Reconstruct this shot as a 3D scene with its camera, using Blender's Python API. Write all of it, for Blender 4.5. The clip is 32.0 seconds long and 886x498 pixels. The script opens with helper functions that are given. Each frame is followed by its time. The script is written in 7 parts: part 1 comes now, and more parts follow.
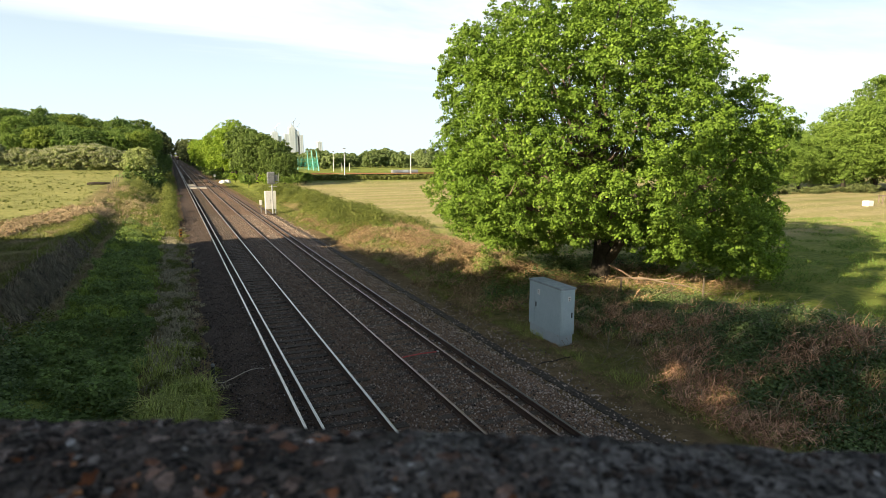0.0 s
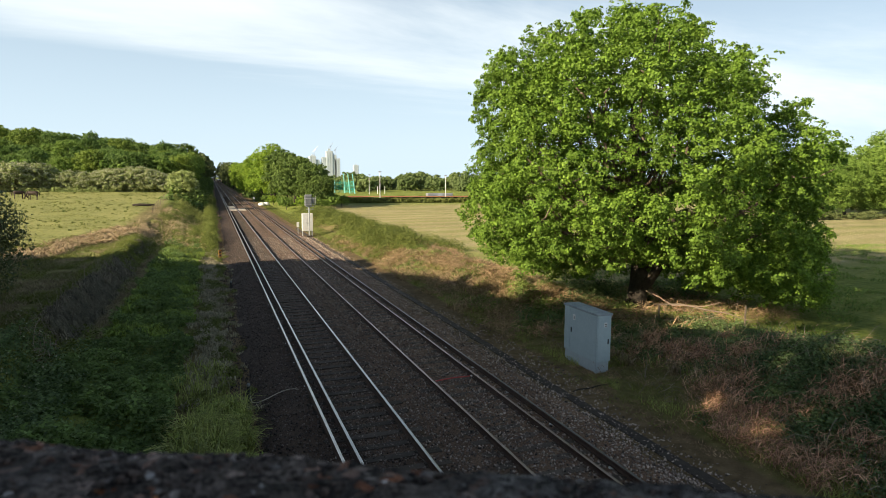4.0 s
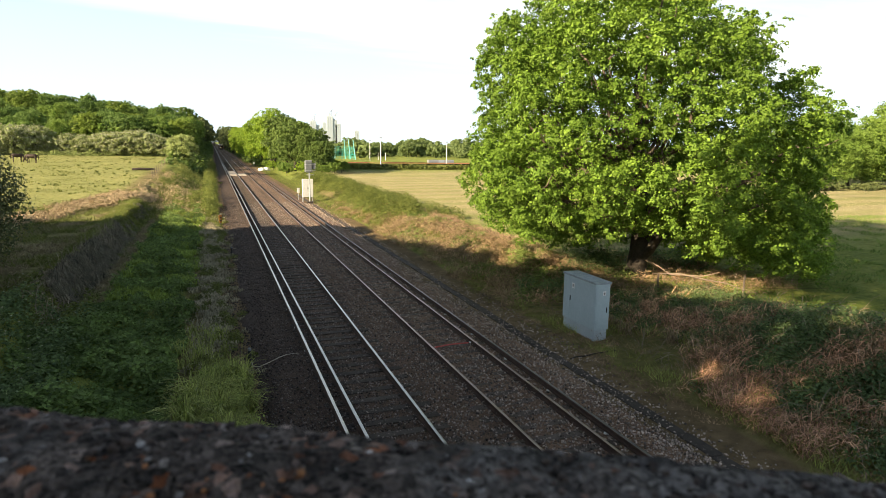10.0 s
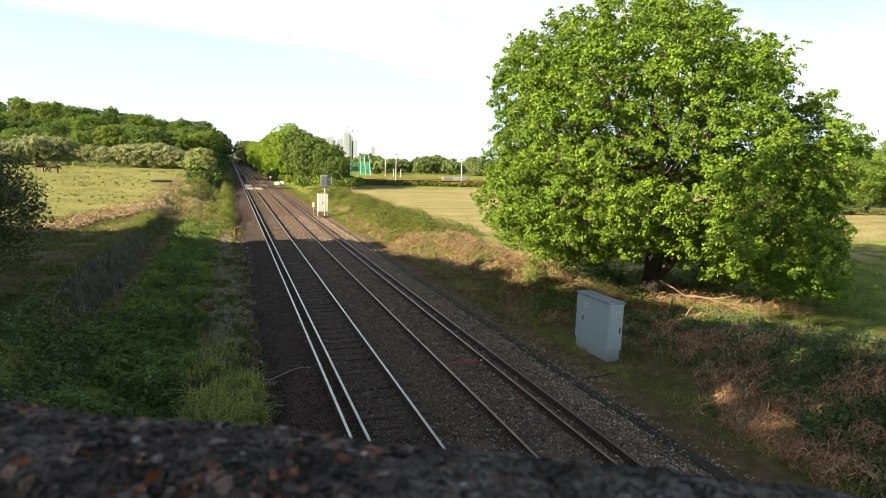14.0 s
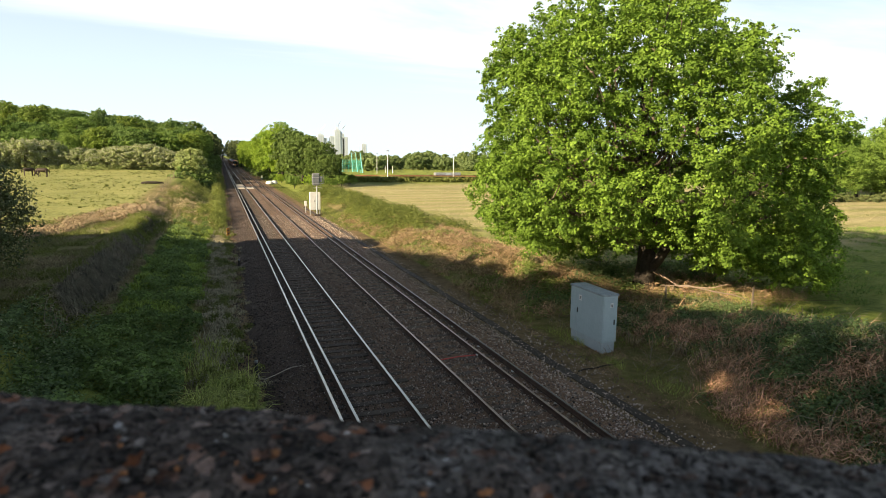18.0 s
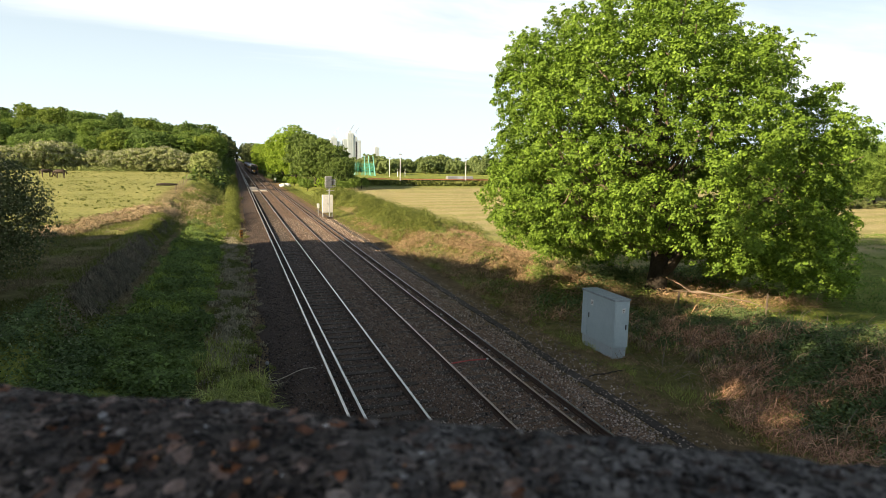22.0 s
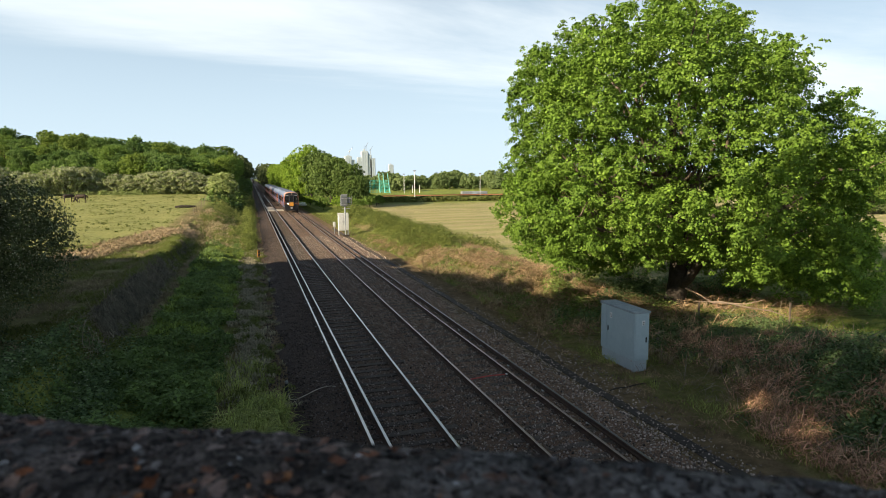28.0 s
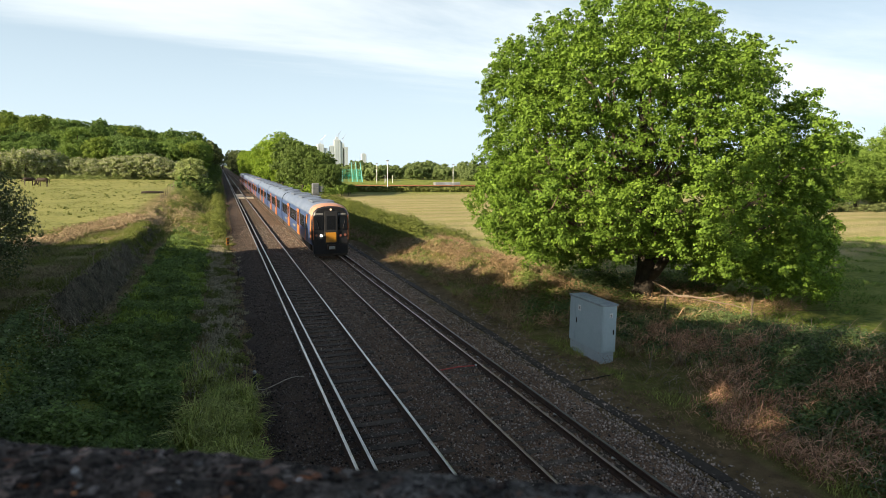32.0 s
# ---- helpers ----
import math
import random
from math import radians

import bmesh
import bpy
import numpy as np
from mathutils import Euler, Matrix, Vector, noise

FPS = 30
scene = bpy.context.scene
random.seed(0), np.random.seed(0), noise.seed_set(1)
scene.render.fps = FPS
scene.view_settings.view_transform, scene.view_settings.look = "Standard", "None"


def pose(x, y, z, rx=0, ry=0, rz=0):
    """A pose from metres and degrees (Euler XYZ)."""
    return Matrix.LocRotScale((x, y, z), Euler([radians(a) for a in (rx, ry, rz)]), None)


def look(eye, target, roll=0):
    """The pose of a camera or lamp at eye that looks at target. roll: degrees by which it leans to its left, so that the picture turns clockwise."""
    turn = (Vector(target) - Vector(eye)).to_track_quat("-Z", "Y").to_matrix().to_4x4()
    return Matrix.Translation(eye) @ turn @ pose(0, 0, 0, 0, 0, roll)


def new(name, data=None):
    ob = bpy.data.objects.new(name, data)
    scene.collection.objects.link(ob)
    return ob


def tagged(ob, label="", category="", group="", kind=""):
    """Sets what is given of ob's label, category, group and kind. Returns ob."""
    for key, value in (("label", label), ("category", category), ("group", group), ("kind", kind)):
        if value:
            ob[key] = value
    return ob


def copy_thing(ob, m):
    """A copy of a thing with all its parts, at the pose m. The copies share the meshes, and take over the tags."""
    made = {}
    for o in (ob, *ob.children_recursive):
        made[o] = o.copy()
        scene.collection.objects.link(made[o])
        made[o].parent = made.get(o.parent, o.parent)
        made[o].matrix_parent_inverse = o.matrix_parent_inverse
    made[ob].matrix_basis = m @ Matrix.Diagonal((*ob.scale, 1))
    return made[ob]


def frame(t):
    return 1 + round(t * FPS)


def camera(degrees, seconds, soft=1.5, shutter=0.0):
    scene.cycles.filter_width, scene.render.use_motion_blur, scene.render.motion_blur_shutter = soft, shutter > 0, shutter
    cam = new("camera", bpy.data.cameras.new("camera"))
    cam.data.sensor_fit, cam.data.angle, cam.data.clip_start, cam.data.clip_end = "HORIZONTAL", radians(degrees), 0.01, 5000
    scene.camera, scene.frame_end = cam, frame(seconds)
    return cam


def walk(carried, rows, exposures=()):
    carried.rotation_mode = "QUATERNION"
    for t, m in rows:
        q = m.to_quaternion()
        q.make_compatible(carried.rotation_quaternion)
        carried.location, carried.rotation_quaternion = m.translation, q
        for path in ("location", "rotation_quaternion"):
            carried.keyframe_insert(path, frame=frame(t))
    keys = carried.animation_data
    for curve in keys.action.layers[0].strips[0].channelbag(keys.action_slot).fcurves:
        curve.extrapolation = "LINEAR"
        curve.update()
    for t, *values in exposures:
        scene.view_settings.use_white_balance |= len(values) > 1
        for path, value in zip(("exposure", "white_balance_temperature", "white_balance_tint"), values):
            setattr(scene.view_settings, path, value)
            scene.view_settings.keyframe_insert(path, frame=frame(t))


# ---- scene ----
# The eye stands on a bridge over the line. x: across the tracks, y: along them, z = 0: the rails' running surface.
cam = camera(71.94, 32.0, soft=0.5)
cam.data.dof.use_dof, cam.data.dof.focus_distance, cam.data.dof.aperture_fstop = True, 60.0, 10.5
PATH = [
    (0.0, -0.001, 0.000, 6.274, 81.24, -0.16, -23.81),
    (0.5, -0.008, 0.004, 6.271, 81.11, 0.30, -23.80),
    (1.0, -0.006, 0.003, 6.279, 82.29, 3.17, -20.77),
    (1.5, -0.014, 0.007, 6.274, 81.54, 2.06, -19.99),
    (2.0, -0.028, 0.015, 6.273, 83.29, 0.02, -21.10),
    (2.5, -0.024, 0.013, 6.264, 83.74, -1.55, -21.80),
    (3.0, -0.020, 0.010, 6.276, 84.12, -2.09, -24.15),
    (3.5, -0.017, 0.009, 6.286, 83.13, 0.14, -22.02),
    (4.0, -0.021, 0.011, 6.282, 83.39, -0.34, -20.59),
    (4.5, -0.018, 0.009, 6.287, 83.12, 1.62, -19.93),
    (6.5, -0.007, 0.004, 6.275, 81.91, -1.32, -19.88),
    (7.0, -0.008, 0.004, 6.281, 82.70, -2.83, -19.79),
    (7.5, -0.005, 0.003, 6.279, 81.63, -2.56, -21.19),
    (8.0, -0.003, 0.001, 6.312, 82.24, 0.28, -21.77),
    (8.5, 0.000, -0.000, 6.323, 79.13, 1.00, -23.43),
    (9.0, 0.003, -0.001, 6.297, 79.05, -1.01, -22.35),
    (9.5, -0.010, 0.005, 6.288, 80.83, -1.72, -20.74),
    (10.0, -0.014, 0.007, 6.287, 80.32, -0.87, -20.47),
    (10.5, 0.006, -0.003, 6.292, 80.00, -0.75, -20.99),
    (11.0, 0.002, -0.001, 6.288, 79.54, -1.10, -21.83),
    (11.5, -0.008, 0.004, 6.282, 79.79, -2.12, -21.35),
    (12.0, -0.016, 0.009, 6.283, 79.96, -1.56, -19.96),
    (12.5, -0.007, 0.004, 6.278, 79.91, -2.59, -20.25),
    (13.0, -0.004, 0.002, 6.283, 80.88, -0.17, -19.75),
    (13.5, 0.001, -0.001, 6.281, 79.69, -0.28, -19.99),
    (14.0, -0.007, 0.004, 6.279, 81.87, -1.80, -19.07),
    (14.5, -0.009, 0.005, 6.287, 81.90, -1.02, -17.48),
    (16.5, -0.004, 0.002, 6.274, 81.70, -0.83, -18.79),
    (17.0, 0.005, -0.003, 6.271, 81.90, -0.22, -20.09),
    (17.5, -0.002, 0.001, 6.272, 82.02, 0.11, -19.89),
    (18.0, -0.000, 0.000, 6.270, 81.49, -0.66, -19.84),
    (18.5, 0.001, -0.001, 6.261, 80.98, -1.65, -19.51),
    (19.0, 0.003, -0.002, 6.260, 80.97, -1.44, -18.67),
    (19.5, 0.005, -0.003, 6.267, 81.72, -1.12, -17.92),
    (20.0, 0.007, -0.004, 6.285, 82.13, 0.09, -18.74),
    (20.5, 0.016, -0.008, 6.282, 81.76, -1.08, -20.61),
    (21.0, 0.012, -0.006, 6.284, 82.21, -0.91, -19.71),
    (21.5, 0.027, -0.014, 6.274, 81.55, -0.75, -20.93),
    (22.0, 0.015, -0.008, 6.266, 81.81, -0.97, -18.68),
    (22.5, 0.003, -0.002, 6.258, 81.76, -2.86, -16.46),
    (23.0, -0.009, 0.005, 6.280, 83.59, -0.07, -16.17),
    (23.5, -0.009, 0.005, 6.275, 84.45, -0.04, -16.56),
    (24.0, -0.006, 0.003, 6.268, 84.26, 0.32, -16.84),
    (24.5, -0.003, 0.001, 6.272, 83.11, 0.54, -16.80),
    (25.0, -0.006, 0.003, 6.274, 84.14, 0.70, -16.55),
    (25.5, 0.005, -0.003, 6.277, 82.86, 0.60, -18.27),
    (27.5, 0.011, -0.006, 6.272, 83.70, 0.12, -18.76),
    (28.0, 0.009, -0.005, 6.272, 83.25, 0.48, -17.36),
    (28.5, 0.000, -0.000, 6.274, 83.33, -0.08, -17.14),
    (29.0, 0.020, -0.010, 6.276, 83.04, 0.96, -17.40),
    (29.5, 0.018, -0.009, 6.275, 83.16, 1.42, -17.43),
    (30.0, 0.020, -0.011, 6.278, 83.52, 0.99, -17.37),
    (30.5, 0.017, -0.009, 6.273, 82.83, -0.31, -18.17),
    (31.0, 0.017, -0.009, 6.272, 82.68, -0.88, -19.07),
    (31.5, 0.024, -0.013, 6.276, 82.40, 0.11, -19.19),
    (32.0, 0.023, -0.012, 6.292, 82.38, -0.67, -19.86),
]
EXPOSURES = [(0.0, 1.61, 6650.0, 9.0), (1.0, 1.56, 6600.0, 9.0), (2.0, 1.64, 6750.0, 11.0), (3.0, 1.34, 6300.0, 9.0), (4.0, 1.36, 6300.0, 9.0), (7.0, 1.61, 6450.0, 10.0), (8.0, 1.58, 6400.0, 10.0), (9.0, 1.63, 6750.0, 10.0), (10.0, 1.8, 6700.0, 10.0), (11.0, 1.92, 6600.0, 11.0), (12.0, 1.92, 6600.0, 11.0), (13.0, 1.81, 6700.0, 10.0), (14.0, 1.77, 6750.0, 10.0), (17.0, 1.65, 6700.0, 10.0), (19.0, 1.67, 6750.0, 10.0), (20.0, 1.55, 6650.0, 10.0), (21.0, 1.55, 6700.0, 10.0), (22.0, 1.63, 6850.0, 11.0), (23.0, 1.41, 6350.0, 9.0), (24.0, 1.22, 6150.0, 8.0), (25.0, 1.27, 6150.0, 8.0), (28.0, 1.33, 6250.0, 9.0), (32.0, 1.41, 6400.0, 9.0)]
walk(cam, [(t, pose(x, y, z, rx, ry, rz)) for t, x, y, z, rx, ry, rz in PATH], EXPOSURES)

# ---- light: low evening sun from the left and a little behind the eye; thin high cloud ----
SUN_FROM = Vector((-0.955, -0.295, 0.0)).normalized()
SUN_ELEVATION = radians(22.5)


def make_world():
    w = bpy.data.worlds.new("evening_sky")
    scene.world = w
    w.use_nodes = True
    nt = w.node_tree
    nt.nodes.clear()
    N, K = nt.nodes.new, nt.links.new
    out, bg = N("ShaderNodeOutputWorld"), N("ShaderNodeBackground")
    sky = N("ShaderNodeTexSky")
    sky.sky_type, sky.sun_disc = "NISHITA", False
    sky.sun_elevation = SUN_ELEVATION
    sky.sun_rotation = math.atan2(SUN_FROM.x, SUN_FROM.y)
    sky.air_density, sky.dust_density, sky.ozone_density = 1.0, 0.6, 0.8
    co, mp = N("ShaderNodeTexCoord"), N("ShaderNodeMapping")
    # cirrus drawn out along one heading: noise on the sky's dome, flattened by height
    sep, div, comb = N("ShaderNodeSeparateXYZ"), N("ShaderNodeMath"), N("ShaderNodeCombineXYZ")
    K(co.outputs["Generated"], sep.inputs[0])
    add = N("ShaderNodeMath")
    add.operation, add.inputs[1].default_value = "ADD", 0.12
    K(sep.outputs["Z"], add.inputs[0])
    mx = N("ShaderNodeMath")
    mx.operation, mx.inputs[1].default_value = "MAXIMUM", 0.05
    K(add.outputs[0], mx.inputs[0])
    outs = []
    for axis in ("X", "Y"):
        d = N("ShaderNodeMath")
        d.operation = "DIVIDE"
        K(sep.outputs[axis], d.inputs[0])
        K(mx.outputs[0], d.inputs[1])
        outs.append(d)
    K(outs[0].outputs[0], comb.inputs[0])
    K(outs[1].outputs[0], comb.inputs[1])
    K(comb.outputs[0], mp.inputs["Vector"])
    mp.inputs["Rotation"].default_value = (0, 0, radians(CLOUD_TURN))
    mp.inputs["Scale"].default_value = (0.16, 0.34, 1)
    mp.inputs["Location"].default_value = (CLOUD_SHIFT[0], CLOUD_SHIFT[1], 0)
    n1, ramp = N("ShaderNodeTexNoise"), N("ShaderNodeValToRGB")
    n1.inputs["Scale"].default_value, n1.inputs["Detail"].default_value, n1.inputs["Roughness"].default_value = 1.7, 7, 0.60
    n1.inputs["Distortion"].default_value = 0.35
    K(mp.outputs[0], n1.inputs["Vector"])
    # the sheet of cirrus lies thickest along one slanting lane
    lane = N("ShaderNodeVectorMath")
    lane.operation = "DOT_PRODUCT"
    lane.inputs[1].default_value = CLOUD_LANE
    K(co.outputs["Generated"], lane.inputs[0])
    fall = N("ShaderNodeMapRange")
    fall.interpolation_type = "SMOOTHSTEP"
    fall.inputs["From Min"].default_value, fall.inputs["From Max"].default_value = CLOUD_EDGE
    fall.inputs["To Min"].default_value, fall.inputs["To Max"].default_value = -0.18, 0.14
    K(lane.outputs["Value"], fall.inputs["Value"])
    rise = N("ShaderNodeMapRange")
    rise.interpolation_type = "SMOOTHSTEP"
    rise.inputs["From Min"].default_value, rise.inputs["From Max"].default_value = CLOUD_TOP
    rise.inputs["To Min"].default_value, rise.inputs["To Max"].default_value = 0.0, -0.22
    K(lane.outputs["Value"], rise.inputs["Value"])
    thick, both = N("ShaderNodeMath"), N("ShaderNodeMath")
    K(n1.outputs["Fac"], thick.inputs[0])
    K(fall.outputs["Result"], both.inputs[0])
    K(rise.outputs["Result"], both.inputs[1])
    K(both.outputs[0], thick.inputs[1])
    ramp.color_ramp.interpolation = "EASE"
    ramp.color_ramp.elements[0].position, ramp.color_ramp.elements[1].position = 0.40, 0.74
    K(thick.outputs[0], ramp.inputs[0])
    # haze that thins with height
    haze = N("ShaderNodeMapRange")
    haze.inputs["From Min"].default_value, haze.inputs["From Max"].default_value = 0.0, 0.48
    haze.inputs["To Min"].default_value, haze.inputs["To Max"].default_value = 0.90, 0.08
    K(sep.outputs["Z"], haze.inputs["Value"])
    veil = N("ShaderNodeMix")
    veil.data_type = "RGBA"
    K(haze.outputs["Result"], veil.inputs["Factor"])
    calm = N("ShaderNodeHueSaturation")  # thin high cloud greys the blue
    calm.inputs["Saturation"].default_value, calm.inputs["Value"].default_value = 0.85, 0.70
    K(sky.outputs[0], calm.inputs["Color"])
    K(calm.outputs[0], veil.inputs["A"])
    veil.inputs["B"].default_value = VEIL
    thin = N("ShaderNodeMath")
    thin.operation, thin.inputs[1].default_value = "MULTIPLY", 0.85
    K(ramp.outputs[0], thin.inputs[0])
    mix = N("ShaderNodeMix")
    mix.data_type = "RGBA"
    K(thin.outputs[0], mix.inputs["Factor"])
    K(veil.outputs["Result"], mix.inputs["A"])
    mix.inputs["B"].default_value = CLOUD
    K(mix.outputs["Result"], bg.inputs["Color"])
    bg.inputs["Strength"].default_value = 0.055
    K(bg.outputs[0], out.inputs[0])


CLOUD_TURN, CLOUD_SHIFT = 12, (0.3, 0.2)
CLOUD_LANE, CLOUD_EDGE, CLOUD_TOP = (0.10, 0.0, 1.0), (0.125, 0.205), (0.255, 0.35)
CLOUD, VEIL = (8.2, 8.5, 8.4, 1), (5.8, 7.0, 7.9, 1)
make_world()
sun_lamp = bpy.data.lights.new("sun", "SUN")
sun_lamp.energy, sun_lamp.angle, sun_lamp.color = 4.6, radians(0.6), (1.0, 0.83, 0.58)
sun = new("sun", sun_lamp)
sun.matrix_world = look(Vector((0, 0, 60)) + 50 * (SUN_FROM * math.cos(SUN_ELEVATION) + Vector((0, 0, math.sin(SUN_ELEVATION)))), (0, 0, 60))

# ---- materials ----
def mat(name, dark, light, scale=2.0, fine=30.0, rough=0.8, bump=0.3, depth=0.01, metal=0.0, spread=0.0, mottle=0.5, third=None, space="Object", island=False, translucent=0.0, lo=0.35, hi=0.65):
    """A surface with two scales of noise between two colours, with bump from the fine one."""
    m = bpy.data.materials.new(name)
    m.use_nodes = True
    nt = m.node_tree
    N, K = nt.nodes.new, nt.links.new
    b = nt.nodes["Principled BSDF"]
    co = N("ShaderNodeTexCoord") if space == "Object" else N("ShaderNodeNewGeometry")
    vec = co.outputs["Object"] if space == "Object" else co.outputs["Position"]
    n1, n2 = N("ShaderNodeTexNoise"), N("ShaderNodeTexNoise")
    n1.inputs["Scale"].default_value, n1.inputs["Detail"].default_value, n1.inputs["Roughness"].default_value = scale, 5, 0.6
    n2.inputs["Scale"].default_value, n2.inputs["Detail"].default_value, n2.inputs["Roughness"].default_value = fine, 4, 0.65
    K(vec, n1.inputs["Vector"])
    K(vec, n2.inputs["Vector"])
    ramp = N("ShaderNodeValToRGB")
    e = ramp.color_ramp.elements
    e[0].position, e[1].position, e[0].color, e[1].color = lo, hi, dark, light
    if third:
        x = e.new(hi + 0.12)
        x.color = third
    s = N("ShaderNodeMix")
    s.inputs["Factor"].default_value = mottle
    K(n1.outputs["Fac"], s.inputs["A"])
    K(n2.outputs["Fac"], s.inputs["B"])
    K(s.outputs["Result"], ramp.inputs[0])
    col = ramp.outputs[0]
    if spread:
        h, mr = N("ShaderNodeHueSaturation"), N("ShaderNodeMapRange")
        if island:
            r = N("ShaderNodeNewGeometry").outputs["Random Per Island"]
        else:
            r = N("ShaderNodeObjectInfo").outputs["Random"]
        K(r, mr.inputs["Value"])
        mr.inputs["To Min"].default_value, mr.inputs["To Max"].default_value = 1 - spread, 1 + spread
        K(mr.outputs["Result"], h.inputs["Value"])
        K(col, h.inputs["Color"])
        col = h.outputs["Color"]
    K(col, b.inputs["Base Color"])
    b.inputs["Roughness"].default_value, b.inputs["Metallic"].default_value = rough, metal
    b.inputs["Specular IOR Level"].default_value = 0.35
    if bump:
        bp = N("ShaderNodeBump")
        bp.inputs["Strength"].default_value, bp.inputs["Distance"].default_value = bump, depth
        K(n2.outputs["Fac"], bp.inputs["Height"])
        K(bp.outputs[0], b.inputs["Normal"])
    if translucent:
        t, mx = N("ShaderNodeBsdfTranslucent"), N("ShaderNodeMixShader")
        K(col, t.inputs["Color"])
        mx.inputs[0].default_value = translucent
        K(b.outputs[0], mx.inputs[1])
        K(t.outputs[0], mx.inputs[2])
        K(mx.outputs[0], nt.nodes["Material Output"].inputs["Surface"])
    return m


def plain(name, colour, rough=0.5, metal=0.0, glow=0.0, spec=0.5):
    m = bpy.data.materials.new(name)
    m.use_nodes = True
    b = m.node_tree.nodes["Principled BSDF"]
    b.inputs["Base Color"].default_value, b.inputs["Roughness"].default_value, b.inputs["Metallic"].default_value = colour, rough, metal
    b.inputs["Specular IOR Level"].default_value = spec
    if glow:
        b.inputs["Emission Color"].default_value, b.inputs["Emission Strength"].default_value = colour, glow
    return m


def leaf(name, dark, light, scale=0.6, spread=0.3, translucent=0.35, rough=0.7):
    return mat(name, dark, light, scale=scale, fine=3.0, rough=rough, bump=0, spread=spread, island=True, translucent=translucent, space="World")


M_OAK = leaf("oak_leaves", (0.076, 0.148, 0.015, 1), (0.203, 0.318, 0.034, 1), translucent=0.30, spread=0.28)
M_WOOD = leaf("woodland_leaves", (0.102, 0.176, 0.034, 1), (0.240, 0.335, 0.064, 1), scale=0.12, translucent=0.45, spread=0.2)
M_LIME = leaf("fresh_leaves", (0.135, 0.225, 0.020, 1), (0.285, 0.400, 0.040, 1), scale=0.25, spread=0.2)
M_DARKLEAF = leaf("dark_leaves", (0.050, 0.074, 0.026, 1), (0.140, 0.170, 0.062, 1), scale=0.4)
M_THORN = leaf("thorn_leaves", (0.055, 0.078, 0.030, 1), (0.155, 0.180, 0.076, 1), scale=0.4)
M_MAY = leaf("blossom", (0.255, 0.268, 0.150, 1), (0.440, 0.440, 0.290, 1), scale=0.3, spread=0.2, translucent=0.2)
M_BRAMBLE = leaf("bramble_leaves", (0.086, 0.135, 0.034, 1), (0.275, 0.345, 0.086, 1), scale=0.9, spread=0.35)
M_MOUNDLEAF = leaf("mound_bramble_leaves", (0.070, 0.122, 0.046, 1), (0.205, 0.280, 0.100, 1), scale=0.9, spread=0.4)
M_NETTLE = leaf("rank_herbs", (0.064, 0.106, 0.030, 1), (0.235, 0.340, 0.092, 1), scale=0.35)
M_BLADE = leaf("grass_blades", (0.205, 0.250, 0.055, 1), (0.470, 0.500, 0.145, 1), scale=0.8, spread=0.45)
M_DRYBLADE = leaf("dry_grass_blades", (0.240, 0.205, 0.100, 1), (0.470, 0.410, 0.220, 1), scale=0.8)
M_BRACKEN = leaf("dead_bracken", (0.300, 0.155, 0.090, 1), (0.720, 0.450, 0.280, 1), scale=1.4, spread=0.6, translucent=0.15, rough=0.8)
M_STALK = leaf("bleached_stalks", (0.15, 0.115, 0.08, 1), (0.34, 0.275, 0.20, 1), scale=2.0, translucent=0.05, rough=0.8)
M_BARK = mat("bark", (0.020, 0.016, 0.012, 1), (0.068, 0.055, 0.042, 1), scale=1.2, fine=9, bump=0.8, depth=0.06, rough=0.95)
M_BALLAST = mat("ballast", (0.046, 0.029, 0.020, 1), (0.250, 0.160, 0.108, 1), scale=1.4, fine=26, bump=1.0, depth=0.04, rough=0.95, mottle=0.75, third=(0.24, 0.205, 0.18, 1), lo=0.38, hi=0.62, space="World")
M_STONE = mat("ballast_stones", (0.075, 0.060, 0.052, 1), (0.420, 0.350, 0.310, 1), scale=5, fine=40, bump=0.2, rough=0.9, spread=0.85, island=True, space="World")
M_SLEEPER = mat("sleeper_concrete", (0.046, 0.037, 0.030, 1), (0.132, 0.107, 0.088, 1), scale=3, fine=40, rough=0.9, spread=0.2)
M_RAILSIDE = mat("rusty_rail", (0.026, 0.015, 0.011, 1), (0.080, 0.045, 0.030, 1), scale=3, fine=40, rough=0.85)
M_RAILTOP = mat("polished_rail_head", (0.38, 0.365, 0.355, 1), (0.60, 0.585, 0.57, 1), scale=2, fine=60, rough=0.32, metal=1.0, bump=0)
M_DULLTOP = mat("worn_rail_head", (0.30, 0.22, 0.18, 1), (0.50, 0.41, 0.36, 1), scale=2, fine=60, rough=0.42, metal=0.9, bump=0)
M_TROUGH = mat("trough_concrete", (0.028, 0.022, 0.018, 1), (0.075, 0.060, 0.048, 1), scale=4, fine=50, rough=0.9, spread=0.15)
M_CAB = mat("grey_paint", (0.385, 0.480, 0.515, 1), (0.450, 0.545, 0.575, 1), scale=1.5, fine=12, rough=0.5, bump=0.05)
M_CABTOP = mat("weathered_grey_paint", (0.20, 0.24, 0.26, 1), (0.40, 0.45, 0.48, 1), scale=3, fine=20, rough=0.6, bump=0.05)
M_PLINTH = mat("grey_plinth", (0.36, 0.42, 0.46, 1), (0.46, 0.52, 0.55, 1), scale=3, fine=20, rough=0.6, bump=0.1)
M_WHITE = mat("white_paint", (0.66, 0.66, 0.64, 1), (0.80, 0.80, 0.78, 1), scale=3, fine=20, rough=0.6, bump=0.05)
M_BLACK = plain("black_plastic", (0.012, 0.012, 0.013, 1), 0.5)
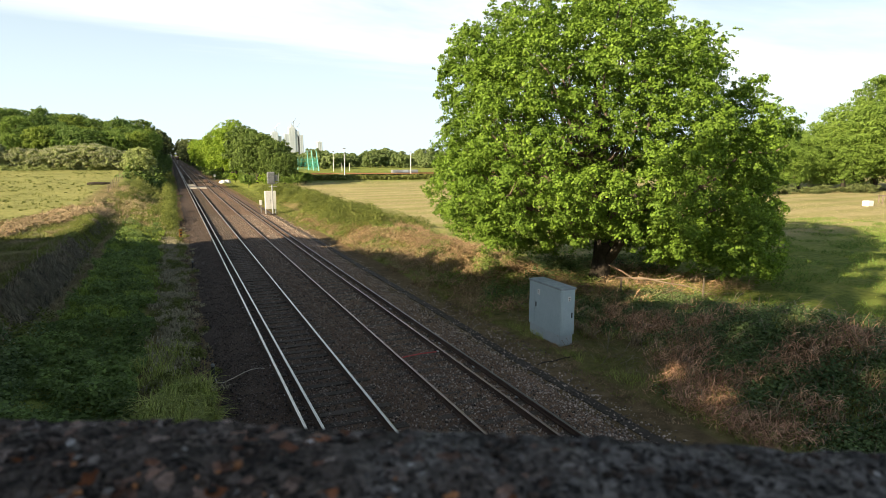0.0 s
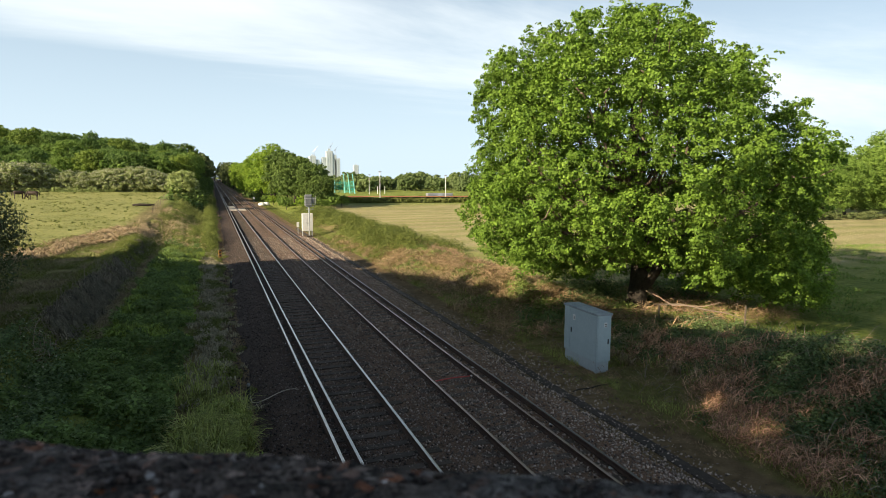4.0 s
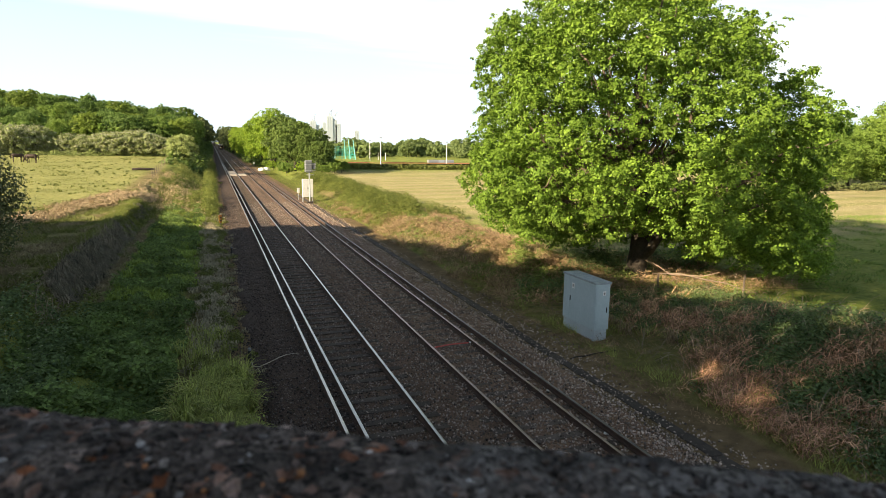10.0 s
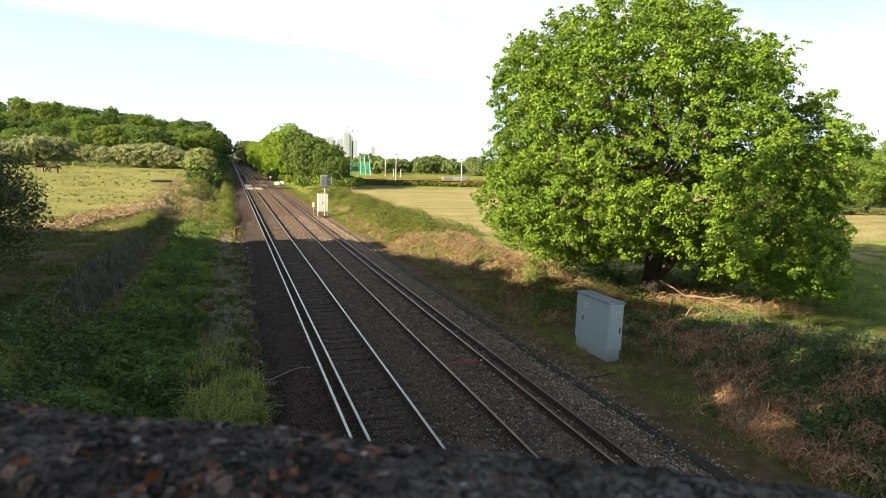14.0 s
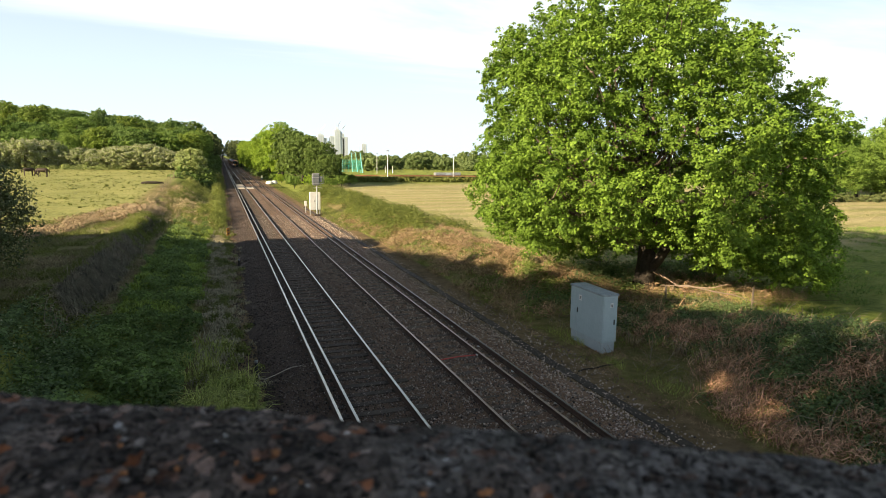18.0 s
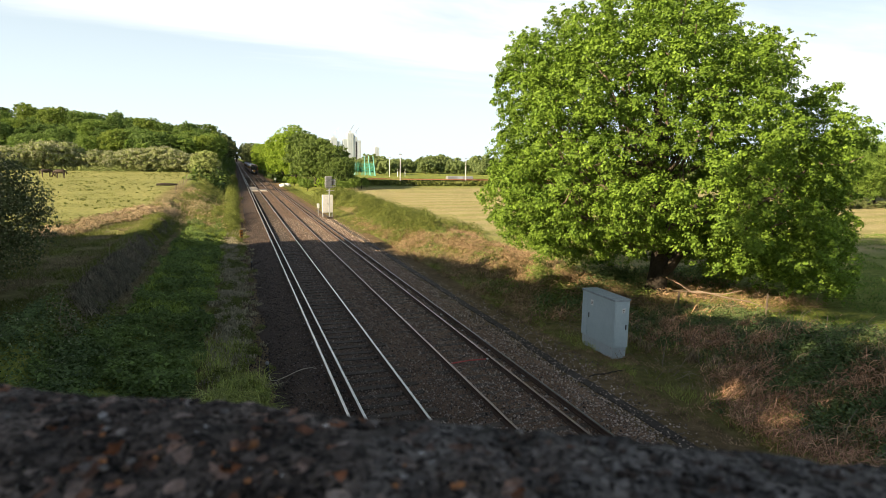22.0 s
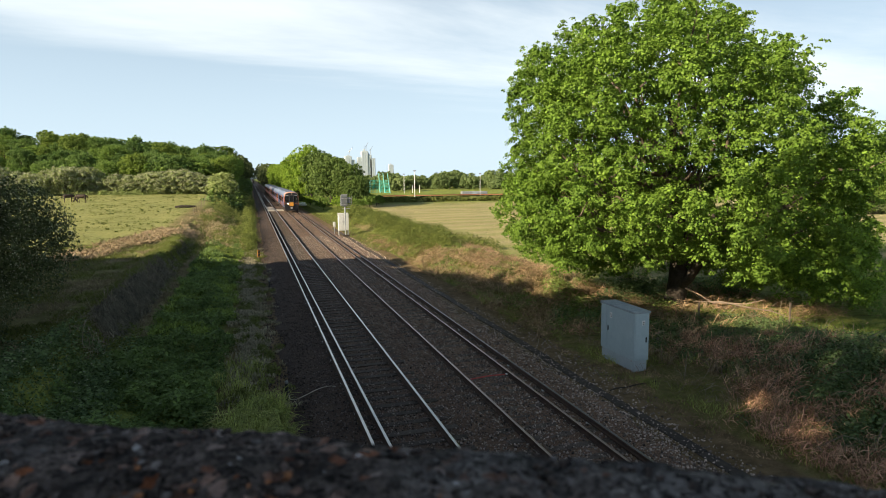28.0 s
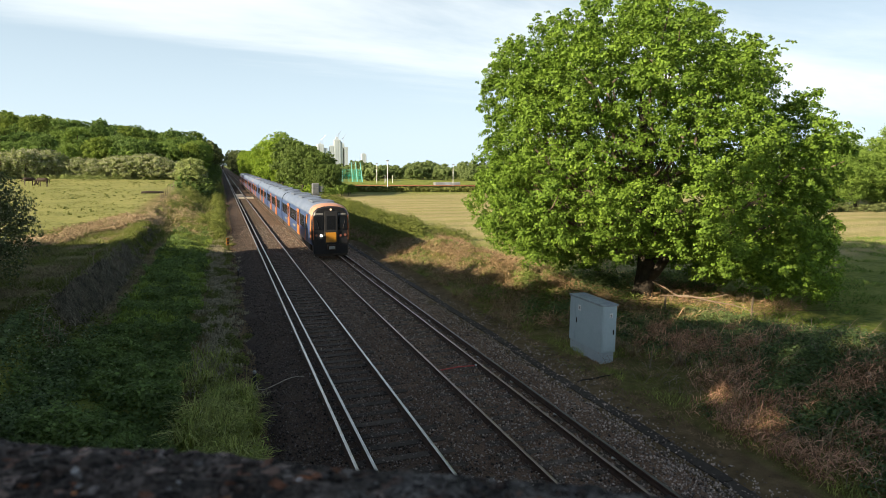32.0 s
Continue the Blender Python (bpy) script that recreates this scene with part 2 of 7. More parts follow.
M_SIGNALWHITE = mat("aged_white_paint", (0.45, 0.45, 0.43, 1), (0.62, 0.62, 0.60, 1), scale=3, fine=20, rough=0.6, bump=0.05)
M_STEEL = mat("galvanised_steel", (0.30, 0.31, 0.32, 1), (0.48, 0.49, 0.50, 1), scale=5, fine=40, rough=0.5, metal=0.6, bump=0.05)
M_ORANGE = mat("orange_board", (0.30, 0.13, 0.02, 1), (0.44, 0.20, 0.03, 1), scale=4, fine=30, rough=0.6)
M_RED = mat("red_paint", (0.45, 0.06, 0.05, 1), (0.62, 0.14, 0.12, 1), scale=6, fine=30, rough=0.6, bump=0.05)
M_WOODPOST = mat("grey_timber", (0.10, 0.075, 0.055, 1), (0.24, 0.19, 0.145, 1), scale=3, fine=30, rough=0.9)
M_TEAL = plain("teal_netting", (0.02, 0.36, 0.30, 1), 0.7)
M_TRACKRED = mat("running_track_red", (0.30, 0.12, 0.07, 1), (0.40, 0.17, 0.10, 1), scale=0.3, fine=4, rough=0.9, space="World")
M_TOWER = mat("pale_hazed_cladding", (0.36, 0.41, 0.46, 1), (0.48, 0.53, 0.57, 1), scale=0.02, fine=0.2, rough=0.6, bump=0)
M_TOWERGLASS = plain("hazed_tower_windows", (0.40, 0.45, 0.50, 1), 0.6)
M_HORSE = mat("horse_coat", (0.022, 0.014, 0.010, 1), (0.060, 0.038, 0.026, 1), scale=4, fine=40, rough=0.7)
M_PEBBLE = mat("aggregate_pebbles", (0.030, 0.027, 0.026, 1), (0.22, 0.20, 0.19, 1), scale=40, fine=300, rough=0.8, spread=0.6, island=True)
M_PEBBLE_ORANGE = mat("ochre_pebbles", (0.12, 0.050, 0.026, 1), (0.42, 0.18, 0.07, 1), scale=40, fine=300, rough=0.8, spread=0.5, island=True)
M_GRIT = mat("dark_grit", (0.010, 0.008, 0.007, 1), (0.085, 0.060, 0.050, 1), scale=40, fine=300, rough=0.85, spread=0.8, island=True)
M_BRICK = mat("bridge_brick", (0.10, 0.05, 0.035, 1), (0.24, 0.13, 0.09, 1), scale=3, fine=30, rough=0.95)


def make_ground_material():
    """Grass, bare earth and dry litter, mixed by noise and by what grows where on the plan."""
    m = bpy.data.materials.new("ground_cover")
    m.use_nodes = True
    nt = m.node_tree
    N, K = nt.nodes.new, nt.links.new
    b = nt.nodes["Principled BSDF"]
    geo, att = N("ShaderNodeNewGeometry"), N("ShaderNodeVertexColor")
    att.layer_name = "cover"
    n1, n2, n3 = (N("ShaderNodeTexNoise") for _ in range(3))
    for n, s, d in ((n1, 0.15, 6), (n2, 2.5, 6), (n3, 14.0, 4)):
        n.inputs["Scale"].default_value, n.inputs["Detail"].default_value, n.inputs["Roughness"].default_value = s, d, 0.62
        K(geo.outputs["Position"], n.inputs["Vector"])
    blend = N("ShaderNodeMix")
    blend.inputs["Factor"].default_value = 0.55
    K(n1.outputs["Fac"], blend.inputs["A"])
    K(n2.outputs["Fac"], blend.inputs["B"])

    def ramp(*stops):
        r = N("ShaderNodeValToRGB")
        e = r.color_ramp.elements
        e[0].position, e[0].color = stops[0]
        e[1].position, e[1].color = stops[-1]
        for p, c in stops[1:-1]:
            e.new(p).color = c
        K(blend.outputs["Result"], r.inputs[0])
        return r.outputs[0]

    lush = ramp((0.36, (0.100, 0.140, 0.026, 1)), (0.50, (0.190, 0.225, 0.048, 1)), (0.66, (0.285, 0.285, 0.080, 1)))
    hay = ramp((0.34, (0.235, 0.205, 0.098, 1)), (0.50, (0.350, 0.302, 0.155, 1)), (0.66, (0.430, 0.372, 0.205, 1)))
    litter = ramp((0.36, (0.085, 0.062, 0.034, 1)), (0.50, (0.160, 0.112, 0.062, 1)), (0.66, (0.250, 0.175, 0.100, 1)))
    sep = N("ShaderNodeSeparateColor")
    K(att.outputs["Color"], sep.inputs[0])

    def mix(f, a, c):
        x = N("ShaderNodeMix")
        x.data_type = "RGBA"
        K(f, x.inputs["Factor"])
        K(a, x.inputs["A"])
        K(c, x.inputs["B"])
        return x.outputs["Result"]

    col = mix(sep.outputs["Green"], mix(sep.outputs["Red"], lush, hay), litter)
    K(col, b.inputs["Base Color"])
    b.inputs["Roughness"].default_value, b.inputs["Specular IOR Level"].default_value = 1.0, 0.1
    bp = N("ShaderNodeBump")
    bp.inputs["Strength"].default_value, bp.inputs["Distance"].default_value = 0.9, 0.12
    K(n3.outputs["Fac"], bp.inputs["Height"])
    K(bp.outputs[0], b.inputs["Normal"])
    return m


M_GROUND = make_ground_material()


def stain_and_shade(m, stops):
    """Oil, brake dust and washed stone, plus shade by the left verge: tints a material by where across the line it
    lies, (x, factor) from 0 to 11 m.
    """
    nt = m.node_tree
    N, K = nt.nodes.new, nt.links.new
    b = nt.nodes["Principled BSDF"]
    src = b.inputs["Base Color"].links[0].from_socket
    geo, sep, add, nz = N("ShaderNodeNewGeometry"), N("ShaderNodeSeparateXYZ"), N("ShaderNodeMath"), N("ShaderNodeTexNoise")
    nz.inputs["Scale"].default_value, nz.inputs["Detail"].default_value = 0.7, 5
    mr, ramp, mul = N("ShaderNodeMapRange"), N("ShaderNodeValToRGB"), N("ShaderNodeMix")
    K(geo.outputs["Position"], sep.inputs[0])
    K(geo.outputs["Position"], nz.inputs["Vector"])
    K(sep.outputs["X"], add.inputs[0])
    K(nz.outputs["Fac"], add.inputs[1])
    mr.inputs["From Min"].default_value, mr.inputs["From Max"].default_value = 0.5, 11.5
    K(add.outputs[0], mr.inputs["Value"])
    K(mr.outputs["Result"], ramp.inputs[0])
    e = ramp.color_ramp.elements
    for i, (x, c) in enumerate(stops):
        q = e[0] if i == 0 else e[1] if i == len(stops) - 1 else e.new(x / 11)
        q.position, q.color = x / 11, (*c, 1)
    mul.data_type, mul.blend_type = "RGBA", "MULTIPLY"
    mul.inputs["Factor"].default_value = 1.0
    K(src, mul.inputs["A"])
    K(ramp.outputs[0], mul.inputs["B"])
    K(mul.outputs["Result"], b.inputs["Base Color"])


# The factors below 2.6 m also paint the left verge's shade into the stone.
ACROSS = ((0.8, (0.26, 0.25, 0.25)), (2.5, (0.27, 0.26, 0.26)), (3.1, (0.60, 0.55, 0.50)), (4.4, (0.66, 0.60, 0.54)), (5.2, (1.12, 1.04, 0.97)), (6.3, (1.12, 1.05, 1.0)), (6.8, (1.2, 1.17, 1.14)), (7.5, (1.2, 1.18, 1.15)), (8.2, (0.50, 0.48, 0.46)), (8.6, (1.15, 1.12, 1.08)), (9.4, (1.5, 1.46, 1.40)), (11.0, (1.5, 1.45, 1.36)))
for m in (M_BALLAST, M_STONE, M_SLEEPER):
    stain_and_shade(m, ACROSS)

# ---- builders ----
def raw(name, verts, faces):
    """A mesh from arrays: verts n x 3, faces n x k."""
    verts, faces = np.asarray(verts, "f4"), np.asarray(faces, "i4")
    me = bpy.data.meshes.new(name)
    me.vertices.add(len(verts))
    me.vertices.foreach_set("co", verts.ravel())
    n, k = faces.shape
    me.loops.add(n * k)
    me.loops.foreach_set("vertex_index", faces.ravel())
    me.polygons.add(n)
    me.polygons.foreach_set("loop_start", np.arange(n, dtype="i4") * k)
    me.update(calc_edges=True)
    return me


def part(name, bm, material, parent=None, label="", smooth=False):
    """Links a bmesh or a mesh as one object under a thing or part."""
    if isinstance(bm, bmesh.types.BMesh):
        bmesh.ops.recalc_face_normals(bm, faces=bm.faces)
        me = bpy.data.meshes.new(name)
        bm.to_mesh(me)
        bm.free()
    else:
        me = bm
    if material and not me.materials:
        me.materials.append(material)
    if smooth:
        for p in me.polygons:
            p.use_smooth = True
    ob = new(name, me)
    if parent:
        ob.parent = parent
    if label:
        ob["label"] = label
    return ob


def box(bm, x0, x1, y0, y1, z0, z1, bevel=0.0, m=None):
    r = bmesh.ops.create_cube(bm, size=1, matrix=Matrix.Translation(((x0 + x1) / 2, (y0 + y1) / 2, (z0 + z1) / 2)) @ Matrix.Diagonal((x1 - x0, y1 - y0, z1 - z0, 1)))
    if bevel:
        es = list({e for v in r["verts"] for e in v.link_edges})
        r = bmesh.ops.bevel(bm, geom=es, offset=bevel, segments=2, affect="EDGES", profile=0.5)
    if m is not None:
        bmesh.ops.transform(bm, matrix=m, verts=r["verts"])
    return r["verts"]


def tube(bm, pts, radii, sides=8, cap=True):
    """A tapered tube along points."""
    rings = []
    pts, radii = [Vector(p) for p in pts], [float(r) for r in radii]
    for i, p in enumerate(pts):
        d = (pts[min(i + 1, len(pts) - 1)] - pts[max(i - 1, 0)]).normalized()
        a = d.orthogonal().normalized() if i == 0 else (rings_axis - rings_axis.dot(d) * d).normalized()
        rings_axis = a
        c = d.cross(a)
        rings.append([bm.verts.new(p + radii[i] * (math.cos(2 * math.pi * k / sides) * a + math.sin(2 * math.pi * k / sides) * c)) for k in range(sides)])
    for r0, r1 in zip(rings, rings[1:]):
        for k in range(sides):
            bm.faces.new((r0[k], r0[(k + 1) % sides], r1[(k + 1) % sides], r1[k]))
    if cap:
        bm.faces.new(rings[0][::-1])
        bm.faces.new(rings[-1])


def bm_new():
    return bmesh.new()


def empty(name, m=None):
    ob = new(name)
    if m is not None:
        ob.matrix_basis = m
    return ob


RNG = np.random.default_rng(7)


def unit(v):
    return v / (np.linalg.norm(v, axis=-1, keepdims=True) + 1e-9)


def leaf_mesh(name, at, out, size, rng, long=1.5):
    """Four-cornered leaves at points, each turned at random about a way that leans outwards."""
    n = len(at)
    nor = unit(out + rng.normal(0, 0.55, (n, 3)))
    a = unit(np.cross(nor, unit(rng.normal(0, 1, (n, 3)))))
    b = np.cross(nor, a)
    s = (size * rng.uniform(0.6, 1.35, n))[:, None]
    fold = nor * s * 0.18
    v = np.stack([at - a * s * 0.5 * long, at + b * s * 0.5 + fold, at + a * s * 0.5 * long, at - b * s * 0.5 + fold], 1).reshape(-1, 3)
    return raw(name, v, np.arange(4 * n).reshape(n, 4))


def clumped(lobes, clumps, leaves, clump_r, rng, squash=0.8, low=-0.35):
    """Points and outward ways: lobes (x, y, z, r) carry clumps on their skins, clumps carry leaves on theirs."""
    P, O = [], []
    for x, y, z, r in lobes:
        k = max(3, int(clumps * r * r))
        d = unit(rng.normal(0, 1, (k, 3)))
        d[:, 2] = np.where(d[:, 2] < low, -d[:, 2], d[:, 2])
        c = np.array((x, y, z)) + d * np.array((1, 1, squash)) * r * rng.uniform(0.72, 1.08, (k, 1))
        cr = clump_r * rng.uniform(0.55, 1.3, k)
        for ci, ri, di in zip(c, cr, d):
            q = max(4, int(leaves * (ri / clump_r) ** 2))
            e = unit(rng.normal(0, 1, (q, 3)) + 0.55 * di + np.array((0, 0, 0.35)))
            P.append(ci + e * ri * rng.uniform(0.35, 1.0, (q, 1)) * np.array((1, 1, 0.7)))
            O.append(e)
    return np.concatenate(P), np.concatenate(O)


def smooth(a, b, x):
    t = np.clip((x - a) / (b - a), 0, 1)
    return t * t * (3 - 2 * t)


def hump(x, y, cx, cy, rx, ry, h):
    return h * np.exp(-((x - cx) / rx) ** 2 - ((y - cy) / ry) ** 2)


def height(x, y):
    """The lie of the land, in metres above the rails."""
    x, y = np.asarray(x, float), np.asarray(y, float)
    z = np.full(np.broadcast(x, y).shape, -0.36)
    # left: a strip beside the line, an overgrown bank, then a field that rises away
    field = np.minimum(0.15 + 0.0225 * np.maximum(y - 22, 0), 5.0)
    strip = -0.36 + 0.42 * smooth(0.4, -5.0, x)
    field = field + smooth(185, 300, y) * (4.5 + 0.105 * np.clip(-x, 0, 110)) * smooth(0, -12, x)
    bank = (1.02 - 0.004 * np.maximum(y - 30, 0)) * np.exp(-((x + 6.0) / np.where(x > -6.0, 0.48, 0.9)) ** 2) * smooth(10, 18, y) * (1 - smooth(57, 63, y))
    near = strip + (field - strip) * smooth(-5.9, -7.2, x) + bank
    far = -0.36 + (field + 0.36) * smooth(-0.4, -7.5, x)
    k = smooth(58, 85, y)
    left = near * (1 - k) + far * k
    # right: flat beside the line, a mound by the bridge, a low bank, then a level field
    right = -0.36 + 0.36 * smooth(12.8, 17, x) + hump(x, y, 16.8, 11.5, 3.2, 4.5, 1.25) + hump(x, y, 21, 7, 4, 4, 0.8)
    right = right + hump(x, 0 * y, 14.8, 0, 2.4, 1, 0.75) * smooth(24, 32, y) * (1 - smooth(95, 120, y))
    z = np.where(x < 0.4, left, z)
    return np.where(x > 10.6, right, z)

# ---- the ground and the line ----
def steps(lo, hi, near_lo, near_hi, fine, grow=1.22):
    mid = list(np.arange(near_lo, near_hi + fine / 2, fine))
    up, s = [], fine
    while (up[-1] if up else near_hi) < hi:
        s *= grow
        up.append((up[-1] if up else near_hi) + s)
    down, s = [], fine
    while (down[-1] if down else near_lo) > lo:
        s *= grow
        down.append((down[-1] if down else near_lo) - s)
    return np.array(down[::-1] + mid + up)


def make_ground():
    xs, ys = steps(-4500, 4500, -14, 26, 0.25), steps(-300, 4700, 2, 90, 0.6, 1.15)
    X, Y = np.meshgrid(xs, ys)
    Z = height(X, Y)
    j = np.array([[noise.noise((x * 0.7, y * 0.7, 0)) for x in xs] for y in ys])
    off = np.maximum(np.maximum(0.2 - X, X - 11.0), 0)
    Z = Z + 0.10 * j * np.clip(off, 0, 1)
    nx, ny = len(xs), len(ys)
    i = np.arange(nx * ny).reshape(ny, nx)
    f = np.stack([i[:-1, :-1], i[:-1, 1:], i[1:, 1:], i[1:, :-1]], -1).reshape(-1, 4)
    me = raw("ground", np.stack([X, Y, Z], -1).reshape(-1, 3), f)
    # what grows where: red = dry hay field, green = dead litter and bare earth
    hay = smooth(17, 24, X) * smooth(20, 34, Y) * (1 - smooth(125, 150, Y)) * 0.92
    hay = np.maximum(hay, smooth(30, 60, X) * 0.95 * (1 - smooth(125, 150, Y)))
    hay = hay * (1 - smooth(20, 26, X) * (1 - smooth(26, 36, Y + 0.1 * (40 - X))) )
    hay = np.clip(hay * (0.86 + 0.28 * np.sin((Y - 0.12 * X) * 1.15) + 0.12 * np.sin((Y - 0.12 * X) * 0.37)), 0, 1)  # mown rows
    hay = np.where(X < -7, 0.36, hay)
    litter = np.where((X > -1.4) & (X < 11.4), np.where(X < 0.1, 0.75, 0.97), 0.0)
    litter = np.maximum(litter, smooth(11, 13, X) * (1 - smooth(17, 20, X)) * 0.75 * (1 - smooth(90, 120, Y)))
    litter = np.where((X > 11.4) & (X < 13.8) & (Y > 6) & (Y < 25), 0.62, litter)
    litter = np.where((X > -6.4) & (X < -4.5) & (Y > 22) & (Y < 60), 0.8, litter)
    litter = np.where((X > -14) & (X < -6.4) & (Y > 24) & (Y < 50), np.maximum(litter, 0.45), litter)
    line = smooth(-9.5, -8, X) * (1 - smooth(-4.5, -3, X)) * smooth(58, 70, Y) * (1 - smooth(95, 115, Y))
    litter = np.maximum(litter, line * 0.7)
    c = np.stack([hay, litter, 0 * hay, 1 + 0 * hay], -1).reshape(-1, 4).astype("f4")
    a = me.color_attributes.new("cover", "FLOAT_COLOR", "POINT")
    a.data.foreach_set("color", c.ravel())
    return tagged(part("ground", me, M_GROUND, smooth=True), kind="structure", label="rough grassland, earth and dead litter beside the railway", category="ground")


make_ground()

TRACKS = (2.875, 6.208)  # the left rail of each track
GAUGE = 1.505
Y0, Y1 = -40.0, 900.0


def make_ballast():
    prof = [(0.75, -0.40), (1.05, -0.30), (1.55, -0.195), (2.2, -0.178), (2.75, -0.182), (3.05, -0.186), (4.2, -0.186), (4.5, -0.182), (4.9, -0.175), (5.3, -0.165), (5.7, -0.168), (8.4, -0.170), (8.9, -0.185), (9.35, -0.30), (9.75, -0.40)]
    ys = steps(-40, 900, 2, 60, 0.35, 1.12)
    ys = ys[(ys >= -40)]
    xs = []
    for (a, _), (b, _) in zip(prof, prof[1:]):
        xs += list(np.arange(a, b - 0.01, 0.2))
    xs = np.array(xs + [prof[-1][0]])
    zs = np.interp(xs, [p[0] for p in prof], [p[1] for p in prof])
    X, Y = np.meshgrid(xs, ys)
    Z = np.broadcast_to(zs, X.shape) + np.array([[0.035 * noise.noise((x * 2.3, y * 2.3, 4)) for x in xs] for y in ys])
    X = X + np.array([0.30 * noise.noise((0, y * 0.45, 2)) + 0.12 * noise.noise((0, y * 1.7, 6)) for y in ys])[:, None] * ((xs < 1.2) | (xs > 9.2))
    i = np.arange(X.size).reshape(X.shape)
    f = np.stack([i[:-1, :-1], i[:-1, 1:], i[1:, 1:], i[1:, :-1]], -1).reshape(-1, 4)
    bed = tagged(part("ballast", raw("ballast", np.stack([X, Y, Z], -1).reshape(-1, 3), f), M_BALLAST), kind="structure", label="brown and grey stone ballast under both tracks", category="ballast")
    # loose stones on it
    n = 60000
    y = 6.5 + 62 * RNG.random(n) ** 1.75
    x = np.where(RNG.random(n) < 0.9, RNG.uniform(0.25, 9.8, n), 9.6 + 1.7 * RNG.random(n) ** 1.5)
    z = np.maximum(np.interp(x, [p[0] for p in prof], [p[1] for p in prof]), -0.36) + 0.012
    r = RNG.uniform(0.014, 0.044, n)
    o = np.array([(1, 0, 0), (-1, 0, 0), (0, 1, 0), (0, -1, 0), (0, 0, 1), (0, 0, -1)], float)
    fo = np.array([(0, 2, 4), (2, 1, 4), (1, 3, 4), (3, 0, 4), (2, 0, 5), (1, 2, 5), (3, 1, 5), (0, 3, 5)])
    q = unit(RNG.normal(0, 1, (n, 4)))
    w, a, b, c = q.T
    R = np.stack([1 - 2 * (b * b + c * c), 2 * (a * b - c * w), 2 * (a * c + b * w), 2 * (a * b + c * w), 1 - 2 * (a * a + c * c), 2 * (b * c - a * w), 2 * (a * c - b * w), 2 * (b * c + a * w), 1 - 2 * (a * a + b * b)], -1).reshape(n, 3, 3)
    shape = o[None] * RNG.uniform(0.6, 1.25, (n, 6, 1))
    v = np.einsum("nij,nkj->nki", R, shape) * r[:, None, None] + np.stack([x, y, z], -1)[:, None]
    f = (fo[None] + 6 * np.arange(n)[:, None, None]).reshape(-1, 3)
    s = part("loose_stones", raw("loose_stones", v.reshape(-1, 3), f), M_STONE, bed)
    s["kind"] = "stuff"
    return bed


BALLAST = make_ballast()


def rail_profile(third=False):
    if third:
        return [(-0.04, -0.10), (-0.065, -0.095), (-0.065, -0.07), (-0.03, -0.06), (-0.03, -0.01), (-0.036, 0.0), (-0.036, 0.04), (0.036, 0.04), (0.036, 0.0), (0.03, -0.01), (0.03, -0.06), (0.065, -0.07), (0.065, -0.095), (0.04, -0.10)]
    return [(-0.07, -0.159), (-0.07, -0.148), (-0.012, -0.13), (-0.012, -0.045), (-0.036, -0.036), (-0.036, -0.006), (-0.028, 0.0), (0.028, 0.0), (0.036, -0.006), (0.036, -0.036), (0.012, -0.045), (0.012, -0.13), (0.07, -0.148), (0.07, -0.159)]


def make_rail(name, x, third, top, label):
    prof = rail_profile(third)
    ys = (Y0, 10.0, 30.0, 60.0, 120.0, 240.0, 480.0, Y1)
    n = len(prof)
    v = [(px, y, pz) for y in ys for px, pz in prof]
    f = [(s * n + k, s * n + (k + 1) % n, (s + 1) * n + (k + 1) % n, (s + 1) * n + k) for s in range(len(ys) - 1) for k in range(n)]
    me = raw(name, v, f)
    me.materials.append(M_RAILSIDE)
    me.materials.append(top)
    high = {(6, 7)} if third else {(5, 6), (6, 7), (7, 8)}
    for p in me.polygons:
        ks = sorted(i % n for i in p.vertices)
        if (ks[0], ks[-1]) in high:
            p.material_index = 1
    ob = part(name, me, None)
    ob.location = (x, 0, 0.0)
    return tagged(ob, label, "rail", kind="structure")


M_DARKTOP = mat("dark_conductor_top", (0.13, 0.115, 0.10, 1), (0.25, 0.225, 0.20, 1), scale=2, fine=60, rough=0.40, metal=0.8, bump=0)
for k, x in enumerate(TRACKS):
    for side in (0, 1):
        make_rail("rail", x + side * GAUGE, False, M_RAILTOP if k == 0 else M_DULLTOP, "steel running rail with a worn bright head")
make_rail("conductor_rail", TRACKS[0] - 0.39, True, M_RAILTOP, "raised conductor rail with a bright worn top")
make_rail("conductor_rail", TRACKS[1] + GAUGE + 0.44, True, M_DARKTOP, "raised conductor rail, dark with a dull top")


def make_insulators():
    bm = bm_new()
    tube(bm, [(0, 0, -0.17), (0, 0, -0.14), (0, 0, -0.135), (0, 0, -0.10)], [0.07, 0.06, 0.045, 0.04], 8)
    me = None
    for x in (TRACKS[0] - 0.39, TRACKS[1] + GAUGE + 0.44):
        for k in range(14):
            if me is None:
                ob = part("insulator", bm, M_WHITE)
                me = ob.data
            else:
                ob = new("insulator", me)
            ob.location = (x, 8.3 + 2.6 * k, 0)
            tagged(ob, "white ceramic insulator under the conductor rail", "insulator", group="conductor rail insulators")


make_insulators()


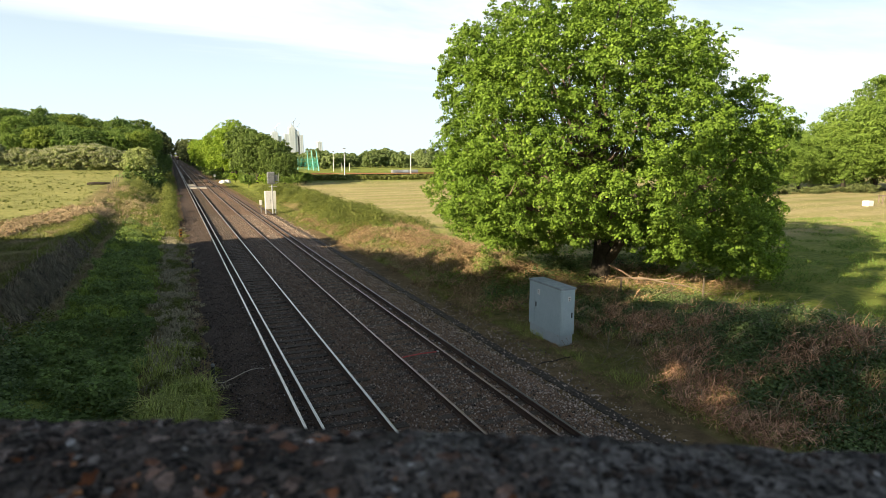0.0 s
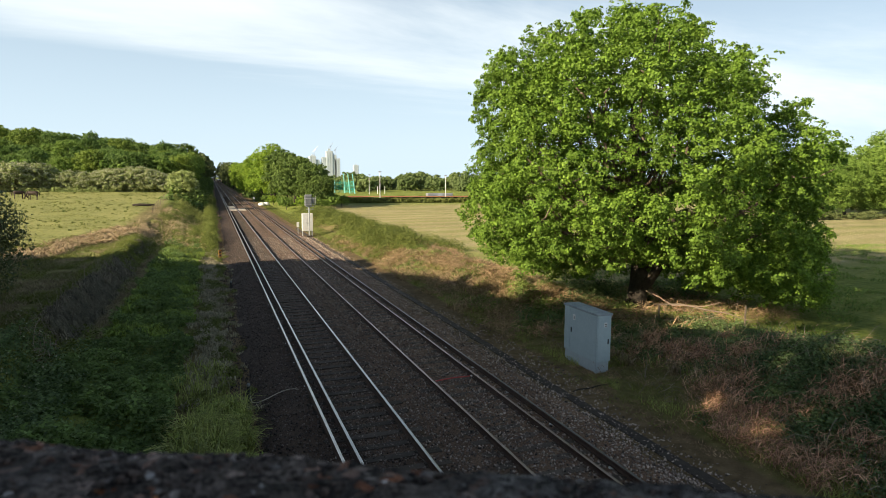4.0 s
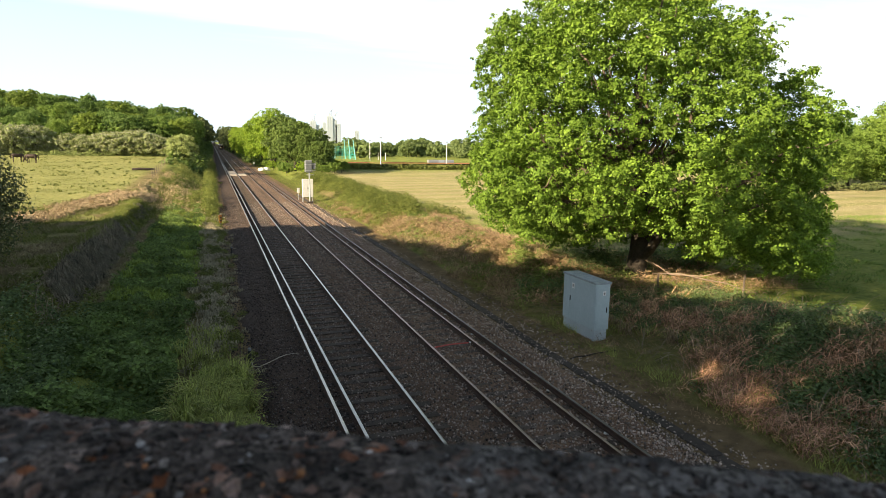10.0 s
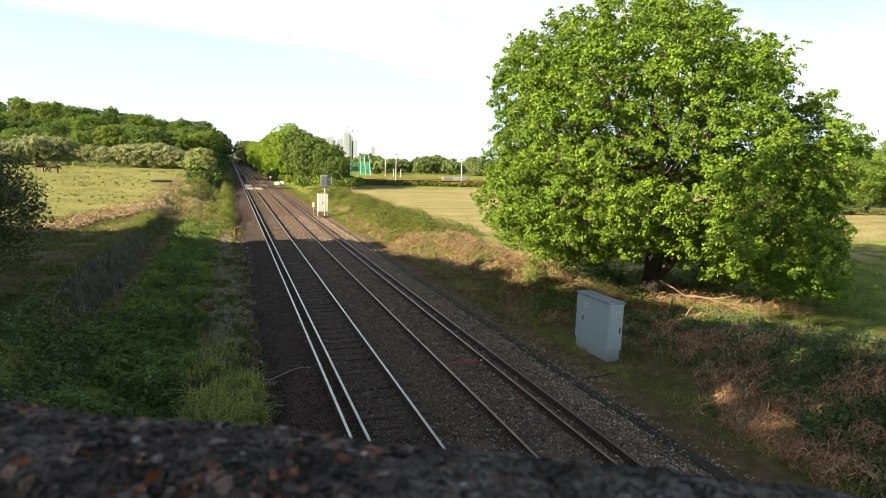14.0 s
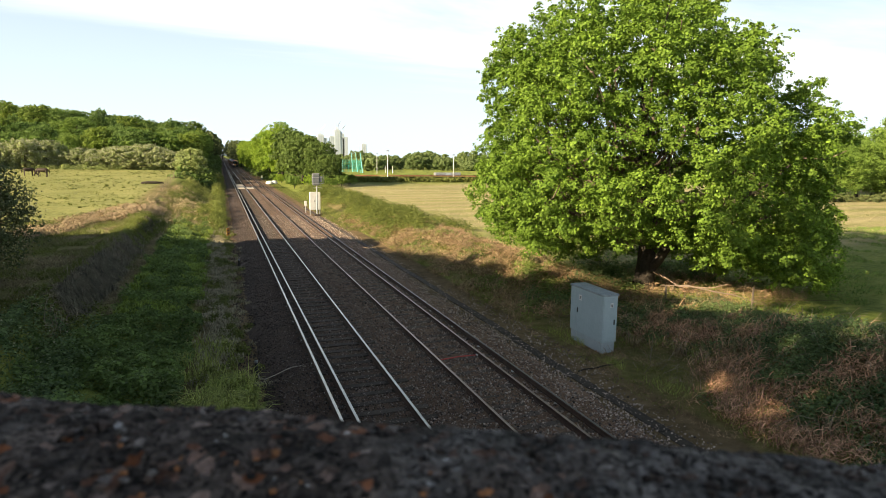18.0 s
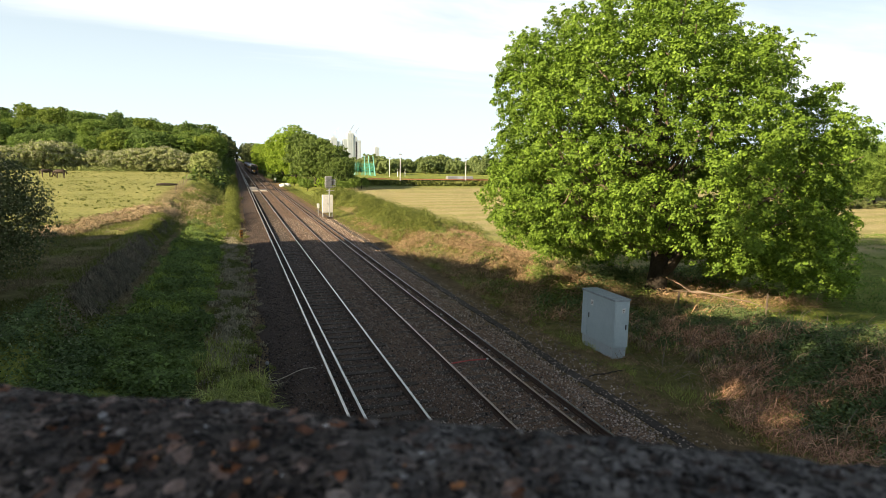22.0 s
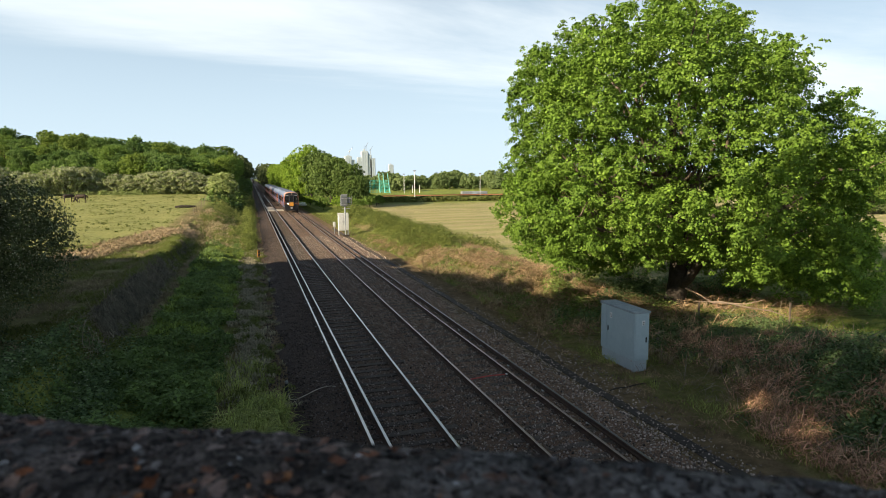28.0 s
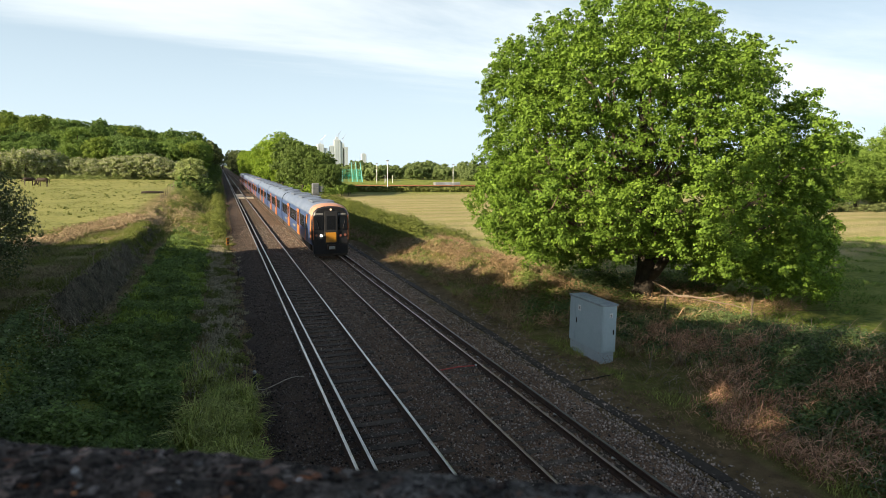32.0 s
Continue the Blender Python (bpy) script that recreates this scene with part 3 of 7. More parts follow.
def make_sleepers():
    for k, x in enumerate(TRACKS):
        track = tagged(empty("track", pose(x + GAUGE / 2, 0, 0)), "railway track of concrete sleepers bedded in ballast", "track")
        bm = bm_new()
        box(bm, -1.27, 1.27, -0.13, 0.13, -0.33, -0.165, 0.02)
        for s in (-1, 1):
            for a in (-1, 1):
                box(bm, s * GAUGE / 2 + a * 0.10 - 0.03, s * GAUGE / 2 + a * 0.10 + 0.03, -0.05, 0.05, -0.17, -0.135, 0.008)
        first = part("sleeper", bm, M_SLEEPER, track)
        first.location = (0, 5.2, 0)
        rows = [(0, 5.2)]
        for i in range(1, 100):
            o = new("sleeper", first.data)
            o.parent = track
            o.location = (RNG.uniform(-0.02, 0.02), 5.2 + 0.66 * i, RNG.uniform(-0.006, 0.008))
            o.rotation_euler = (0, 0, RNG.uniform(-0.008, 0.008))
        n = 210
        y = 5.2 + 0.66 * (100 + np.arange(n))
        c = np.array([(-1.27, -0.13, -0.165), (1.27, -0.13, -0.165), (1.27, 0.13, -0.165), (-1.27, 0.13, -0.165), (-1.27, -0.13, -0.3), (1.27, -0.13, -0.3)])
        v = c[None] + np.stack([0 * y, y, 0 * y], -1)[:, None]
        fc = np.array([(0, 1, 2, 3), (4, 5, 1, 0)])
        o = part("far_sleeper", raw("far_sleeper", v.reshape(-1, 3), (fc[None] + 6 * np.arange(n)[:, None, None]).reshape(-1, 4)), M_SLEEPER, track)
        o["kind"] = "stuff"


make_sleepers()


def make_trough():
    t = tagged(empty("cable_trough", pose(10.05, 0, -0.36)), "sunken concrete cable trough with dark lids along the line", "cable trough")
    bm = bm_new()
    box(bm, -0.17, 0.17, -0.49, 0.49, -0.03, 0.022, 0.006)
    first = part("lid", bm, M_TROUGH, t)
    first.location = (0, 7.0, 0)
    for i in range(1, 75):
        o = new("lid", first.data)
        o.parent = t
        o.location, o.rotation_euler = (RNG.uniform(-0.02, 0.02) + 0.12 * noise.noise((0, i * 0.15, 7)), 7.0 + i, RNG.uniform(-0.008, 0.012)), (0, RNG.uniform(-0.02, 0.02), RNG.uniform(-0.015, 0.015))


make_trough()


def make_crossing():
    """Pale boards of a foot crossing, laid between and beside the rails of the left track."""
    t = tagged(empty("foot_crossing", pose(0, 133, 0)), "pale timber boards of a foot crossing over the tracks", "foot crossing")
    spans = [(3.0, 4.28), (6.3, 7.6), (1.1, 2.2), (4.6, 6.0)]
    for x0, x1 in spans[:1] + spans[3:]:
        n = 6
        for i in range(n):
            a = x0 + (x1 - x0) * i / n
            bm = bm_new()
            box(bm, a + 0.01, a + (x1 - x0) / n - 0.01, -9, 9 if x0 < 4 else -2, -0.18, -0.06, 0.01)
            part("board", bm, M_PALE, t)
    return t


M_PALE = mat("pale_boards", (0.36, 0.31, 0.25, 1), (0.58, 0.51, 0.42, 1), scale=2, fine=20, rough=0.9)
make_crossing()


# ---- lineside things ----
def make_cabinet():
    c = tagged(empty("equipment_cabinet", pose(12.33, 18.18, -0.36)), "grey steel trackside equipment cabinet on a plinth, doors shut", "cabinet")
    bm = bm_new()
    box(bm, -0.26, 0.26, -0.98, 0.98, 0.0, 0.40, 0.012)
    part("plinth", bm, M_PLINTH, c, "pale grey plinth")
    bm = bm_new()
    box(bm, -0.29, 0.29, -1.02, 1.02, 0.40, 2.02, 0.012)
    body = part("body", bm, M_CAB, c)
    bm = bm_new()
    v = box(bm, -0.32, 0.32, -1.05, 1.05, 2.02, 2.09, 0.01)
    for q in v:
        if q.is_valid and q.co.z > 2.05:
            q.co.z += 0.04 * (1 - abs(q.co.x) / 0.32)
    part("lid", bm, M_CABTOP, c, "weathered grey lid")
    for y0, y1 in ((-0.99, 0.62), (0.64, 0.99)):
        bm = bm_new()
        box(bm, -0.302, -0.288, y0, y1, 0.45, 1.98, 0.004)
        d = part("door", bm, M_CAB, c)
        if y0 < 0:
            bm = bm_new()
            box(bm, -0.325, -0.30, 0.50, 0.54, 1.12, 1.30, 0.006)
            part("handle", bm, M_BLACK, d, "black handle")
            bm = bm_new()
            box(bm, -0.308, -0.30, 0.28, 0.44, 1.60, 1.80)
            part("sign", bm, M_WHITE, d, "small white sign")
            for zz in (1.65, 1.69, 1.73):
                bm = bm_new()
                box(bm, -0.3095, -0.3075, 0.31, 0.41, zz, zz + 0.015)
                part("sign_bar", bm, M_BLACK, d)
    bm = bm_new()
    box(bm, -0.25, 0.25, -1.034, -1.018, 0.45, 1.98, 0.004)
    d = part("end_door", bm, M_CAB, c)
    bm = bm_new()
    box(bm, 0.15, 0.19, -1.055, -1.03, 1.02, 1.2, 0.006)
    part("handle", bm, M_BLACK, d, "black handle")
    bm = bm_new()
    box(bm, -0.01, 0.11, -1.042, -1.032, 1.62, 1.78)
    s = part("sign", bm, M_WHITE, d, "small white sign")
    for k in range(2):
        bm = bm_new()
        box(bm, 0.02, 0.08, -1.046, -1.04, 1.645 + 0.06 * k, 1.675 + 0.06 * k)
        part("sign_bar", bm, M_BLACK, d)
    for s in (-1, 1):
        bm = bm_new()
        box(bm, -0.30, -0.286, s * 0.9 - 0.03, s * 0.9 + 0.03, 0.36, 0.42, 0.003)
        part("hinge", bm, M_STEEL, c)


make_cabinet()


def make_signal():
    c = tagged(empty("signal_post", pose(10.0, 69.2, -0.36)), "railway signal on a galvanised post, seen from behind", "signal")
    bm = bm_new()
    tube(bm, [(0, 0, 0), (0, 0, 3.6)], [0.085, 0.075], 12)
    part("post", bm, M_STEEL, c)
    bm = bm_new()
    box(bm, -0.3, 0.3, -0.3, 0.3, 0, 0.18, 0.02)
    part("base", bm, M_TROUGH, c)
    bm = bm_new()
    box(bm, -0.42, 0.30, -0.22, 0.18, 3.45, 4.75, 0.05)
    part("signal_head", bm, M_HEADGREY, c, "grey signal head, back plate towards the bridge")
    bm = bm_new()
    box(bm, 0.34, 0.62, -0.15, 0.15, 3.75, 4.45, 0.04)
    part("route_indicator", bm, M_HEADGREY, c)
    for z in (3.1, 3.4):
        bm = bm_new()
        box(bm, -0.35, 0.55, -0.06, 0.06, z, z + 0.06)
        part("bracket", bm, M_STEEL, c)
    for x, z0, z1 in ((-0.52, 3.5, 4.7), (0.70, 3.7, 4.6)):
        bm = bm_new()
        tube(bm, [(x, -0.25, z0), (x, -0.25, z1)], [0.022, 0.022], 6)
        part("guard_bar", bm, M_STEEL, c)
    for z in (3.62, 4.30):
        bm = bm_new()
        tube(bm, [(-0.52, -0.25, z), (0.70, -0.25, z)], [0.022, 0.022], 6)
        part("guard_rail", bm, M_STEEL, c)
    bm = bm_new()
    box(bm, -0.34, 0.22, -0.245, -0.215, 3.55, 4.65, 0.01)
    part("back_cover", bm, M_BACKCOVER, c, "darker ribbed back cover")
    b = tagged(empty("signal_cabinet", pose(9.85, 70.0, -0.36)), "white steel signal equipment case beside the post", "cabinet")
    bm = bm_new()
    box(bm, -0.55, 0.62, -0.28, 0.28, 0.62, 2.62, 0.02)
    part("case", bm, M_SIGNALWHITE, b)
    for k in range(2):
        bm = bm_new()
        box(bm, -0.52 + 0.58 * k, 0.02 + 0.58 * k, -0.296, -0.278, 0.66, 2.58, 0.005)
        d = part("door", bm, M_SIGNALWHITE, b)
        bm = bm_new()
        box(bm, -0.05 + 0.12 * k, -0.02 + 0.12 * k, -0.31, -0.29, 1.5, 1.7)
        part("handle", bm, M_BLACK, d)
    for s in (-0.5, 0.55):
        bm = bm_new()
        box(bm, s - 0.04, s + 0.04, -0.2, 0.2, 0, 0.64)
        part("leg", bm, M_STEEL, b)
    p = tagged(empty("signal_telephone", pose(9.0, 71.2, -0.36)), "pale telephone box on a short post by the signal", "telephone box")
    bm = bm_new()
    tube(bm, [(0, 0, 0), (0, 0, 1.5)], [0.04, 0.04], 8)
    part("post", bm, M_STEEL, p)
    bm = bm_new()
    box(bm, -0.14, 0.14, -0.1, 0.1, 1.0, 1.55, 0.02)
    part("box", bm, M_SIGNALWHITE, p)


M_BACKCOVER = mat("dark_grey_steel", (0.09, 0.10, 0.105, 1), (0.17, 0.18, 0.185, 1), scale=3, fine=20, rough=0.6, bump=0.05)
M_HEADGREY = mat("dull_grey_steel", (0.16, 0.17, 0.175, 1), (0.26, 0.27, 0.275, 1), scale=3, fine=20, rough=0.6, bump=0.05)
make_signal()


def make_posts():
    for x, y, hgt in ((0.76, 18.2, 0.62), (0.80, 37.7, 0.5)):
        c = tagged(empty("marker_post", pose(x, y, -0.36)), "short dark post with a pale cap beside the ballast", "post", group="lineside posts")
        bm = bm_new()
        tube(bm, [(0, 0, 0), (0, 0, hgt - 0.06)], [0.05, 0.05], 10)
        part("shaft", bm, M_BLACK, c)
        bm = bm_new()
        tube(bm, [(0, 0, hgt - 0.06), (0, 0, hgt), (0, 0, hgt + 0.02)], [0.055, 0.055, 0.03], 10)
        part("cap", bm, M_HEADGREY, c, "grey cap")
    # a loose cable from the near post into the ballast
    bm = bm_new()
    tube(bm, [(0.80, 18.2, -0.10), (0.84, 18.12, -0.28), (1.0, 18.02, -0.27), (1.3, 18.1, -0.20), (1.6, 18.32, -0.155), (1.85, 18.5, -0.15), (2.1, 18.55, -0.155), (2.25, 18.5, -0.18)], [0.015] * 8, 6)
    tagged(part("cable", bm, M_PALE), "pale grey cable lying loose on the ballast", "cable")
    c = tagged(empty("warning_board", pose(0.36, 51.6, -0.36, 0, 0, 48)), "small orange board on a post beside the line", "sign")
    bm = bm_new()
    box(bm, -0.16, 0.16, -0.02, 0.02, 0.25, 0.85, 0.01)
    b = part("board", bm, M_ORANGE, c)
    for k in range(2):
        bm = bm_new()
        box(bm, -0.10, 0.10, -0.026, -0.02, 0.36 + 0.24 * k, 0.48 + 0.24 * k)
        part("dark_bar", bm, M_BLACK, b, "unreadable dark marking")
    bm = bm_new()
    tube(bm, [(0, 0.04, 0), (0, 0.04, 0.9)], [0.03, 0.03], 8)
    part("post", bm, M_WOODPOST, c)


make_posts()


def make_far_posts():
    c = tagged(empty("crossing_post", pose(3.5, 143, -0.17)), "short dark post standing on the foot crossing", "post")
    bm = bm_new()
    tube(bm, [(0, 0, 0), (0, 0, 0.8), (0, 0, 0.92)], [0.11, 0.11, 0.05], 10)
    part("shaft", bm, M_BLACK, c)
    bm = bm_new()
    box(bm, -0.2, 0.2, -0.2, 0.2, -0.02, 0.06, 0.02)
    part("foot", bm, M_TROUGH, c)
    c = tagged(empty("distance_marker", pose(10.3, 172, -0.36)), "small white marker board on a post beside the line", "sign")
    bm = bm_new()
    tube(bm, [(0, 0, 0), (0, 0, 1.3)], [0.05, 0.05], 8)
    part("post", bm, M_STEEL, c)
    bm = bm_new()
    box(bm, -0.25, 0.25, -0.06, -0.03, 0.8, 1.4, 0.01)
    part("board", bm, M_WHITE, c, "white board")
    c = tagged(empty("far_equipment_case", pose(12.0, 280, -0.36)), "white steel equipment case far along the line", "cabinet")
    bm = bm_new()
    box(bm, -0.7, 0.7, -0.4, 0.4, 0.2, 2.1, 0.03)
    part("case", bm, M_WHITE, c)
    bm = bm_new()
    box(bm, -0.6, 0.6, -0.3, 0.3, 0, 0.2, 0.02)
    part("plinth", bm, M_TROUGH, c)


make_far_posts()


def make_bond():
    """A red-painted cable bond across the right track."""
    c = tagged(empty("red_track_bond", pose(0.12, 17.75, -0.15)), "red painted cross bond lying between the rails", "track bond")
    bm = bm_new()
    tube(bm, [(6.28, -0.02, 0.0), (6.9, 0.0, 0.04), (7.55, 0.03, 0.02)], [0.022, 0.022, 0.022], 8)
    part("bar", bm, M_RED, c)
    bm = bm_new()
    box(bm, 7.52, 7.60, -0.02, 0.07, -0.02, 0.05, 0.01)
    part("clamp", bm, M_WHITE, c, "white clamp")


make_bond()


def make_bags():
    g = "pile of white sacks"
    for i, (x, y, s) in enumerate(((10.7, 149, 1.0), (11.7, 149.6, 1.15), (11.1, 150.6, 0.9), (10.4, 151, 0.7))):
        bm = bm_new()
        bmesh.ops.create_icosphere(bm, subdivisions=2, radius=0.75 * s)
        for v in bm.verts:
            v.co *= 1 + 0.22 * noise.noise(v.co * 1.7 + Vector((i * 5, 0, 0)))
            v.co.z = max(v.co.z * 0.75, -0.25)
        ob = part("sack", bm, M_WHITE, smooth=True)
        ob.location = (x, y, float(height(x, y)) + 0.25)
        tagged(ob, "bulging white ballast sack dumped beside the line", "sack", group=g)


make_bags()


# ---- trees ----
def limb_points(a, b, rng, bend=0.12, n=5):
    a, b = np.array(a, float), np.array(b, float)
    d = np.linalg.norm(b - a)
    pts = [a + (b - a) * t + rng.normal(0, bend * d * 0.25, 3) * math.sin(math.pi * t) + np.array((0, 0, -0.12 * d * math.sin(math.pi * t))) for t in np.linspace(0, 1, n)]
    return pts


# the oak's crown seen broadside: (across, height) round its outline
OAK_OUTLINE = ((-8.9, 4.3), (-8.6, 5.9), (-8.1, 7.4), (-8.2, 9.0), (-8.6, 10.9), (-7.6, 12.5), (-5.6, 13.7), (-3.3, 14.4), (-1.3, 14.8), (0.5, 14.5), (1.6, 14.3), (2.8, 12.9), (4.1, 12.1), (5.2, 11.5), (5.6, 10.3), (6.5, 9.5),
               (7.4, 8.7), (8.3, 7.9), (8.3, 6.9), (7.9, 5.2), (7.9, 3.8), (8.3, 2.2), (8.5, 0.5), (7.0, 0.6), (4.8, 1.2), (2.6, 1.6), (0.4, 2.4), (-1.6, 1.9), (-3.6, 1.5), (-5.4, 1.6), (-7.2, 2.1), (-8.4, 3.2))


def inside(x, z, ring):
    """Which points lie within a closed outline."""
    hit = np.zeros(len(x), bool)
    for (xa, za), (xb, zb) in zip(ring, ring[1:] + ring[:1]):
        if za != zb:
            hit ^= ((za > z) != (zb > z)) & (x < (xb - xa) * (z - za) / (zb - za) + xa)
    return hit


def sprays(name, centres, ways, radii, each, size, rng):
    """Leafy pads: each a shallow dome of leaves that leans outwards and hangs a little at its rim."""
    P, O = [], []
    for c, w, r in zip(centres, ways, radii):
        q = max(10, int(each * r * r))
        d = unit(rng.normal(0, 1, (q, 3)) + 0.9 * w + np.array((0, 0, 0.7)))
        P.append(c + d * r * rng.uniform(0.5, 1.08, (q, 1)) * np.array((1, 1, 0.78)))
        O.append(d + np.array((0, 0, 0.3)))
    return leaf_mesh(name, np.concatenate(P), np.concatenate(O), size, rng, 1.25)


def make_oak():
    rng = np.random.default_rng(3)
    at = pose(19.4, 24.4, -0.15, 0, 0, -38.5)
    t = tagged(empty("oak_tree", at), "large spreading oak in fresh green leaf beside the line", "tree")
    mid, deep = np.array((-0.3, 7.0)), 6.4
    # boughs end in leafy masses spread evenly over the crown's skin, with some within
    n = 30000
    c = np.stack([rng.uniform(-9.2, 8.6, n), rng.uniform(-deep, deep, n), rng.uniform(0.5, 14.6, n)], -1)
    k = np.sqrt(np.sqrt(1 - (np.abs(c[:, 1]) / (deep * 1.02)) ** 2.6))
    reach = 1 + c[:, 1] / 31.0  # a crown of one width all round shows wider where it is nearer
    fx, fz = mid[0] + (c[:, 0] / reach - mid[0]) / k, mid[1] + ((c[:, 2] - 6.3) / reach + 6.3 - mid[1]) / k
    low = c[:, 2] > 1.3 - 0.9 * (c[:, 0] > 5.5) + 0.9 * np.exp(-((c[:, 0] - 0.2) / 1.3) ** 2)
    ok = inside(mid[0] + (fx - mid[0]) * 1.075, mid[1] + (fz - mid[1]) * 1.075, OAK_OUTLINE) & (low | (np.abs(c[:, 1]) < 2.2))
    core = inside(mid[0] + (fx - mid[0]) * 1.42, mid[1] + (fz - mid[1]) * 1.42, OAK_OUTLINE)
    c, core = c[ok], core[ok]
    skin, heart = [], []
    for q, inner in zip(c, core):
        have, gap = (heart, 1.12) if inner else (skin, 0.90)
        if len(have) == 0 or np.min(np.sum((np.array(have) - q) ** 2, 1)) > gap * gap:
            have.append(q)
    skin = [q for q in skin if noise.noise(Vector(q) * 0.55) < 0.19 or q[2] < 4]  # hollows between the boughs
    skin = [q for q in skin if not (q[1] < -0.5 and ((q[0] - 5.0) / 1.1) ** 2 + ((q[2] - 7.8) / 2.3) ** 2 < 1)]  # a deep cleft before the outer bough
    skin, heart = np.array(skin), np.array(heart)
    C, W, R = [], [], []
    for q in np.concatenate([skin, heart]):
        out = unit(q - np.array((mid[0], 0, 6.0)))
        for i in range(int(rng.integers(12, 18))):
            d = unit(rng.normal(0, 0.75, 3) + out)
            C.append(q + d * np.array((1, 1, 0.85)) * rng.uniform(0.15, 0.95))
            W.append(d)
            R.append(rng.uniform(0.12, 0.34))
    # thin sprigs that stand out of the outline
    for x, z, dx, dz in ((-7.4, 10.4, -1.2, 0.3), (-8.0, 7.0, -0.7, -0.1), (1.2, 14.0, 0.5, 0.9), (4.6, 11.4, 1.2, 0.7), (6.0, 9.5, 0.9, 0.4), (-8.6, 4.4, -0.6, 0.3), (7.8, 7.9, 0.7, 0.3), (-6.6, 11.9, -0.5, 0.7), (3.9, 12.0, 0.4, 0.4), (-3.2, 13.9, -0.2, 0.5), (-6.9, 11.2, -0.9, 0.3)):
        for i in range(16):
            u = rng.uniform(-0.3, 1)
            C.append(np.array((x + dx * u, rng.normal(0, 0.3), z + dz * u)) + rng.normal(0, 0.26 * (1.1 - u), 3))
            W.append(np.array((dx, 0, dz)))
            R.append(rng.uniform(0.10, 0.24))
    part("crown", sprays("crown", np.array(C), np.array(W), np.array(R), 560, 0.090, rng), M_OAK, t, "dense crown of fresh green leaves")
    bm = bm_new()
    tube(bm, [(-0.1, 0, -0.5), (-0.08, 0, 0.1), (0.0, 0, 0.6), (0.05, 0, 1.3), (0.1, 0.1, 2.2), (0.0, 0, 3.8), (-0.3, 0, 6.5), (-0.5, 0, 9.0), (-0.6, 0, 11.5)], [0.85, 0.62, 0.50, 0.45, 0.44, 0.36, 0.28, 0.15, 0.04], 12)
    part("trunk", bm, M_BARK, t, "thick dark furrowed trunk", smooth=True)
    bm = bm_new()
    tube(bm, [(0.05, -0.05, 1.0), (0.55, -0.25, 1.55), (0.95, -0.5, 2.3), (1.3, -0.9, 3.4), (1.5, -1.4, 4.8)], [0.30, 0.24, 0.21, 0.17, 0.10], 10)
    part("limb", bm, M_BARK, t, "forked lower limb", smooth=True)
    order = [i for i in np.argsort(rng.random(len(skin))) if skin[i][2] > 4.2][:40]
    for i, (x, y, z) in enumerate(skin[order]):
        h0 = min(max(2.2, z * 0.48 + rng.uniform(-0.3, 0.8)), 8.5)
        bm = bm_new()
        pts = limb_points((0.0, 0, h0), (x * 0.86, y * 0.86, h0 + (z - h0) * 0.86), rng)
        r0 = 0.17 if i < 20 else 0.11
        tube(bm, pts, list(np.linspace(r0, 0.025, len(pts))), 7)
        for k in range(4):
            q = pts[1 + k % 4]
            tip = q + rng.normal(0, 0.6, 3) + np.array((0, 0, 0.5))
            tube(bm, limb_points(q, tip, rng, n=4), [0.05, 0.04, 0.03, 0.012], 5)
        part("limb", bm, M_LIMB, t)
    # bare low boughs on the side away from the line
    for a, b in (((0.3, -0.2, 1.1), (3.6, -1.4, 0.9)), ((6.2, -1.0, 6.6), (7.6, -1.8, 6.9))):
        bm = bm_new()
        pts = limb_points(a, b, rng, 0.1, 6)
        tube(bm, pts, list(np.linspace(0.05, 0.015, 6)), 6)
        part("bare_bough", bm, M_STALKWOOD, t, "bleached bare low bough")


M_LIMB = mat("limb_bark", (0.060, 0.046, 0.033, 1), (0.170, 0.130, 0.092, 1), scale=1.5, fine=12, bump=0.6, depth=0.03, rough=0.95)
M_LIMEWOOD = leaf("light_woodland_leaves", (0.105, 0.165, 0.028, 1), (0.235, 0.310, 0.052, 1), scale=0.12, translucent=0.45, spread=0.2)
M_SIDEWOOD = leaf("sunlit_tree_leaves", (0.095, 0.168, 0.028, 1), (0.228, 0.330, 0.055, 1), scale=0.2, translucent=0.40, spread=0.2)
# Aerial haze is mixed into this leaf colour, paler than nearer woods.
M_HAZEWOOD = leaf("hazed_distant_leaves", (0.120, 0.175, 0.058, 1), (0.250, 0.315, 0.115, 1), scale=0.08, translucent=0.45, spread=0.15)
M_DEEPWOOD = leaf("deep_woodland_leaves", (0.070, 0.130, 0.030, 1), (0.170, 0.255, 0.056, 1), scale=0.12, translucent=0.4, spread=0.2)
M_PALEBUSH = leaf("pale_bush_leaves", (0.170, 0.220, 0.060, 1), (0.350, 0.400, 0.150, 1), scale=0.4, translucent=0.3)
M_DARKOAK = leaf("dark_oak_leaves", (0.058, 0.100, 0.022, 1), (0.150, 0.215, 0.044, 1), scale=0.3, translucent=0.35)
M_EDGESHRUB = leaf("grey_green_shrub_leaves", (0.090, 0.120, 0.040, 1), (0.210, 0.240, 0.090, 1), scale=0.5, spread=0.25)
M_STALKWOOD = mat("bleached_wood", (0.14, 0.10, 0.075, 1), (0.30, 0.23, 0.17, 1), scale=3, fine=30, rough=0.9)
make_oak()


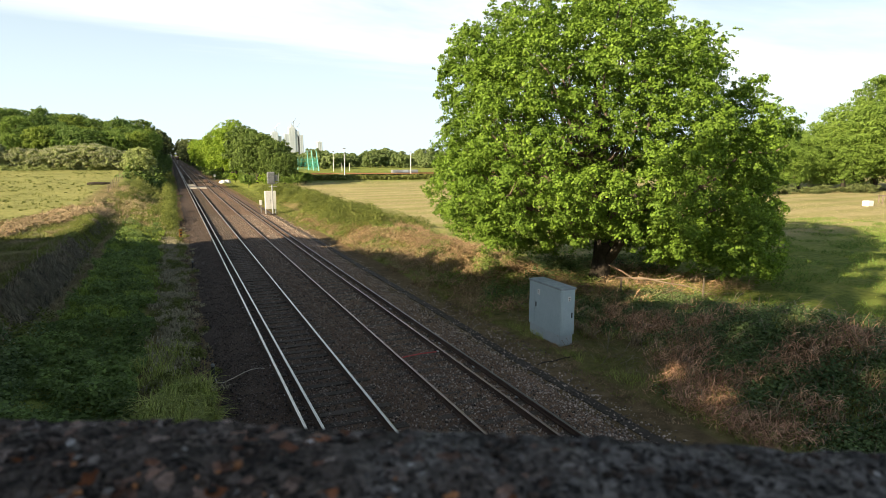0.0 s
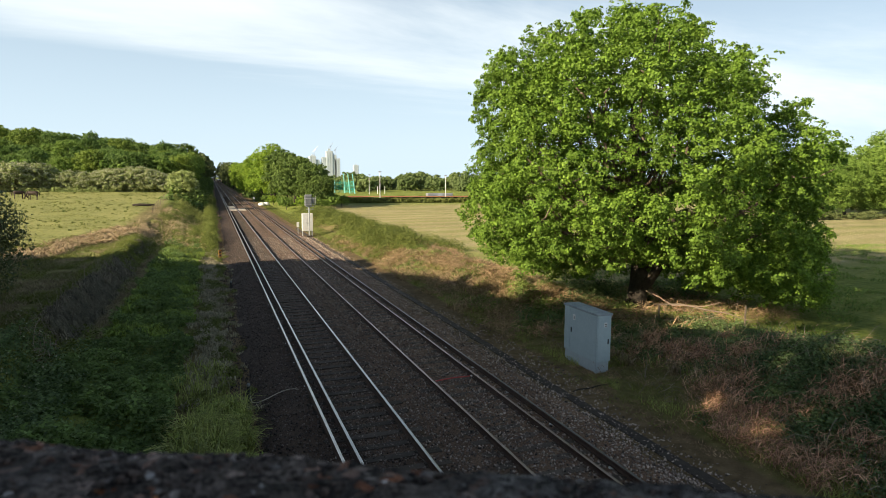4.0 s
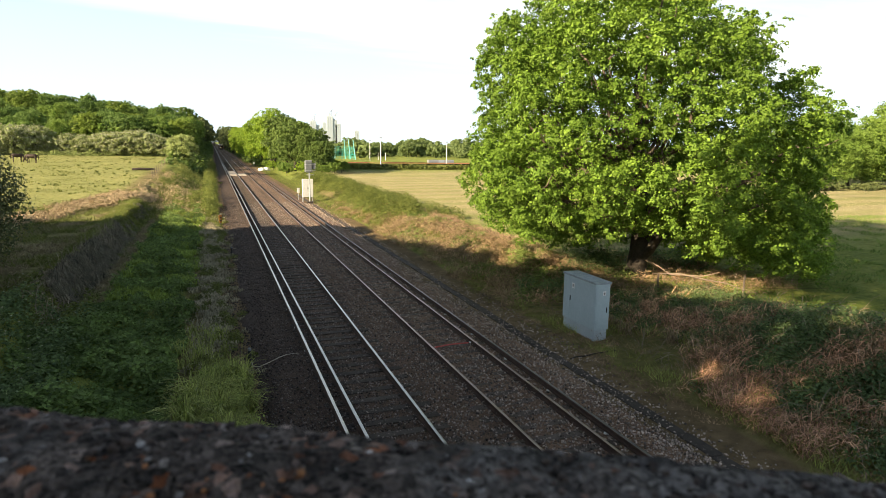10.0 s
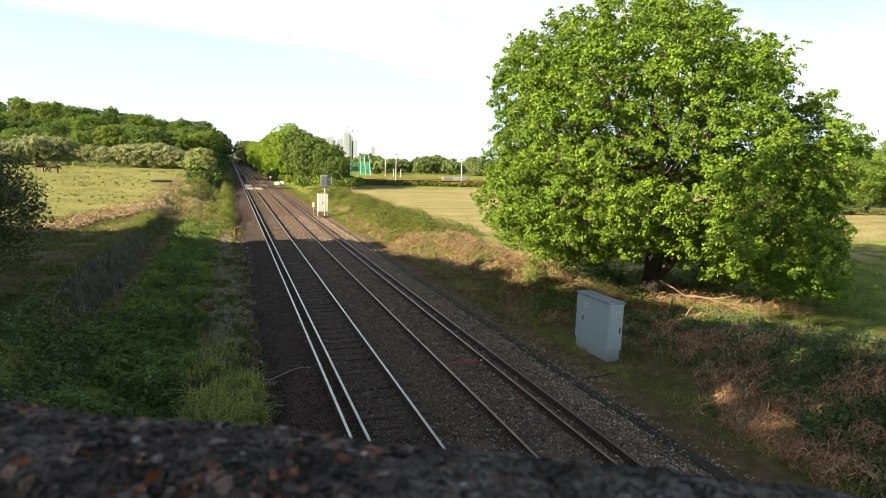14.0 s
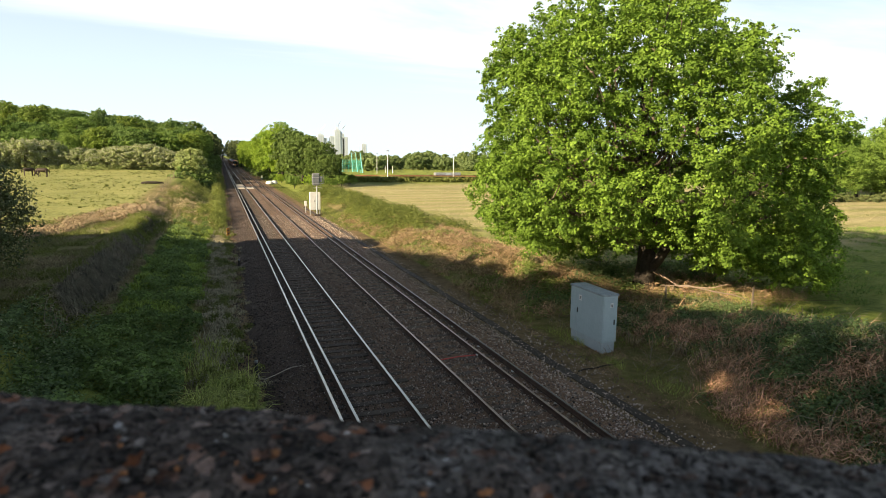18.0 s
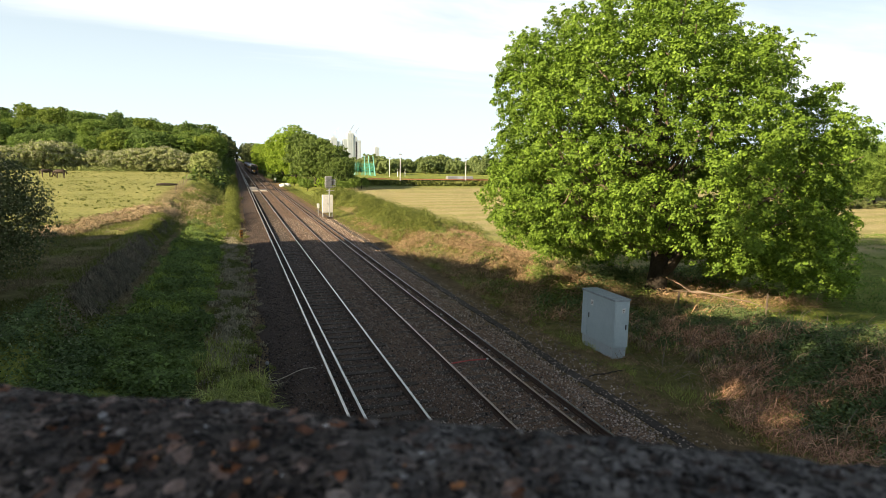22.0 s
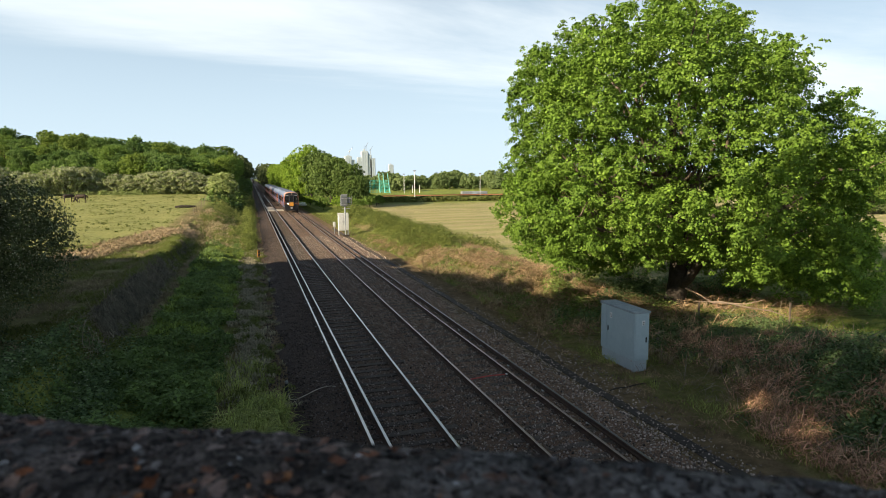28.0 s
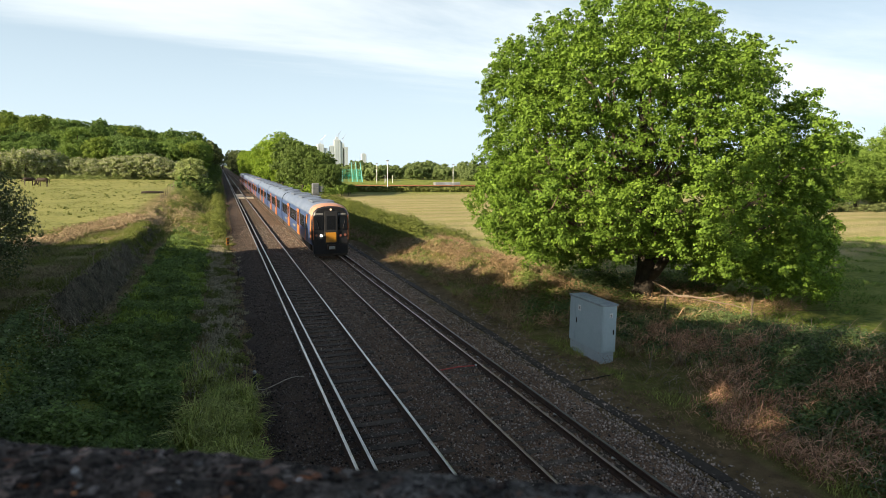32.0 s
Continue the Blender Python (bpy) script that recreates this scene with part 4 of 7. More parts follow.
def tree_model(name, material, seed, tall, wide, leaves=2600, size=0.55, skirt=0.12, label="", category="tree", group="", clump=None):
    """A tree at the world's middle, to be copied and placed."""
    rng = np.random.default_rng(seed)
    t = tagged(empty(name), label, category, group)
    lobes = []
    n = 30
    for k in range(n):
        a, e = 2.399963 * k + rng.uniform(-0.3, 0.3), math.asin(-0.92 + 1.9 * (k + 0.5) / n)
        r = wide * rng.uniform(0.15, 0.22)
        s = rng.uniform(0.86, 1.02)
        w = math.cos(e) ** 0.7 if e > 0 else 1 - 0.5 * math.sin(e) ** 2
        z = tall * (0.5 + skirt / 2) + (tall * (0.5 - skirt / 2) - r) * math.sin(e) * s
        lobes.append((math.cos(a) * w * (wide / 2 - r) * s, math.sin(a) * w * (wide / 2 - r) * s, z, r))
    area = sum(l[3] ** 2 for l in lobes)
    per = 20
    P, O = clumped(lobes, leaves / per / area, per, clump or wide * 0.07, rng)
    part("crown", leaf_mesh("crown", P, O, size, rng), material, t)
    bm = bm_new()
    tube(bm, [(0, 0, -0.4), (0, 0, tall * 0.12), (0.1, 0, tall * 0.4), (0, 0.1, tall * 0.85)], [0.032 * tall, 0.024 * tall, 0.015 * tall, 0.004 * tall], 8)
    part("trunk", bm, M_BARK, t)
    for k in range(5):
        x, y, z, r = lobes[9 + 4 * k]
        bm = bm_new()
        pts = limb_points((0, 0, z * 0.5), (x, y, z), rng, n=4)
        tube(bm, pts, list(np.linspace(0.011 * tall, 0.002 * tall, 4)), 5)
        part("limb", bm, M_BARK, t)
    return t


def plant(models, spots, rng, spread=0.18, sink=0.15):
    """Copies of the models at (x, y, scale); the models themselves take the first spots."""
    for i, (x, y, s) in enumerate(spots):
        m = pose(x, y, float(height(x, y)) - sink, 0, 0, rng.uniform(0, 360)) @ Matrix.Diagonal((s * rng.uniform(1 - spread, 1 + spread), s * rng.uniform(1 - spread, 1 + spread), s * rng.uniform(1 - spread / 2, 1 + spread / 2), 1))
        if i < len(models):
            models[i].matrix_basis = m
        else:
            copy_thing(models[int(rng.integers(len(models)))], m)


def make_woods():
    rng = np.random.default_rng(11)
    wood = [tree_model("woodland_tree", (M_LIMEWOOD, M_WOOD, M_DEEPWOOD)[k % 3], 20 + k, 12.0 + 0.5 * k, 11.0 + (k % 3), 8000, 0.36, 0.0, label="broad green woodland tree in the wood beyond the field", group="woodland trees") for k in range(6)]
    spots = []
    for row, (y, k, s) in enumerate(((171, 15, 0.70), (183, 16, 0.80), (197, 17, 0.88), (213, 18, 0.92), (231, 19, 0.96), (252, 20, 0.96), (276, 21, 0.98), (302, 23, 1.0))):
        for i in range(k):
            x = -9 - 6.0 * i - rng.uniform(-1.8, 1.8) - 2.8 * (row % 2)
            spots.append((x, y + rng.uniform(-5, 5), s * rng.uniform(0.78, 1.16)))
    plant(wood, spots, rng)
    # trees close along the left of the line
    close = [tree_model("lineside_tree", M_WOOD, 40 + k, 12.5, 9, 6000, 0.42, 0.0, label="green tree crowding the bank of the railway", group="lineside trees") for k in range(2)]
    spots = [(-5.6, 178, 0.60), (-7.0, 190, 0.72)] + [(-5.5 - rng.uniform(0, 2.5), 200 + 13 * i, 0.82 + 0.015 * i) for i in range(18)]
    plant(close, spots, rng)
    # willow-like bush before the wood
    pale = [tree_model("pale_bush", M_PALEBUSH, 50, 6.0, 5.2, 6000, 0.17, 0.05, "rounded pale green bush at the field corner", "bush")]
    plant(pale, [(-5.4, 128, 1.22)], rng, sink=1.0)
    # right of the line
    lime = [tree_model("field_maple", M_LIME, 60 + k, 15.5, 10.5, 16000, 0.27, 0.0, "bright yellow-green tree beside the line", group="trees beside the meadow") for k in range(2)]
    plant(lime, [(14.2, 165, 1.0), (13.2, 182, 0.95), (13.0, 200, 0.85), (12.5, 222, 0.85), (12.0, 245, 0.85), (12, 270, 0.85), (12, 300, 0.9), (12, 330, 0.9), (16, 175, 0.85)], rng, 0.08)
    dark = [tree_model("hedgerow_oak", M_DARKOAK, 70 + k, 11.0, 9.5, 15000, 0.25, 0.0, "dense dark green tree at the edge of the field", group="trees beside the meadow") for k in range(2)]
    plant(dark, [(17.5, 142, 1.08), (20.5, 136, 0.95), (21.5, 130, 0.72), (16.5, 150, 1.1), (19, 148, 1.0), (23.0, 140, 0.75)], rng, 0.06)
    black = [tree_model("far_lineside_tree", M_DARKLEAF, 80, 14, 10, 2200, 0.6, 0.05, "dark tree far along the line", group="trees beside the meadow")]
    plant(black, [(11.2, 335, 1.0), (10.8, 362, 1.1), (-4.2, 350, 1.1), (-4.0, 390, 1.2), (-3.8, 425, 1.2), (10.6, 420, 1.2), (11.5, 350, 1.1), (12.5, 372, 1.1), (11, 400, 1.1), (12, 440, 1.2), (-4, 460, 1.3), (-3.6, 500, 1.3), (10.6, 500, 1.3), (10.6, 470, 1.2), (-3.6, 540, 1.4), (10.6, 545, 1.4), (-3.4, 600, 1.5), (10.5, 600, 1.5), (-3.4, 690, 1.5), (10.5, 690, 1.5), (-9, 560, 1.4), (12.5, 560, 1.4), (-9, 640, 1.4), (13, 640, 1.5), (-10, 740, 1.5), (14, 740, 1.5), (-4, 915, 1.5), (3, 922, 1.6), (10, 916, 1.5), (17, 925, 1.5), (-12, 925, 1.6), (-20, 930, 1.6), (26, 930, 1.6)], rng)
    low = [tree_model("hedgerow_shrub", M_LIME if k else M_WOOD, 84 + k, 4.0, 5.0, 2600, 0.24, 0.0, "bushy green shrub below the lineside trees", "shrub", "hedgerow shrubs") for k in range(2)]
    plant(low, [(14, 128, 0.7), (17, 124, 0.8), (20.5, 124, 0.85), (23.5, 127, 0.9), (26, 132, 0.9), (14.5, 140, 0.9), (13.6, 152, 0.9), (13.2, 168, 0.8), (13, 190, 0.9), (12.6, 212, 0.9), (12.4, 235, 0.9), (28, 140, 0.8), (25, 138, 1.1), (19, 130, 0.9)], rng)
    # trees beyond the sports ground
    far = [tree_model("distant_tree", M_HAZEWOOD, 90 + k, 11, 14, 3600, 0.70, 0.0, label="green tree beyond the sports ground", group="distant trees") for k in range(3)]
    spots = []
    for i in range(30):
        spots.append((52 + 7.5 * i + rng.uniform(-2, 2), 300 + rng.uniform(-8, 25) - 2.2 * i, rng.uniform(0.78, 1.0)))
    for i in range(26):
        spots.append((60 + 11 * i, 390 + rng.uniform(-10, 20) - 3 * i, rng.uniform(1.0, 1.3)))
    spots += [(62, 268, 1.02), (66, 272, 0.9)]
    spots += [(55 + 7.5 * i + rng.uniform(-3, 3), 322 + rng.uniform(-8, 20) - 2.2 * i, rng.uniform(0.8, 1.05)) for i in range(28)]
    plant(far, spots, rng, sink=1.9)
    # trees beyond the right-hand field
    side = [tree_model("field_edge_tree", M_SIDEWOOD, 100 + k, 10.5, 9.0, 26000, 0.15, 0.0, label="tall green tree at the far edge of the pasture", group="field edge trees") for k in range(3)]
    plant(side, [(90, 74, 0.70), (96, 73, 0.95), (101.5, 74, 1.12), (107.5, 74, 1.10), (111.5, 72.5, 1.34), (114.5, 71.5, 1.58), (109, 71, 1.36), (112.5, 70, 1.62), (98, 84, 1.0), (109, 84, 1.2), (115, 80, 1.35), (107, 96, 1.2), (120, 98, 1.2), (133, 92, 1.4), (140, 108, 1.4), (146, 124, 1.4), (134, 122, 1.2), (152, 140, 1.3), (142, 82, 1.6)], rng, sink=0.5)
    grand = [tree_model("tall_field_tree", M_SIDEWOOD, 104 + k, 19.5, 11.0, 34000, 0.21, 0.0, label="very tall green tree at the far edge of the pasture", group="field edge trees", clump=0.6) for k in range(2)]
    plant(grand, [(117.5, 71, 0.92), (121, 69, 1.12), (122, 61, 1.1), (128, 57, 1.1), (126, 76, 1.06), (133, 70, 1.15)], rng, 0.08)
    scrub = [tree_model("field_edge_shrub", M_EDGESHRUB, 110 + k, 2.6, 4.0, 2600, 0.14, 0.0, label="low grey-green shrub at the pasture edge", category="shrub", group="field edge shrubs") for k in range(2)]
    plant(scrub, [(86 + 2.4 * i, 71.5 - 0.25 * i + rng.uniform(-1.5, 1.5), rng.uniform(0.45, 1.15)) for i in range(13) if i % 4], rng, sink=0.7)


make_woods()


def make_hedge():
    rng = np.random.default_rng(13)
    models = []
    for k in range(3):
        t = tree_model("hawthorn", M_PALEBUSH, 120 + k, 4.6, 5.2, 6500, 0.17, 0.0, "hawthorn in the field hedge covered with white blossom", "hawthorn", "hawthorn hedge")
        r2 = np.random.default_rng(140 + k)
        src = t.children[0].data
        co = np.empty(len(src.vertices) * 3, "f4")
        src.vertices.foreach_get("co", co)
        c = co.reshape(-1, 4, 3).mean(1)
        pick = c[r2.random(len(c)) < 0.9]
        pick = pick * 1.03 + r2.normal(0, 0.08, pick.shape)
        part("blossom", leaf_mesh("blossom", pick, unit(pick - np.array((0, 0, 2.0))), 0.125, r2, 1.1), M_MAY, t, "white may blossom")
        models.append(t)
    spots = [(-6.2 - 3.15 * i + rng.uniform(-0.7, 0.7), 148 + 0.12 * i + rng.uniform(-2, 2), rng.uniform(1.0, 1.42) * (0.88 if i < 9 else 1.08)) for i in range(24)]
    plant(models, spots, rng, sink=0.9)
    bottoms = [(-5.0 - 1.5 * i + rng.uniform(-0.4, 0.4), 146.4 + 0.06 * i + rng.uniform(-0.6, 0.6), rng.uniform(0.9, 1.5), rng.uniform(0.8, 1.6)) for i in range(52)]
    mounds("hedge_bottom", bottoms, 150, 0.24, M_PALEBUSH, "pale green growth along the foot of the hedge", rng, "hedge")
    green = [tree_model("hedge_tree", M_WOOD, 150 + k, 7.0, 7.5, 2000, 0.55, 0.0, "rounded green tree behind the hawthorn hedge", group="hedge trees") for k in range(2)]
    plant(green, [(-14 - 6.5 * i + rng.uniform(-2, 2), 166 + rng.uniform(-3, 6), rng.uniform(0.75, 1.15)) for i in range(14)], rng)



def make_near_left():
    """The thorn bush by the bridge, and the unseen tall trees beyond it that shade the line."""
    rng = np.random.default_rng(17)
    b = tree_model("thorn_bush", M_THORN, 160, 6.9, 7.6, 46000, 0.080, 0.0, "dark shaded thorn bush with a few pale flowers", "bush", clump=0.52)
    r2 = np.random.default_rng(171)
    src = b.children[0].data
    co = np.empty(len(src.vertices) * 3, "f4")
    src.vertices.foreach_get("co", co)
    c = co.reshape(-1, 4, 3).mean(1)
    pick = c[r2.random(len(c)) < 0.20] * 1.01
    part("blossom", leaf_mesh("blossom", pick, unit(pick - np.array((0, 0, 2.6))), 0.07, r2, 1.0), M_MAY, b, "sparse pale flowers")
    plant([b], [(-10.3, 26.4, 1.0), (-9.9, 24.0, 0.55), (-11.8, 22.6, 0.6)], rng, 0.05)
    tall = [tree_model("shade_tree", M_WOOD, 180 + k, 15.0, 11.5, 6500, 0.75, 0.03, "tall tree on the bank west of the bridge", group="trees by the bridge") for k in range(2)]
    plant(tall, [(-22, 35, 1.0), (-22.5, 27, 1.06), (-21, 19, 1.06), (-21.5, 13, 1.20), (-23.5, 6, 1.09), (-21.5, 31, 1.02), (-21.5, 23, 1.05), (-21.0, 16, 1.18), (-22.0, 11.2, 1.23), (-22, 41.5, 0.50), (-30, 17, 1.0), (-26, 9, 1.15), (-27, 4, 1.04), (-31, 30, 1.05), (-30, 22, 1.0), (-32, 12, 1.0)], rng)
    # Unseen trees added so that dappled shade falls on mound and pasture.
    high = [tree_model("tall_ash", M_WOOD, 186, 28.0, 12.0, 430, 0.48, 0.50, "very tall slender unseen tree added beside the bridge to shade the mound", group="trees by the bridge")]
    plant(high, [(-22, -3.5, 0.95), (-33, -15, 1.1), (-25, -10, 0.95), (-31, -6.5, 1.0)], rng, 0.05)
    slim = [tree_model("poplar", M_WOOD, 188, 31.0, 5.4, 2000, 0.48, 0.45, "tall narrow unseen tree added beyond the bridge to shade the pasture", group="trees by the bridge")]
    plant(slim, [(-33, 0.1, 1.0), (-26, 1.7, 0.84), (-29.5, -4.6, 0.86)], rng, 0.0)
    veil = [tree_model("young_ash", M_WOOD, 196, 28.0, 9.0, 110, 0.48, 0.50, "thinly leaved unseen tree added beside the bridge to dapple the mound", group="trees by the bridge")]
    loose = [tree_model("ash_tree", M_WOOD, 190 + k, 15.0, 11.5, 1100, 0.45, 0.03, "tall open-crowned unseen tree added beside the bridge for shade", group="trees by the bridge") for k in range(2)]
    plant(loose, [(-20, -3, 1.15), (-21, -11, 1.28), (-20, -20, 1.3), (-32, -4.4, 1.2), (-31, -14, 1.3)], rng)
    plant(veil, [(-28.5, -3.7, 0.86)], rng, 0.05)


make_near_left()

# ---- low growth ----
def scatter(n, x0, x1, y0, y1, rng, power=1.0):
    return rng.uniform(x0, x1, n), y0 + (y1 - y0) * rng.random(n) ** power


def blades(name, x, y, tall, wide, material, label, rng, lean=0.35, category="grass"):
    """Upright blades, three corners each, standing on the ground."""
    n = len(x)
    z = height(x, y) - 0.02
    a = rng.uniform(0, 2 * math.pi, n)
    h = tall * rng.uniform(0.5, 1.3, n)
    w = wide * rng.uniform(0.7, 1.4, n)
    base = np.stack([x, y, z], -1)
    side = np.stack([np.cos(a), np.sin(a), 0 * a], -1) * w[:, None] * 0.5
    tip = base + np.stack([rng.normal(0, lean, n) * h, rng.normal(0, lean, n) * h, h], -1)
    v = np.stack([base - side, base + side, tip], 1).reshape(-1, 3)
    ob = part(name, raw(name, v, np.arange(3 * n).reshape(n, 3)), material)
    return tagged(ob, label, category, kind="stuff")


def patchy(x, y, rng, scale, cut):
    f = np.array([noise.noise((a * scale, b * scale, 3.3)) for a, b in zip(x, y)])
    return f > cut


def mounds(name, spots, leaves, size, material, label, rng, category="brambles", lift=0.0):
    """Leafy mounds: spots of (x, y, radius, height), leaves on their skins."""
    P, O = [], []
    for x, y, r, h in spots:
        n = int(leaves * r * max(r, h))
        d = unit(rng.normal(0, 1, (n, 3)))
        d[:, 2] = np.abs(d[:, 2])
        p = d * np.array((r, r, h)) * rng.uniform(0.55, 1.08, (n, 1))
        p[:, 0] += x
        p[:, 1] += y
        p[:, 2] += height(p[:, 0], p[:, 1]) + lift
        P.append(p)
        O.append(d + np.array((0, 0, 0.6)))
    ob = part(name, leaf_mesh(name, np.concatenate(P), np.concatenate(O), size, rng, 1.25), material)
    return tagged(ob, label, category, kind="stuff")


def strands(name, x, y, length, wide, material, label, rng, flat=0.55, category="bracken"):
    """Fallen and leaning stalks: narrow strips, two bends each."""
    n = len(x)
    z = height(x, y) + rng.uniform(0.0, 0.35, n)
    a = rng.uniform(0, 2 * math.pi, n)
    L = length * rng.uniform(0.4, 1.4, n)
    up = rng.normal(0.25, flat, n) * L
    d = np.stack([np.cos(a) * L, np.sin(a) * L, up], -1)
    b = np.stack([x, y, z], -1)
    mid = b + d * 0.55 + np.stack([0 * x, 0 * x, 0.16 * L], -1)
    end = b + d + np.stack([0 * x, 0 * x, -0.10 * L], -1)
    s = np.stack([-np.sin(a), np.cos(a), 0.5 + 0 * a], -1) * (wide * rng.uniform(0.6, 1.5, n))[:, None] * 0.5
    v = np.stack([b - s, b + s, mid + s, mid - s, end + s * 0.5, end - s * 0.5], 1).reshape(-1, 3)
    f = np.array([(0, 1, 2, 3), (3, 2, 4, 5)])
    ob = part(name, raw(name, v, (f[None] + 6 * np.arange(n)[:, None, None]).reshape(-1, 4)), material)
    return tagged(ob, label, category, kind="stuff")


def tufts(name, spots, each, tall, wide, material, label, rng, category="grass", droop=0.5, lean=(0, 0)):
    """Tussocks at (x, y): blades that rise from one foot and arch over, two bends each."""
    n = len(spots) * each
    foot = np.repeat(np.asarray(spots, float), each, 0)
    big = np.repeat(rng.uniform(0.6, 1.4, len(spots)), each)
    a = rng.uniform(0, 2 * math.pi, n)
    h = tall * big * rng.uniform(0.55, 1.25, n)
    way = np.stack([np.cos(a) + lean[0], np.sin(a) + lean[1], 0 * a], -1)
    b = np.stack([foot[:, 0] + rng.normal(0, 0.07, n) * big, foot[:, 1] + rng.normal(0, 0.07, n) * big, 0 * a], -1)
    b[:, 2] = height(b[:, 0], b[:, 1]) - 0.03
    up = np.array((0, 0, 1.0))
    mid = b + way * (0.30 * h)[:, None] + up * (0.75 * h)[:, None]
    tip = b + way * (rng.uniform(0.5, 1.0, n) * h)[:, None] + up * ((1.0 - droop * rng.uniform(0.4, 1.4, n)) * h)[:, None]
    s = np.stack([-np.sin(a), np.cos(a), 0 * a], -1) * (wide * rng.uniform(0.6, 1.4, n) * 0.5)[:, None]
    v = np.stack([b - s, b + s, mid + s * 0.8, mid - s * 0.8, tip], 1).reshape(-1, 3)
    k = 5 * np.arange(n)[:, None]
    f = np.concatenate([k + np.array((0, 1, 2)), k + np.array((0, 2, 3)), k + np.array((3, 2, 4))])
    return tagged(part(name, raw(name, v, f), material), label, category, kind="stuff")


M_HERB = leaf("yellow_herbs", (0.170, 0.235, 0.045, 1), (0.420, 0.480, 0.130, 1), scale=0.8, spread=0.4)
M_BANKLITTER = leaf("brown_bracken", (0.190, 0.122, 0.066, 1), (0.480, 0.335, 0.195, 1), scale=0.6, spread=0.4, translucent=0.15, rough=0.8)
M_DEADGRASS = leaf("dead_grass", (0.170, 0.140, 0.080, 1), (0.410, 0.345, 0.205, 1), scale=0.7, spread=0.35, translucent=0.15, rough=0.9)
M_THATCH = leaf("grey_dead_grass", (0.072, 0.068, 0.044, 1), (0.290, 0.260, 0.175, 1), scale=0.9, spread=0.6, translucent=0.1, rough=0.9)
M_WITHERED = leaf("withered_weeds", (0.20, 0.178, 0.108, 1), (0.42, 0.375, 0.245, 1), scale=0.8, translucent=0.1, rough=0.8)
M_SCRUB = leaf("scrub_leaves", (0.086, 0.108, 0.025, 1), (0.215, 0.240, 0.056, 1), scale=0.5, spread=0.3)
M_SUNGRASS = leaf("sun_bright_grass_blades", (0.150, 0.225, 0.030, 1), (0.360, 0.470, 0.085, 1), scale=0.5, spread=0.3)
M_BANKSCRUB = leaf("olive_scrub_leaves", (0.110, 0.138, 0.034, 1), (0.295, 0.315, 0.090, 1), scale=0.35, spread=0.3)
M_BANKBUSH = leaf("green_bush_leaves", (0.090, 0.118, 0.024, 1), (0.225, 0.255, 0.056, 1), scale=0.4, spread=0.3)
M_MOSS = leaf("short_verge_grass", (0.135, 0.150, 0.035, 1), (0.310, 0.320, 0.085, 1), scale=0.9, spread=0.35)
M_PASTURE = leaf("pasture_blades", (0.095, 0.160, 0.030, 1), (0.225, 0.320, 0.062, 1), scale=0.5, spread=0.3)
M_FIELDBRACKEN = leaf("pale_bracken", (0.230, 0.165, 0.092, 1), (0.560, 0.430, 0.265, 1), scale=0.5, spread=0.4, translucent=0.15, rough=0.8)
M_STRAW = leaf("straw_litter", (0.235, 0.170, 0.092, 1), (0.500, 0.385, 0.220, 1), scale=0.8, spread=0.3, translucent=0.15, rough=0.8)


PATCH = (13.2, 12.0)  # the barest spread of dead bracken on the mound


